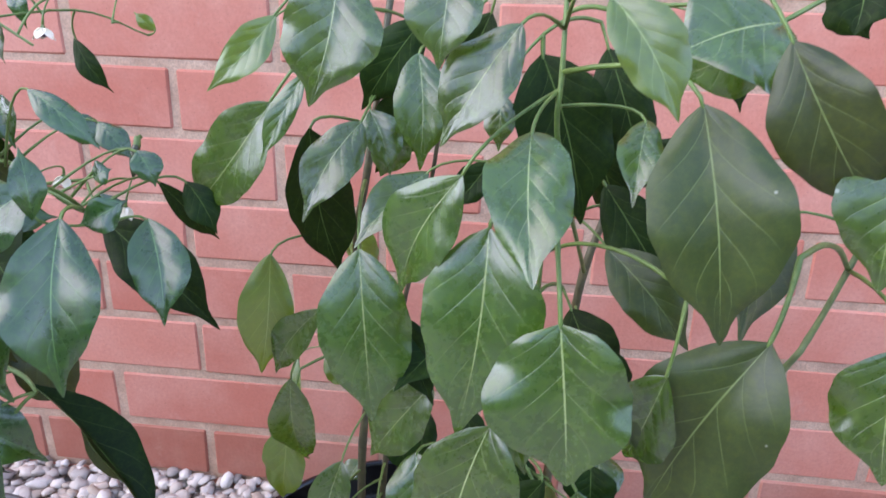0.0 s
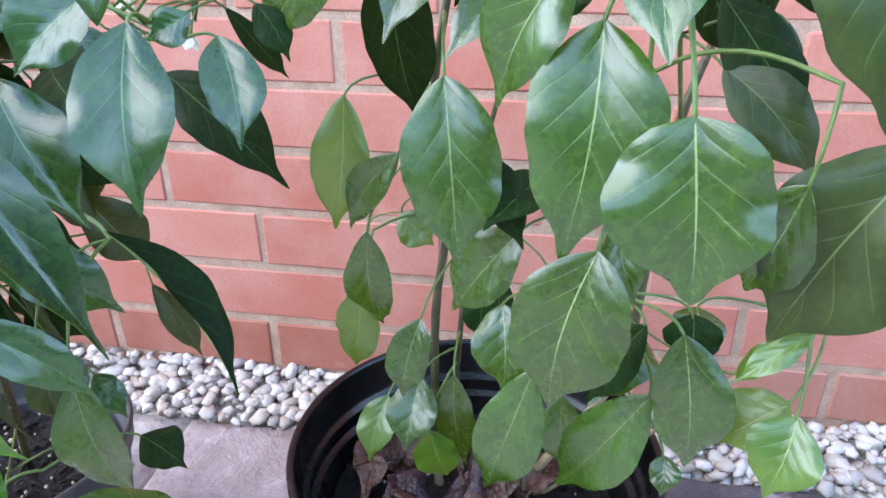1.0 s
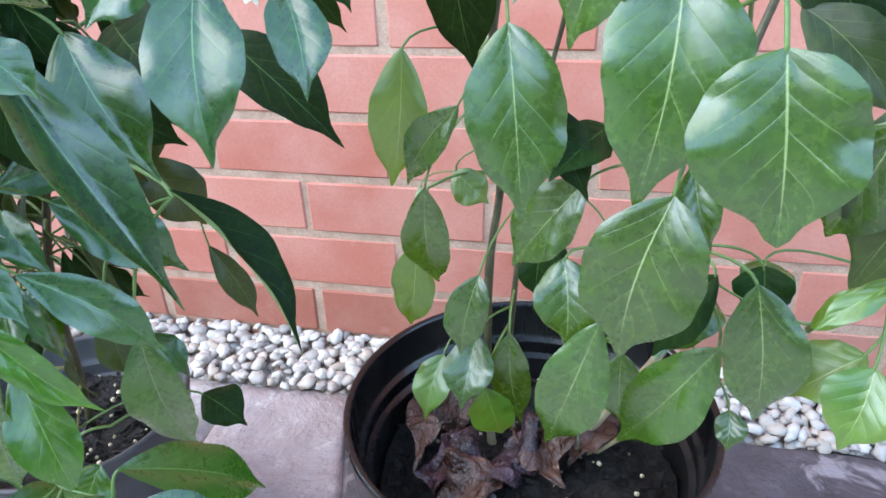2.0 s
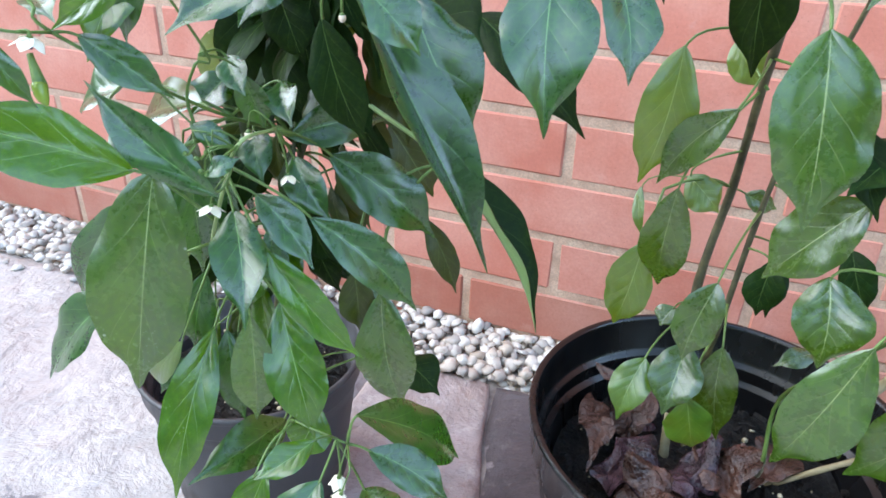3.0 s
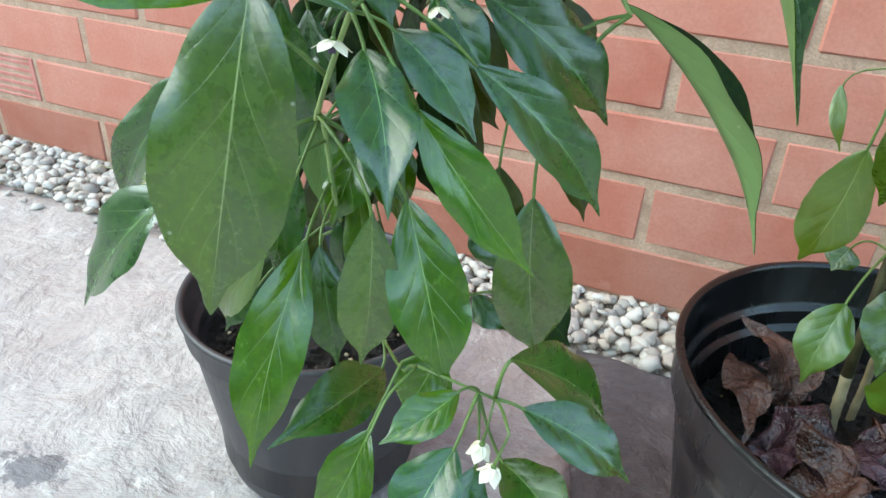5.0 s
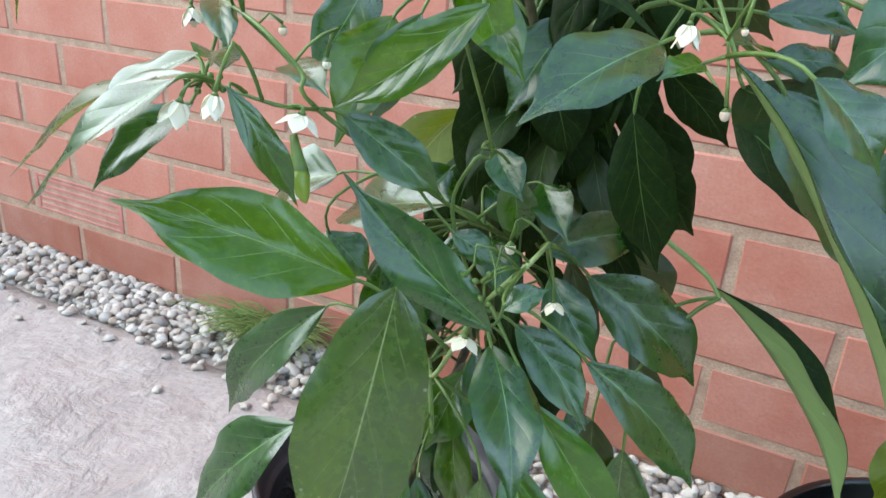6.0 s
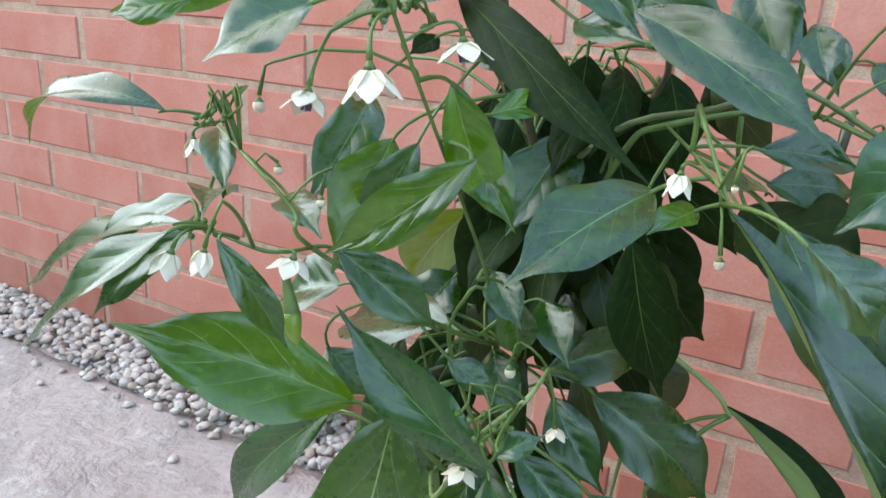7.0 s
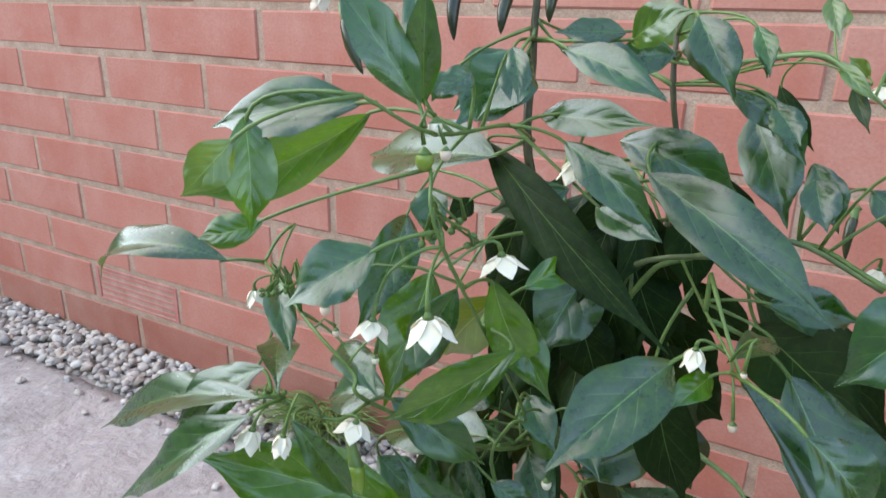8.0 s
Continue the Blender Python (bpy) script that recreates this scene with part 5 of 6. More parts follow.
leaf(plant_left, (0.767, -0.573, 0.485), (0.663, -0.565, 0.431), 0.0199, (-0.427, -0.506, 0.749), (0.770, -0.564, 0.481), LEAF_DARK, 0.07, 0.41, 0.15, -0.05, 0.04)
leaf(plant_left, (0.730, -0.536, 0.467), (0.700, -0.560, 0.433), 0.0174, (0.093, -0.854, 0.512), (0.736, -0.526, 0.502), LEAF_DARK, 0.07, 0.38, 0.20, 0.10, 0.01)
leaf(plant_left, (0.760, -0.562, 0.489), (0.723, -0.574, 0.460), 0.0172, (-0.231, -0.759, 0.608), (0.765, -0.565, 0.482), LEAF_DARK, 0.07, 0.42, 0.20, -0.09, 0.04)
leaf(plant_left, (0.772, -0.582, 0.485), (0.717, -0.594, 0.438), 0.0175, (-0.356, -0.718, 0.598), (0.770, -0.564, 0.481), LEAF_DARK, 0.07, 0.39, 0.20, 0.20, 0.02)
leaf(plant_left, (0.784, -0.576, 0.484), (0.797, -0.562, 0.449), 0.0105, (0.893, -0.419, 0.166), (0.779, -0.563, 0.480), LEAF_DARK, 0.07, 0.37, 0.20, 0.16, 0.02)
leaf(plant_left, (0.730, -0.521, 0.503), (0.763, -0.552, 0.488), 0.0119, (0.203, -0.258, 0.945), (0.714, -0.492, 0.514), LEAF_DARK, 0.07, 0.36, 0.35, -0.24, 0.02)
leaf(plant_left, (0.792, -0.533, 0.472), (0.825, -0.519, 0.446), 0.0171, (0.590, -0.715, 0.376), (0.789, -0.542, 0.474), LEAF_DARK, 0.07, 0.41, 0.25, 0.10, 0.01)
leaf(plant_left, (0.884, -0.511, 0.503), (0.861, -0.558, 0.483), 0.0238, (0.291, -0.488, 0.823), (0.897, -0.500, 0.507), LEAF_DARK, 0.07, 0.41, 0.30, 0.23, 0.01)
leaf(plant_left, (0.793, -0.465, 0.556), (0.882, -0.511, 0.505), 0.0190, (-0.118, -0.836, 0.536), (0.814, -0.465, 0.558), LEAF_SHADE, 0.07, 0.21, 0.15, -0.22, 0.04)
leaf(plant_left, (0.839, -0.501, 0.566), (0.876, -0.511, 0.541), 0.0139, (0.070, -0.879, 0.471), (0.821, -0.505, 0.570), LEAF_DARK, 0.07, 0.41, 0.20, 0.21, 0.01)
leaf(plant_left, (0.859, -0.466, 0.551), (0.926, -0.491, 0.516), 0.0236, (0.033, -0.787, 0.616), (0.860, -0.430, 0.562), LEAF_DARK, 0.07, 0.37, 0.18, -0.20, 0.01)
leaf(plant_left, (0.841, -0.441, 0.557), (0.892, -0.445, 0.539), 0.0222, (0.076, -0.904, 0.422), (0.860, -0.430, 0.562), LEAF_DARK, 0.20, 0.45, 0.25, 0.21, 0.03)
leaf(plant_left, (0.884, -0.396, 0.566), (0.905, -0.424, 0.527), 0.0250, (-0.176, -0.842, 0.509), (0.865, -0.391, 0.579), LEAF_DARK, 0.07, 0.37, 0.30, -0.18, 0.01)
leaf(plant_left, (0.834, -0.492, 0.594), (0.871, -0.504, 0.582), 0.0123, (-0.075, -0.811, 0.580), (0.812, -0.465, 0.595), LEAF_DARK, 0.07, 0.36, 0.30, 0.22, 0.03)
leaf(plant_left, (0.827, -0.492, 0.572), (0.869, -0.504, 0.574), 0.0133, (-0.264, -0.825, 0.500), (0.820, -0.497, 0.568), LEAF_DARK, 0.07, 0.41, 0.25, 0.09, 0.04)
leaf(plant_left, (0.848, -0.472, 0.599), (0.827, -0.484, 0.599), 0.0114, (0.396, -0.692, 0.604), (0.856, -0.429, 0.588), LEAF_DARK, 0.07, 0.40, 0.30, -0.12, 0.01)
leaf(plant_left, (0.850, -0.472, 0.596), (0.872, -0.484, 0.607), 0.0147, (-0.525, -0.838, 0.147), (0.812, -0.465, 0.595), LEAF_BRIGHT, 0.07, 0.34, 0.35, -0.20, 0.01)
leaf(plant_left, (0.816, -0.552, 0.581), (0.796, -0.564, 0.614), 0.0152, (0.752, -0.616, 0.233), (0.819, -0.555, 0.576), LEAF_DARK, 0.07, 0.35, 0.20, -0.19, 0.04)
leaf(plant_left, (0.811, -0.542, 0.580), (0.819, -0.554, 0.616), 0.0099, (0.477, -0.801, -0.361), (0.821, -0.543, 0.573), LEAF_DARK, 0.07, 0.45, 0.20, -0.11, 0.03)
leaf(plant_left, (0.819, -0.492, 0.593), (0.808, -0.504, 0.570), 0.0217, (0.207, -0.905, 0.371), (0.812, -0.465, 0.595), LEAF_DARK, 0.07, 0.42, 0.35, 0.12, 0.04)
leaf(plant_left, (0.805, -0.479, 0.553), (0.725, -0.449, 0.538), 0.0327, (-0.333, -0.499, 0.800), (0.815, -0.473, 0.560), LEAF_DARK, 0.07, 0.43, 0.30, 0.19, 0.02)
leaf(plant_left, (0.813, -0.542, 0.556), (0.822, -0.554, 0.543), 0.0109, (0.314, -0.557, 0.768), (0.821, -0.533, 0.572), LEAF_DARK, 0.07, 0.43, 0.40, 0.10, 0.02)
leaf(plant_left, (0.744, -0.446, 0.512), (0.754, -0.503, 0.474), 0.0236, (0.498, -0.419, 0.759), (0.741, -0.414, 0.527), LEAF_DARK, 0.07, 0.36, 0.35, 0.00, 0.03)
leaf(plant_left, (0.777, -0.479, 0.500), (0.780, -0.520, 0.457), 0.0262, (0.525, -0.598, 0.605), (0.819, -0.457, 0.520), LEAF_BRIGHT, 0.07, 0.35, 0.35, -0.01, 0.01)
leaf(plant_left, (0.798, -0.495, 0.503), (0.782, -0.499, 0.460), 0.0178, (0.286, -0.958, -0.031), (0.817, -0.470, 0.541), LEAF_DARK, 0.07, 0.37, 0.35, 0.19, 0.02)
leaf(plant_left, (0.833, -0.538, 0.529), (0.846, -0.523, 0.490), 0.0151, (0.499, -0.852, -0.160), (0.829, -0.549, 0.529), LEAF_BRIGHT, 0.07, 0.44, 0.30, 0.09, 0.01)
leaf(plant_left, (0.834, -0.515, 0.518), (0.845, -0.487, 0.519), 0.0100, (0.713, -0.314, 0.627), (0.830, -0.538, 0.513), LEAF_BRIGHT, 0.07, 0.39, 0.30, -0.06, 0.00)
leaf(plant_left, (0.783, -0.429, 0.431), (0.772, -0.451, 0.412), 0.0255, (0.234, -0.701, 0.673), (0.823, -0.404, 0.428), LEAF_DARK, 0.07, 0.34, 0.40, 0.19, 0.04)
leaf(plant_left, (0.765, -0.526, 0.484), (0.795, -0.545, 0.480), 0.0146, (-0.075, -0.314, 0.946), (0.755, -0.537, 0.499), LEAF_DARK, 0.07, 0.36, 0.35, -0.17, 0.03)
leaf(plant_left, (0.735, -0.526, 0.478), (0.774, -0.571, 0.490), 0.0150, (-0.097, 0.169, 0.981), (0.736, -0.526, 0.502), LEAF_DARK, 0.07, 0.37, 0.35, 0.16, 0.02)
leaf(plant_left, (0.911, -0.472, 0.499), (0.899, -0.504, 0.504), 0.0109, (0.433, -0.023, 0.901), (0.885, -0.477, 0.511), LEAF_DARK, 0.07, 0.43, 0.35, -0.01, 0.01)
leaf(plant_left, (0.895, -0.504, 0.498), (0.887, -0.526, 0.495), 0.0099, (0.403, -0.255, 0.879), (0.901, -0.505, 0.501), LEAF_BRIGHT, 0.07, 0.46, 0.35, 0.16, 0.03)
leaf(plant_left, (0.905, -0.470, 0.512), (0.935, -0.460, 0.508), 0.0144, (0.300, -0.713, 0.634), (0.885, -0.477, 0.511), LEAF_DARK, 0.07, 0.45, 0.30, 0.21, 0.02)
leaf(plant_left, (0.900, -0.424, 0.484), (0.945, -0.462, 0.468), 0.0369, (-0.225, -0.582, 0.782), (0.894, -0.430, 0.518), LEAF_SHADE, 0.07, 0.44, 0.25, 0.17, 0.02)
leaf(plant_left, (0.835, -0.439, 0.504), (0.823, -0.469, 0.468), 0.0291, (0.338, -0.770, 0.541), (0.821, -0.444, 0.500), LEAF_DARK, 0.07, 0.41, 0.35, -0.20, 0.04)
leaf(plant_left, (0.844, -0.542, 0.510), (0.803, -0.554, 0.478), 0.0155, (0.210, -0.973, 0.099), (0.830, -0.538, 0.513), LEAF_BRIGHT, 0.07, 0.42, 0.30, -0.10, 0.04)
leaf(plant_left, (0.828, -0.522, 0.513), (0.853, -0.534, 0.490), 0.0152, (-0.041, -0.900, 0.435), (0.830, -0.538, 0.513), LEAF_BRIGHT, 0.07, 0.34, 0.30, 0.05, 0.03)
leaf(plant_left, (0.765, -0.381, 0.450), (0.719, -0.365, 0.390), 0.0359, (0.008, -0.965, -0.264), (0.824, -0.418, 0.459), LEAF_YOUNG_LIT, 0.07, 0.44, 0.35, -0.12, 0.03)
leaf(plant_left, (0.833, -0.483, 0.451), (0.833, -0.468, 0.419), 0.0159, (0.524, -0.769, -0.366), (0.831, -0.507, 0.463), LEAF_DARK, 0.07, 0.45, 0.35, -0.10, 0.03)
leaf(plant_left, (0.837, -0.457, 0.441), (0.858, -0.482, 0.428), 0.0169, (-0.034, -0.513, 0.858), (0.816, -0.471, 0.424), LEAF_DARK, 0.07, 0.44, 0.30, -0.08, 0.04)
leaf(plant_left, (0.748, -0.472, 0.430), (0.709, -0.470, 0.412), 0.0299, (-0.318, -0.685, 0.656), (0.816, -0.471, 0.424), LEAF_DARK, 0.07, 0.45, 0.30, 0.20, 0.03)
leaf(plant_left, (0.810, -0.485, 0.433), (0.738, -0.454, 0.404), 0.0355, (-0.490, -0.416, 0.766), (0.817, -0.489, 0.432), LEAF_DARK, 0.07, 0.41, 0.30, 0.10, 0.02)
leaf(plant_left, (0.839, -0.385, 0.476), (0.825, -0.398, 0.437), 0.0270, (0.337, -0.921, 0.194), (0.840, -0.413, 0.470), LEAF_YOUNG_LIT, 0.07, 0.38, 0.35, 0.24, 0.00)
leaf(plant_left, (0.865, -0.442, 0.604), (0.883, -0.454, 0.579), 0.0177, (-0.019, -0.906, 0.422), (0.855, -0.422, 0.605), LEAF_OLIVE, 0.07, 0.40, 0.35, 0.11, 0.02)
leaf(plant_left, (0.893, -0.422, 0.575), (0.908, -0.434, 0.554), 0.0118, (-0.141, -0.894, 0.426), (0.860, -0.416, 0.579), LEAF_DARK, 0.07, 0.37, 0.20, 0.05, 0.01)
leaf(plant_left, (0.910, -0.412, 0.551), (0.923, -0.424, 0.528), 0.0145, (0.003, -0.884, 0.468), (0.910, -0.421, 0.521), LEAF_DARK, 0.07, 0.43, 0.35, -0.21, 0.04)
leaf(plant_left, (0.885, -0.432, 0.601), (0.892, -0.444, 0.585), 0.0073, (-0.060, -0.814, 0.578), (0.855, -0.422, 0.605), LEAF_DARK, 0.07, 0.35, 0.35, 0.10, 0.04)
leaf(plant_left, (0.905, -0.412, 0.612), (0.911, -0.424, 0.597), 0.0073, (-0.134, -0.792, 0.595), (0.853, -0.416, 0.623), LEAF_YOUNG_LIT, 0.07, 0.40, 0.30, 0.16, 0.00)
leaf(plant_left, (0.911, -0.412, 0.590), (0.926, -0.424, 0.577), 0.0061, (-0.247, -0.836, 0.490), (0.863, -0.399, 0.579), LEAF_YOUNG_LIT, 0.07, 0.41, 0.20, 0.17, 0.02)
leaf(plant_left, (0.829, -0.522, 0.596), (0.837, -0.534, 0.581), 0.0067, (0.284, -0.676, 0.680), (0.821, -0.524, 0.572), LEAF_DARK, 0.07, 0.43, 0.30, -0.24, 0.00)
leaf(plant_left, (0.821, -0.532, 0.589), (0.815, -0.544, 0.584), 0.0090, (0.543, -0.553, 0.632), (0.821, -0.533, 0.572), LEAF_DARK, 0.07, 0.36, 0.30, -0.01, 0.01)
leaf(plant_left, (0.828, -0.472, 0.540), (0.806, -0.484, 0.532), 0.0154, (0.309, -0.851, 0.426), (0.817, -0.470, 0.541), LEAF_OLIVE, 0.07, 0.43, 0.35, 0.20, 0.03)
leaf(plant_left, (0.802, -0.492, 0.539), (0.798, -0.504, 0.533), 0.0089, (0.559, -0.508, 0.656), (0.817, -0.470, 0.541), LEAF_SHADE, 0.07, 0.39, 0.35, -0.10, 0.02)
leaf(plant_left, (0.825, -0.482, 0.457), (0.843, -0.494, 0.443), 0.0141, (0.137, -0.663, 0.736), (0.831, -0.507, 0.463), LEAF_DARK, 0.07, 0.39, 0.30, -0.23, 0.04)
leaf(plant_left, (0.793, -0.507, 0.301), (0.755, -0.496, 0.248), 0.0183, (-0.137, -0.986, -0.098), (0.807, -0.483, 0.356), LEAF_YOUNG_LIT, 0.07, 0.44, 0.35, 0.13, 0.01)
leaf(plant_left, (0.803, -0.482, 0.296), (0.818, -0.494, 0.241), 0.0215, (0.566, -0.760, 0.320), (0.796, -0.456, 0.307), LEAF_DARK, 0.07, 0.43, 0.30, 0.10, 0.03)
leaf(plant_left, (0.861, -0.477, 0.253), (0.850, -0.492, 0.223), 0.0272, (0.257, -0.903, 0.345), (0.848, -0.489, 0.252), LEAF_BRIGHT, 0.07, 0.36, 0.30, -0.03, 0.00)
leaf(plant_left, (0.873, -0.453, 0.338), (0.873, -0.449, 0.294), 0.0218, (0.379, -0.922, -0.078), (0.873, -0.438, 0.370), LEAF_OLIVE, 0.07, 0.45, 0.30, 0.19, 0.01)
leaf(plant_left, (0.783, -0.471, 0.396), (0.774, -0.463, 0.316), 0.0235, (0.578, -0.803, -0.146), (0.816, -0.471, 0.424), LEAF_DARK, 0.07, 0.39, 0.30, 0.13, 0.03)
leaf(plant_left, (0.867, -0.452, 0.605), (0.884, -0.464, 0.579), 0.0155, (0.067, -0.883, 0.465), (0.855, -0.426, 0.597), LEAF_DARK, 0.07, 0.38, 0.25, 0.17, 0.02)
leaf(plant_left, (0.885, -0.442, 0.602), (0.893, -0.454, 0.587), 0.0075, (-0.008, -0.776, 0.631), (0.855, -0.426, 0.597), LEAF_BRIGHT, 0.07, 0.40, 0.20, -0.12, 0.00)
leaf(plant_left, (0.895, -0.442, 0.575), (0.906, -0.454, 0.564), 0.0116, (-0.042, -0.715, 0.698), (0.857, -0.432, 0.579), LEAF_DARK, 0.07, 0.37, 0.30, -0.12, 0.04)
leaf(plant_left, (0.912, -0.432, 0.549), (0.919, -0.444, 0.533), 0.0140, (-0.022, -0.801, 0.599), (0.910, -0.421, 0.521), LEAF_DARK, 0.07, 0.43, 0.30, -0.18, 0.00)
leaf(plant_left, (0.918, -0.412, 0.582), (0.926, -0.424, 0.566), 0.0064, (-0.081, -0.802, 0.592), (0.871, -0.377, 0.580), LEAF_OLIVE, 0.07, 0.36, 0.20, 0.24, 0.00)
leaf(plant_left, (0.815, -0.492, 0.592), (0.822, -0.504, 0.575), 0.0117, (0.330, -0.715, 0.616), (0.812, -0.465, 0.595), LEAF_DARK, 0.07, 0.45, 0.30, -0.14, 0.03)
leaf(plant_left, (0.804, -0.452, 0.587), (0.777, -0.464, 0.566), 0.0252, (0.137, -0.926, 0.350), (0.812, -0.465, 0.595), LEAF_DARK, 0.07, 0.40, 0.35, 0.20, 0.00)
leaf(plant_left, (0.829, -0.462, 0.540), (0.801, -0.474, 0.530), 0.0151, (0.237, -0.886, 0.398), (0.817, -0.470, 0.541), LEAF_DARK, 0.07, 0.39, 0.30, -0.08, 0.04)
leaf(plant_left, (0.852, -0.502, 0.546), (0.876, -0.514, 0.542), 0.0109, (-0.231, -0.705, 0.671), (0.820, -0.497, 0.568), LEAF_DARK, 0.07, 0.37, 0.25, -0.17, 0.03)
leaf(plant_left, (0.861, -0.452, 0.592), (0.840, -0.464, 0.590), 0.0136, (0.433, -0.820, 0.374), (0.856, -0.429, 0.588), LEAF_DARK, 0.07, 0.46, 0.25, -0.19, 0.01)
leaf(plant_right, (1.244, -0.440, 0.593), (1.215, -0.426, 0.571), 0.0325, (-0.363, -0.923, -0.126), (1.187, -0.423, 0.596), LEAF, 0.09, 0.18, 0.45, -0.12, 0.04)
leaf(plant_right, (1.237, -0.320, 0.496), (1.241, -0.351, 0.461), 0.0128, (-0.251, -0.746, 0.617), (1.217, -0.300, 0.519), LEAF, 0.16, 0.15, 0.45, -0.14, 0.01)
leaf(plant_right, (1.185, -0.391, 0.345), (1.156, -0.433, 0.330), 0.0304, (0.173, -0.426, 0.888), (1.153, -0.400, 0.353), LEAF, 0.15, 0.14, 0.45, -0.09, 0.02)
leaf(plant_right, (1.216, -0.447, 0.365), (1.239, -0.454, 0.392), 0.0127, (-0.648, -0.652, 0.394), (1.160, -0.413, 0.378), LEAF_YOUNG_LIT, 0.17, 0.13, 0.45, 0.28, 0.00)
leaf(plant_right, (1.210, -0.381, 0.361), (1.206, -0.409, 0.345), 0.0274, (0.065, -0.501, 0.863), (1.265, -0.373, 0.355), LEAF, 0.11, 0.20, 0.45, 0.11, 0.01)
leaf(plant_right, (1.032, -0.371, 0.587), (1.002, -0.387, 0.553), 0.0168, (0.258, -0.945, 0.203), (1.079, -0.322, 0.590), LEAF_YOUNG_LIT, 0.17, 0.17, 0.45, 0.20, 0.01)
leaf(plant_right, (1.090, -0.356, 0.534), (1.080, -0.350, 0.505), 0.0231, (0.050, -0.971, -0.232), (1.115, -0.343, 0.554), LEAF, 0.10, 0.10, 0.45, 0.25, 0.05)
leaf(plant_left, (0.846, -0.335, 0.447), (0.886, -0.342, 0.397), 0.0217, (0.308, -0.878, 0.367), (0.835, -0.394, 0.451), LEAF_SHADE, 0.17, 0.19, 0.12, 0.01, 0.03)
leaf(plant_left, (0.942, -0.434, 0.557), (0.975, -0.439, 0.533), 0.0137, (0.347, -0.693, 0.631), (0.917, -0.424, 0.519), LEAF_DARK, 0.10, 0.12, 0.12, 0.30, 0.03)
leaf(plant_left, (0.778, -0.494, 0.616), (0.795, -0.515, 0.574), 0.0097, (0.477, -0.683, 0.553), (0.812, -0.463, 0.625), LEAF_DARK, 0.18, 0.21, 0.12, -0.04, 0.04)
leaf(plant_left, (0.787, -0.482, 0.583), (0.782, -0.489, 0.573), 0.0133, (0.334, -0.845, 0.418), (0.812, -0.465, 0.600), LEAF_DARK, 0.10, 0.16, 0.12, -0.30, 0.00)
leaf(plant_left, (0.817, -0.447, 0.597), (0.836, -0.437, 0.595), 0.0116, (0.446, -0.764, 0.466), (0.812, -0.465, 0.603), LEAF_DARK, 0.14, 0.11, 0.12, 0.03, 0.03)
leaf(plant_left, (0.839, -0.424, 0.594), (0.859, -0.407, 0.606), 0.0178, (0.370, -0.802, 0.470), (0.856, -0.428, 0.590), LEAF_YOUNG_LIT, 0.12, 0.18, 0.12, 0.18, 0.02)
leaf(plant_left, (0.876, -0.340, 0.599), (0.882, -0.345, 0.576), 0.0108, (0.159, -0.946, 0.284), (0.888, -0.339, 0.584), LEAF_DARK, 0.18, 0.11, 0.12, -0.09, 0.04)
leaf(plant_left, (0.854, -0.399, 0.604), (0.867, -0.401, 0.582), 0.0179, (0.292, -0.924, 0.248), (0.853, -0.416, 0.623), LEAF_DARK, 0.15, 0.16, 0.12, -0.35, 0.01)
leaf(plant_left, (0.885, -0.309, 0.570), (0.907, -0.311, 0.538), 0.0132, (0.231, -0.955, 0.187), (0.896, -0.321, 0.586), LEAF_SHADE, 0.10, 0.21, 0.12, -0.21, 0.02)
leaf(plant_left, (0.876, -0.421, 0.577), (0.904, -0.412, 0.561), 0.0126, (0.473, -0.804, 0.360), (0.856, -0.428, 0.590), LEAF_DARK, 0.13, 0.11, 0.12, -0.33, 0.01)
leaf(plant_left, (0.821, -0.462, 0.592), (0.864, -0.472, 0.579), 0.0125, (-0.003, -0.784, 0.621), (0.812, -0.465, 0.603), LEAF_DARK, 0.14, 0.11, 0.12, -0.33, 0.00)
leaf(plant_left, (0.907, -0.437, 0.496), (0.937, -0.421, 0.495), 0.0171, (0.407, -0.691, 0.597), (0.881, -0.438, 0.515), LEAF_DARK, 0.09, 0.08, 0.12, -0.23, 0.00)
leaf(plant_left, (0.905, -0.288, 0.596), (0.907, -0.281, 0.611), 0.0103, (0.236, -0.886, 0.400), (0.911, -0.310, 0.579), LEAF_YOUNG_LIT, 0.17, 0.16, 0.12, 0.31, 0.05)
leaf(plant_left, (0.925, -0.285, 0.574), (0.913, -0.288, 0.585), 0.0091, (0.189, -0.982, -0.014), (0.926, -0.298, 0.572), LEAF_YOUNG_LIT, 0.15, 0.13, 0.12, -0.29, 0.05)
leaf(plant_left, (0.782, -0.588, 0.574), (0.773, -0.599, 0.560), 0.0116, (0.637, -0.751, 0.175), (0.809, -0.569, 0.585), LEAF_YOUNG_LIT, 0.11, 0.23, 0.12, 0.16, 0.04)
leaf(plant_left, (0.823, -0.510, 0.432), (0.843, -0.504, 0.422), 0.0111, (0.468, -0.720, 0.513), (0.805, -0.511, 0.450), LEAF_DARK, 0.11, 0.10, 0.12, 0.10, 0.04)
leaf(plant_left, (0.858, -0.543, 0.425), (0.869, -0.535, 0.432), 0.0083, (0.272, -0.797, 0.539), (0.854, -0.517, 0.429), LEAF_DARK, 0.13, 0.22, 0.12, 0.16, 0.04)
leaf(plant_left, (0.762, -0.500, 0.415), (0.783, -0.497, 0.397), 0.0185, (0.627, -0.448, 0.637), (0.803, -0.516, 0.453), LEAF_DARK, 0.11, 0.23, 0.12, -0.29, 0.04)
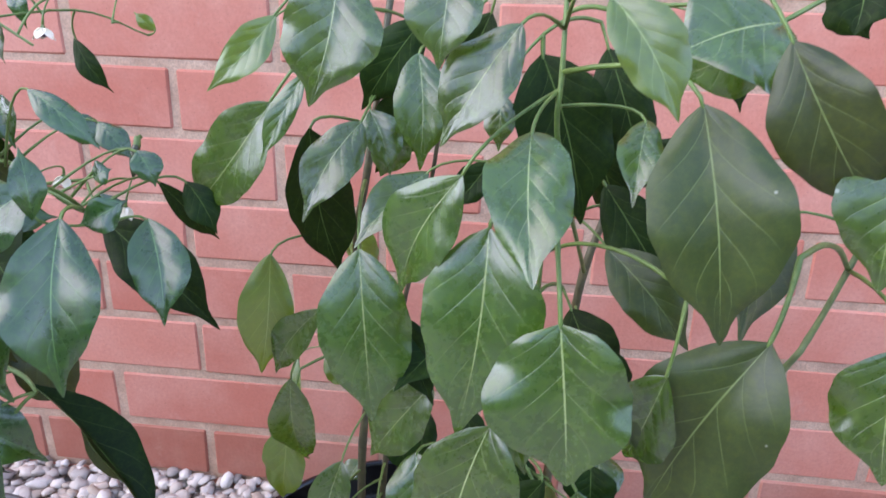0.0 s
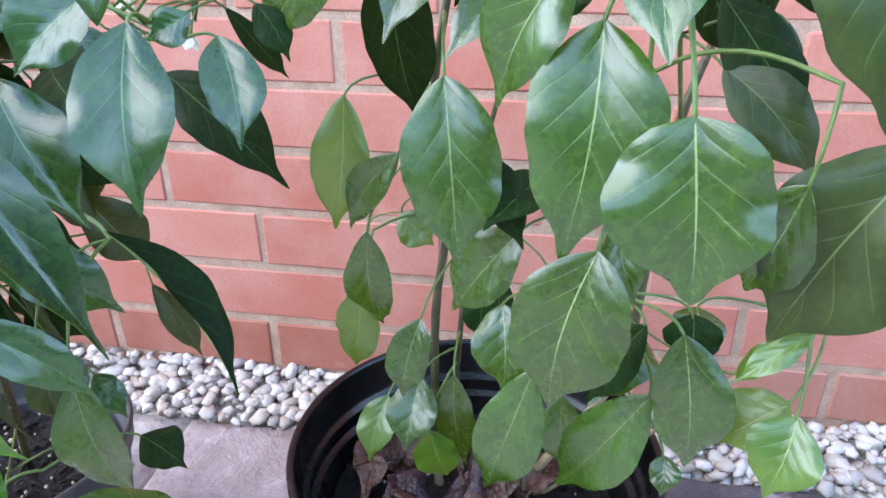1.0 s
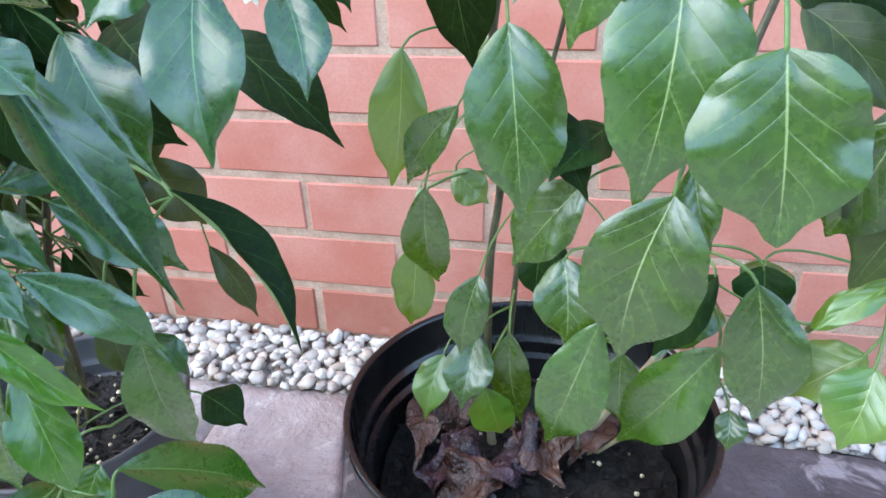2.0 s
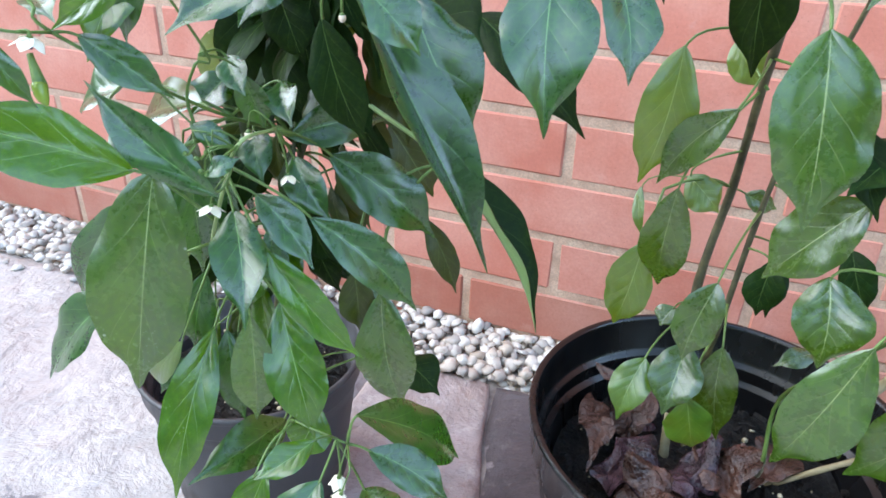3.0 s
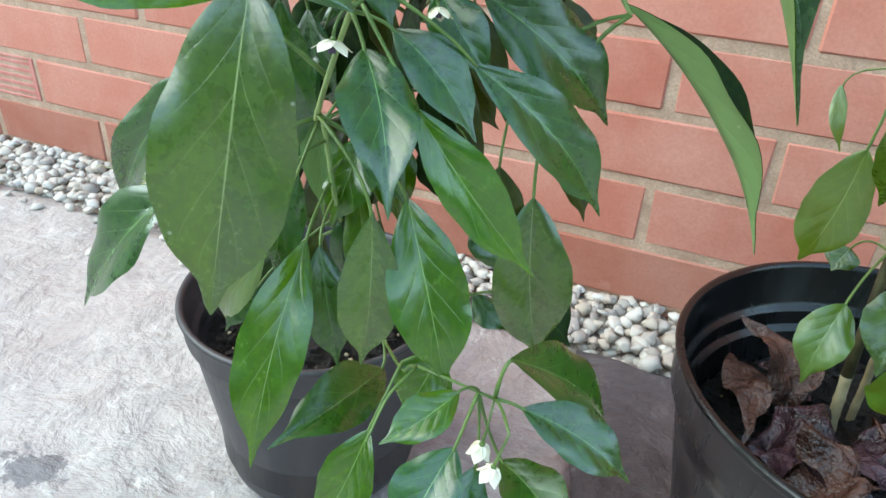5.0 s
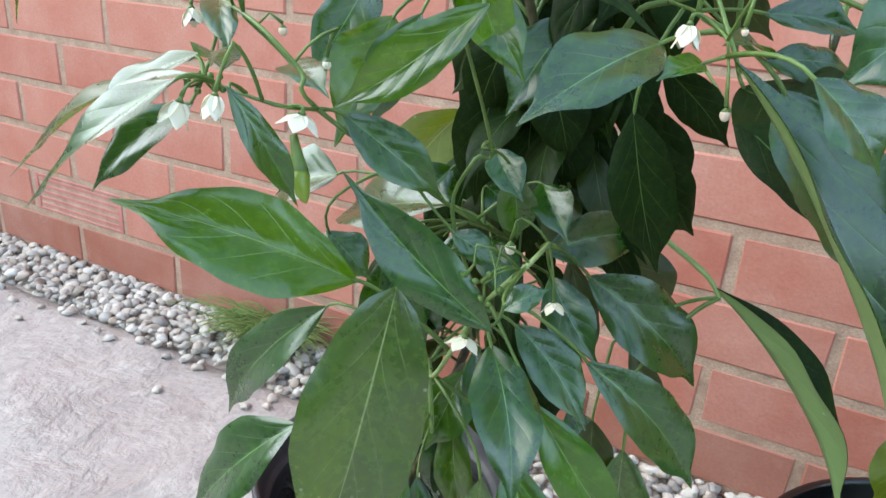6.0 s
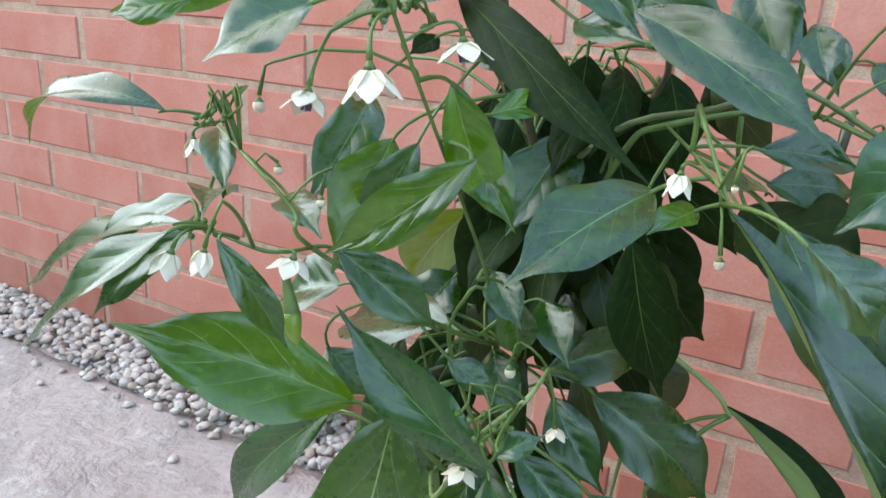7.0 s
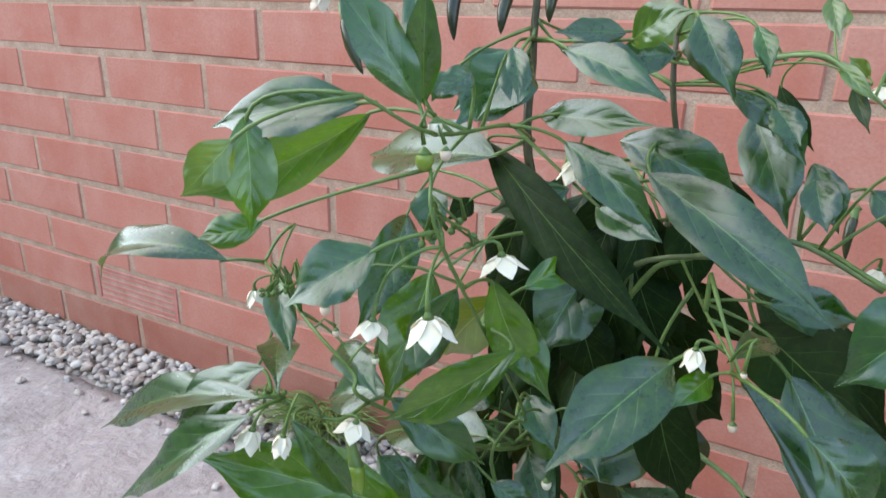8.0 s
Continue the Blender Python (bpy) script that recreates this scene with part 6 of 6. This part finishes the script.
leaf(plant_left, (0.765, -0.478, 0.261), (0.755, -0.495, 0.241), 0.0153, (0.377, -0.787, 0.489), (0.792, -0.446, 0.292), LEAF_DARK, 0.15, 0.09, 0.12, -0.05, 0.04)
leaf(plant_left, (0.839, -0.379, 0.272), (0.864, -0.387, 0.244), 0.0241, (0.320, -0.785, 0.531), (0.780, -0.388, 0.303), LEAF_DARK, 0.11, 0.18, 0.12, 0.35, 0.02)
leaf(plant_left, (0.848, -0.400, 0.234), (0.872, -0.402, 0.218), 0.0174, (0.415, -0.618, 0.668), (0.799, -0.427, 0.223), LEAF_DARK, 0.10, 0.15, 0.12, -0.23, 0.01)
leaf(plant_left, (0.772, -0.570, 0.545), (0.755, -0.581, 0.540), 0.0108, (0.404, -0.818, 0.409), (0.821, -0.555, 0.565), LEAF_BRIGHT, 0.13, 0.17, 0.12, 0.28, 0.05)
leaf(plant_left, (0.854, -0.418, 0.317), (0.869, -0.428, 0.290), 0.0205, (0.561, -0.627, 0.542), (0.798, -0.396, 0.355), LEAF_DARK, 0.17, 0.10, 0.12, 0.33, 0.04)
leaf(plant_left, (0.962, -0.471, 0.510), (0.954, -0.461, 0.538), 0.0137, (0.705, -0.576, 0.414), (0.975, -0.440, 0.500), LEAF_DARK, 0.13, 0.22, 0.12, -0.13, 0.01)
leaf(plant_left, (0.985, -0.428, 0.531), (0.995, -0.433, 0.516), 0.0139, (0.438, -0.742, 0.507), (0.954, -0.436, 0.508), LEAF_DARK, 0.14, 0.16, 0.12, 0.25, 0.02)
leaf(plant_left, (0.967, -0.435, 0.519), (0.975, -0.433, 0.523), 0.0119, (0.048, -0.901, 0.431), (0.948, -0.435, 0.510), LEAF_DARK, 0.18, 0.15, 0.12, -0.14, 0.04)
leaf(plant_left, (0.986, -0.446, 0.512), (0.968, -0.452, 0.502), 0.0153, (0.142, -0.953, 0.268), (0.975, -0.440, 0.500), LEAF_DARK, 0.09, 0.21, 0.12, 0.02, 0.01)
leaf(plant_left, (0.994, -0.403, 0.511), (1.011, -0.410, 0.487), 0.0166, (0.331, -0.818, 0.471), (0.966, -0.439, 0.504), LEAF_SHADE, 0.10, 0.11, 0.12, 0.19, 0.01)
leaf(plant_left, (0.955, -0.407, 0.539), (0.974, -0.412, 0.522), 0.0136, (0.413, -0.648, 0.640), (0.920, -0.425, 0.519), LEAF_DARK, 0.13, 0.08, 0.12, -0.31, 0.02)
leaf(plant_left, (0.932, -0.393, 0.539), (0.948, -0.397, 0.524), 0.0163, (0.338, -0.741, 0.581), (0.910, -0.421, 0.521), LEAF_DARK, 0.09, 0.12, 0.12, 0.09, 0.02)
leaf(plant_left, (0.976, -0.413, 0.527), (0.988, -0.418, 0.513), 0.0115, (0.276, -0.817, 0.506), (0.945, -0.435, 0.512), LEAF_DARK, 0.17, 0.23, 0.12, -0.26, 0.01)
leaf(plant_left, (0.957, -0.429, 0.499), (0.975, -0.423, 0.506), 0.0145, (0.196, -0.939, 0.283), (0.945, -0.435, 0.512), LEAF_DARK, 0.14, 0.21, 0.12, 0.04, 0.04)
leaf(plant_left, (0.874, -0.393, 0.236), (0.906, -0.397, 0.216), 0.0300, (0.416, -0.500, 0.760), (0.825, -0.426, 0.229), LEAF_SHADE, 0.13, 0.16, 0.12, 0.23, 0.04)
leaf(plant_left, (0.807, -0.444, 0.431), (0.826, -0.445, 0.417), 0.0179, (0.366, -0.774, 0.517), (0.815, -0.460, 0.418), LEAF_DARK, 0.14, 0.14, 0.12, 0.32, 0.04)
leaf(plant_right, (1.146, -0.412, 0.560), (1.146, -0.421, 0.537), 0.0146, (-0.045, -0.936, 0.349), (1.162, -0.401, 0.585), LEAF, 0.18, 0.11, 0.45, -0.08, 0.01)
leaf(plant_right, (1.254, -0.362, 0.579), (1.258, -0.372, 0.551), 0.0121, (-0.212, -0.933, 0.292), (1.214, -0.323, 0.600), LEAF_SHADE, 0.12, 0.14, 0.45, -0.17, 0.01)
leaf(plant_right, (1.289, -0.380, 0.607), (1.302, -0.386, 0.587), 0.0220, (-0.487, -0.871, -0.065), (1.243, -0.342, 0.613), LEAF_SHADE, 0.11, 0.09, 0.45, -0.29, 0.01)
leaf(plant_right, (1.154, -0.394, 0.364), (1.179, -0.402, 0.338), 0.0205, (0.269, -0.805, 0.529), (1.157, -0.407, 0.365), LEAF_SHADE, 0.19, 0.13, 0.45, -0.16, 0.00)
leaf(plant_right, (1.045, -0.258, 0.245), (1.037, -0.269, 0.232), 0.0213, (-0.137, -0.717, 0.683), (1.056, -0.302, 0.267), LEAF, 0.10, 0.18, 0.45, 0.18, 0.00)
leaf(plant_right, (1.035, -0.310, 0.372), (1.058, -0.313, 0.352), 0.0249, (0.339, -0.807, 0.484), (1.064, -0.308, 0.393), LEAF_YOUNG_LIT, 0.17, 0.11, 0.45, -0.32, 0.04)
leaf(plant_right, (1.006, -0.286, 0.350), (1.014, -0.302, 0.318), 0.0082, (-0.130, -0.897, 0.423), (1.063, -0.292, 0.362), LEAF_YOUNG_LIT, 0.13, 0.17, 0.45, -0.08, 0.01)
leaf(plant_right, (1.045, -0.284, 0.451), (1.067, -0.290, 0.426), 0.0236, (-0.035, -0.980, 0.195), (1.066, -0.339, 0.438), LEAF_YOUNG_LIT, 0.10, 0.12, 0.45, -0.26, 0.01)
leaf(plant_right, (1.102, -0.290, 0.318), (1.101, -0.311, 0.283), 0.0215, (-0.096, -0.854, 0.512), (1.079, -0.314, 0.341), LEAF_SHADE, 0.10, 0.23, 0.45, 0.31, 0.01)
leaf(plant_right, (1.072, -0.281, 0.355), (1.094, -0.276, 0.346), 0.0153, (0.296, -0.895, 0.333), (1.063, -0.292, 0.362), LEAF, 0.11, 0.24, 0.45, 0.32, 0.02)
leaf(plant_right, (1.139, -0.298, 0.257), (1.114, -0.313, 0.249), 0.0150, (0.082, -0.567, 0.820), (1.178, -0.307, 0.250), LEAF, 0.12, 0.19, 0.45, -0.11, 0.00)
leaf(plant_right, (1.132, -0.331, 0.351), (1.147, -0.345, 0.318), 0.0205, (-0.140, -0.941, 0.309), (1.084, -0.314, 0.377), LEAF_SHADE, 0.15, 0.21, 0.45, 0.03, 0.02)
leaf(plant_left, (0.812, -0.469, 0.591), (0.803, -0.510, 0.568), 0.0247, (0.346, -0.499, 0.794), (0.812, -0.464, 0.606), LEAF_DARK, 0.04, 0.12, 0.12, 0.07, 0.01)
leaf(plant_left, (0.843, -0.419, 0.510), (0.868, -0.426, 0.459), 0.0290, (0.410, -0.857, 0.314), (0.862, -0.426, 0.524), LEAF_SHADE, 0.11, 0.12, 0.12, 0.33, 0.00)
leaf(plant_left, (0.826, -0.439, 0.484), (0.844, -0.445, 0.446), 0.0240, (0.270, -0.928, 0.257), (0.821, -0.443, 0.498), LEAF_SHADE, 0.16, 0.24, 0.12, 0.19, 0.03)
leaf(plant_left, (0.817, -0.457, 0.413), (0.836, -0.478, 0.392), 0.0186, (0.180, -0.598, 0.781), (0.815, -0.452, 0.415), LEAF_DARK, 0.15, 0.15, 0.12, -0.05, 0.00)
flower(plant_left, (0.771, -0.580, 0.479), (-0.180, -0.317, -1.000), 0.0076, (0.769, -0.564, 0.481), 0.25)
flower(plant_left, (0.786, -0.582, 0.483), (-0.090, -0.237, -1.000), 0.0062, (0.789, -0.578, 0.496), 0.12)
flower(plant_left, (0.794, -0.556, 0.476), (-0.235, -0.134, -1.000), 0.0076, (0.789, -0.557, 0.477), 0.80)
flower(plant_left, (0.725, -0.530, 0.499), (0.211, -0.136, -1.000), 0.0069, (0.729, -0.522, 0.503), 0.30)
flower(plant_left, (0.835, -0.579, 0.534), (0.119, -0.019, -1.000), 0.0090, (0.828, -0.560, 0.545), 0.45)
flower(plant_left, (0.838, -0.543, 0.540), (0.169, 0.015, -1.000), 0.0082, (0.828, -0.556, 0.538), 0.80)
flower(plant_left, (0.890, -0.510, 0.509), (-0.029, -0.077, -1.000), 0.0069, (0.898, -0.503, 0.506), 0.20)
flower(plant_left, (0.843, -0.499, 0.560), (-0.190, 0.002, -1.000), 0.0079, (0.846, -0.495, 0.573), 0.25)
flower(plant_left, (0.836, -0.518, 0.398), (-0.061, -0.160, -1.000), 0.0070, (0.839, -0.509, 0.409), 0.90)
flower(plant_left, (0.857, -0.486, 0.405), (0.195, -0.235, -1.000), 0.0060, (0.852, -0.486, 0.427), 0.60)
flower(plant_left, (0.898, -0.521, 0.255), (-0.155, -0.021, -1.000), 0.0076, (0.898, -0.511, 0.269), 0.35)
flower(plant_left, (0.816, -0.576, 0.527), (0.049, -0.316, -1.000), 0.0072, (0.819, -0.572, 0.540), 0.60)
flower(plant_left, (0.907, -0.534, 0.260), (-0.236, -0.209, -1.000), 0.0072, (0.910, -0.530, 0.273), 0.40)
flower(plant_left, (0.958, -0.398, 0.495), (-0.246, -0.017, -1.000), 0.0072, (0.961, -0.394, 0.508), 0.50)
flower(plant_left, (0.939, -0.415, 0.514), (-0.158, -0.240, -1.000), 0.0072, (0.932, -0.431, 0.516), 0.40)
flower(plant_left, (0.928, -0.397, 0.581), (-0.034, -0.099, -1.000), 0.0072, (0.931, -0.393, 0.594), 0.50)
flower(plant_left, (0.754, -0.516, 0.612), (-0.201, 0.042, -1.000), 0.0072, (0.757, -0.512, 0.625), 0.10, PETAL_SPENT)
bud(plant_left, (0.904, -0.511, 0.487), (0.100, -0.100, -1.000), 0.0032, (0.901, -0.505, 0.501), PETAL_SPENT, "withered_flower", "withered pinkish flower on its calyx")
bud(plant_left, (0.838, -0.488, 0.424), (0.100, -0.100, -1.000), 0.0045, (0.840, -0.485, 0.434))
bud(plant_left, (0.824, -0.552, 0.570), (0.100, -0.100, -1.000), 0.0035, (0.820, -0.553, 0.575), PETAL_SPENT, "withered_flower", "withered pinkish flower on its calyx")
bud(plant_left, (0.819, -0.555, 0.569), (0.100, -0.100, -1.000), 0.0056, (0.818, -0.556, 0.576), PEPPER, "young_fruit", "tiny round green fruit on its calyx")
bud(plant_left, (0.791, -0.566, 0.521), (0.100, -0.100, -1.000), 0.0035, (0.793, -0.563, 0.531), PETAL_SPENT, "withered_flower", "withered pinkish flower on its calyx")
bud(plant_left, (0.905, -0.519, 0.509), (0.100, -0.100, -1.000), 0.0020, (0.907, -0.516, 0.519), PETAL_SPENT, "withered_flower", "withered pinkish flower on its calyx")
bud(plant_left, (0.820, -0.551, 0.577), (0.100, -0.100, -1.000), 0.0045, (0.818, -0.556, 0.576))
bud(plant_left, (0.787, -0.535, 0.488), (0.100, -0.100, -1.000), 0.0030, (0.789, -0.532, 0.498))
bud(plant_left, (0.773, -0.539, 0.497), (0.100, -0.100, -1.000), 0.0030, (0.766, -0.543, 0.497), PETAL_SPENT, "withered_flower", "withered pinkish flower on its calyx")
bud(plant_left, (0.768, -0.565, 0.483), (-0.117, -0.300, 0.704), 0.0021, (0.765, -0.565, 0.482), STALK)
bud(plant_left, (0.755, -0.543, 0.511), (-0.981, -0.300, 0.376), 0.0019, (0.757, -0.540, 0.521), STALK)
bud(plant_left, (0.765, -0.568, 0.479), (0.653, -0.300, 0.198), 0.0021, (0.765, -0.565, 0.482), STALK)
bud(plant_left, (0.751, -0.547, 0.509), (0.768, -0.300, 0.042), 0.0019, (0.753, -0.544, 0.519), STALK)
bud(plant_left, (0.764, -0.567, 0.483), (0.283, -0.300, -0.168), 0.0021, (0.765, -0.565, 0.482), STALK)
bud(plant_left, (0.755, -0.544, 0.510), (0.148, -0.300, -0.098), 0.0019, (0.757, -0.541, 0.520), STALK)
bud(plant_left, (0.762, -0.569, 0.481), (0.715, -0.300, 0.447), 0.0021, (0.765, -0.565, 0.482), STALK)
bud(plant_left, (0.750, -0.548, 0.508), (0.323, -0.300, 0.434), 0.0019, (0.752, -0.545, 0.518), STALK)
bud(plant_left, (0.762, -0.569, 0.482), (0.800, -0.300, -0.041), 0.0021, (0.765, -0.565, 0.482), STALK)
bud(plant_left, (0.752, -0.546, 0.509), (-0.290, -0.300, 0.722), 0.0019, (0.754, -0.543, 0.519), STALK)
bud(plant_left, (0.771, -0.564, 0.480), (0.476, -0.300, 0.044), 0.0021, (0.769, -0.564, 0.481), STALK)
bud(plant_left, (0.748, -0.548, 0.510), (-0.376, -0.300, 0.033), 0.0019, (0.750, -0.545, 0.520), STALK)
bud(plant_left, (0.770, -0.564, 0.483), (0.646, -0.300, 0.925), 0.0021, (0.769, -0.564, 0.481), STALK)
bud(plant_left, (0.748, -0.548, 0.508), (-0.206, -0.300, 0.054), 0.0019, (0.750, -0.545, 0.518), STALK)
bud(plant_left, (0.840, -0.533, 0.428), (-0.002, -0.300, 0.261), 0.0023, (0.842, -0.530, 0.438), STALK)
bud(plant_left, (0.830, -0.547, 0.542), (-0.886, -0.300, -0.078), 0.0024, (0.825, -0.558, 0.553), STALK)
bud(plant_left, (0.844, -0.531, 0.426), (-0.499, -0.300, 0.116), 0.0023, (0.846, -0.528, 0.436), STALK)
bud(plant_left, (0.827, -0.547, 0.549), (-0.778, -0.300, -0.403), 0.0024, (0.823, -0.557, 0.560), STALK)
bud(plant_left, (0.847, -0.533, 0.421), (-0.509, -0.300, 0.640), 0.0023, (0.849, -0.530, 0.431), STALK)
bud(plant_left, (0.820, -0.552, 0.544), (0.219, -0.300, -0.484), 0.0024, (0.824, -0.557, 0.556), STALK)
bud(plant_left, (0.851, -0.529, 0.424), (0.079, -0.300, 0.517), 0.0023, (0.856, -0.518, 0.431), STALK)
bud(plant_left, (0.826, -0.548, 0.547), (-0.888, -0.300, 0.616), 0.0024, (0.823, -0.557, 0.558), STALK)
bud(plant_left, (0.853, -0.529, 0.422), (0.158, -0.300, 0.122), 0.0023, (0.856, -0.518, 0.431), STALK)
bud(plant_left, (0.831, -0.546, 0.544), (-0.556, -0.300, 0.671), 0.0024, (0.824, -0.558, 0.555), STALK)
bud(plant_left, (0.855, -0.527, 0.425), (0.991, -0.300, 0.380), 0.0023, (0.856, -0.518, 0.431), STALK)
bud(plant_left, (0.820, -0.553, 0.544), (-0.322, -0.300, 0.518), 0.0024, (0.824, -0.557, 0.556), STALK)
bud(plant_left, (0.847, -0.529, 0.428), (0.056, -0.300, 0.821), 0.0023, (0.849, -0.526, 0.438), STALK)
bud(plant_left, (0.824, -0.549, 0.546), (0.726, -0.300, 0.004), 0.0024, (0.823, -0.557, 0.558), STALK)
bud(plant_left, (0.848, -0.532, 0.420), (0.648, -0.300, 0.044), 0.0023, (0.850, -0.529, 0.430), STALK)
bud(plant_left, (0.818, -0.554, 0.543), (0.105, -0.300, -0.255), 0.0024, (0.824, -0.557, 0.556), STALK)
pepper(plant_left, (0.793, -0.556, 0.458), (0.797, -0.558, 0.449), 0.0030, (0.789, -0.554, 0.468))
pepper(plant_left, (0.755, -0.504, 0.602), (0.764, -0.507, 0.583), 0.0026, (0.754, -0.501, 0.612), PEPPER_DARK, "slim dark chilli pepper hanging from its stalk")
pepper(plant_left, (0.788, -0.481, 0.615), (0.790, -0.487, 0.595), 0.0026, (0.787, -0.477, 0.624), PEPPER_DARK, "slim dark chilli pepper hanging from its stalk")
pepper(plant_left, (0.800, -0.462, 0.613), (0.800, -0.469, 0.597), 0.0026, (0.799, -0.458, 0.623), PEPPER_DARK, "slim dark chilli pepper hanging from its stalk")
pepper(plant_left, (0.811, -0.443, 0.616), (0.811, -0.449, 0.601), 0.0026, (0.810, -0.439, 0.626), PEPPER_DARK, "slim dark chilli pepper hanging from its stalk")
pepper(plant_left, (0.930, -0.332, 0.512), (0.930, -0.340, 0.492), 0.0026, (0.932, -0.330, 0.515), PEPPER_DARK, "slim dark chilli pepper hanging from its stalk")

# added inner foliage round the stems; dark leaf tones stand in for its shade
rng = random.Random(8)
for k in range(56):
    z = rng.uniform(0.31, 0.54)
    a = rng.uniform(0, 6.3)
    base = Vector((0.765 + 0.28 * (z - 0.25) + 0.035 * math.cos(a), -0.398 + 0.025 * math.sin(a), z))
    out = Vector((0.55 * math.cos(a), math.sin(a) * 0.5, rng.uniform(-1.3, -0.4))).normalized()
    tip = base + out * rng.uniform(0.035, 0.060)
    leaf(plant_left, base, tip, rng.uniform(0.016, 0.024), (rng.uniform(-0.5, 0.5), -1, rng.uniform(-0.1, 0.25)), base - out * 0.012, LEAF_SHADE if k % 3 else LEAF_OLIVE, 0.12, 0.15, 0.2, 0.1, 0.02)
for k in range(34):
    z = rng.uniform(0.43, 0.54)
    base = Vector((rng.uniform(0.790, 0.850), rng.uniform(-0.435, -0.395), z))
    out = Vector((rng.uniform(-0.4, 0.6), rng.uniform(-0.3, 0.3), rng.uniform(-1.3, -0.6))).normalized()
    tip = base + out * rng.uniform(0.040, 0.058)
    leaf(plant_left, base, tip, rng.uniform(0.020, 0.028), (rng.uniform(-0.4, 0.5), -1, rng.uniform(-0.3, 0.1)), base - out * 0.012, LEAF_SHADE, 0.12, 0.15, 0.25, 0.1, 0.02)
for k in range(30):
    z = rng.uniform(0.25, 0.40)
    base = Vector((0.705 + 0.30 * (z - 0.15) + rng.uniform(-0.030, 0.055), rng.uniform(-0.450, -0.400), z))
    out = Vector((rng.uniform(-0.5, 0.6), rng.uniform(-0.3, 0.2), rng.uniform(-1.4, -0.6))).normalized()
    tip = base + out * rng.uniform(0.045, 0.070)
    leaf(plant_left, base, tip, rng.uniform(0.018, 0.027), (rng.uniform(-0.5, 0.5), -1, rng.uniform(0.0, 0.6)), base - out * 0.014, (LEAF_OLIVE, LEAF_DARK, LEAF_BRIGHT, LEAF_SHADE)[k % 4], 0.10, 0.30, 0.25, 0.1, 0.02)
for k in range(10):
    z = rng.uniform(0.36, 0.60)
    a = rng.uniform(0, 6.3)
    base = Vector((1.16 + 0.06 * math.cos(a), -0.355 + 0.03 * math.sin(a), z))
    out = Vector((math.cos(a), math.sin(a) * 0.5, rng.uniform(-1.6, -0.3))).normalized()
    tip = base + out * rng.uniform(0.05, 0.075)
    leaf(plant_right, base, tip, rng.uniform(0.026, 0.036), (rng.uniform(-0.5, 0.5), -1, rng.uniform(-0.1, 0.2)), base - out * 0.012, LEAF_SHADE, 0.12, 0.15, 0.4, 0.1, 0.02)

dead_leaf((1.036, -0.312, 0.148), (0.999, -0.280, 0.190), 0.040, (0.500, -0.600, 0.600), DEAD, 0.0040, "curled brown dead leaf lying on potting soil")
dead_leaf((1.047, -0.278, 0.148), (1.015, -0.290, 0.165), 0.037, (0.200, -0.500, 0.900), DEAD_DARK, 0.0040, "rotting dark purple-brown leaf on potting soil")
dead_leaf((1.010, -0.356, 0.148), (1.069, -0.365, 0.148), 0.056, (0.000, 0.000, 1.000), DEAD_DARK, 0.0060, "rotting dark purple-brown leaf on potting soil")
dead_leaf((1.024, -0.395, 0.150), (1.080, -0.347, 0.152), 0.037, (0.000, 0.000, 1.000), DEAD, 0.0050, "curled brown dead leaf lying on potting soil")
dead_leaf((1.066, -0.331, 0.156), (1.100, -0.342, 0.152), 0.053, (0.000, -0.300, 1.000), DEAD_DARK, 0.0060, "rotting dark purple-brown leaf on potting soil")
dead_leaf((1.090, -0.309, 0.158), (1.118, -0.349, 0.152), 0.050, (0.000, -0.400, 1.000), DEAD, 0.0060, "curled brown dead leaf lying on potting soil")
dead_leaf((1.047, -0.398, 0.150), (1.083, -0.393, 0.150), 0.035, (0.000, 0.000, 1.000), DEAD_DARK, 0.0050, "rotting dark purple-brown leaf on potting soil")
dead_leaf((0.999, -0.276, 0.150), (1.012, -0.363, 0.150), 0.027, (0.000, 0.000, 1.000), DEAD, 0.0040, "curled brown dead leaf lying on potting soil")
dead_leaf((1.153, -0.277, 0.150), (1.121, -0.334, 0.150), 0.033, (0.000, 0.000, 1.000), DEAD, 0.0040, "pale tan dead leaf lying on potting soil")
grass_tuft((0.323, -0.027, 0.000), 0.110, 300)

build_bricks(wall)
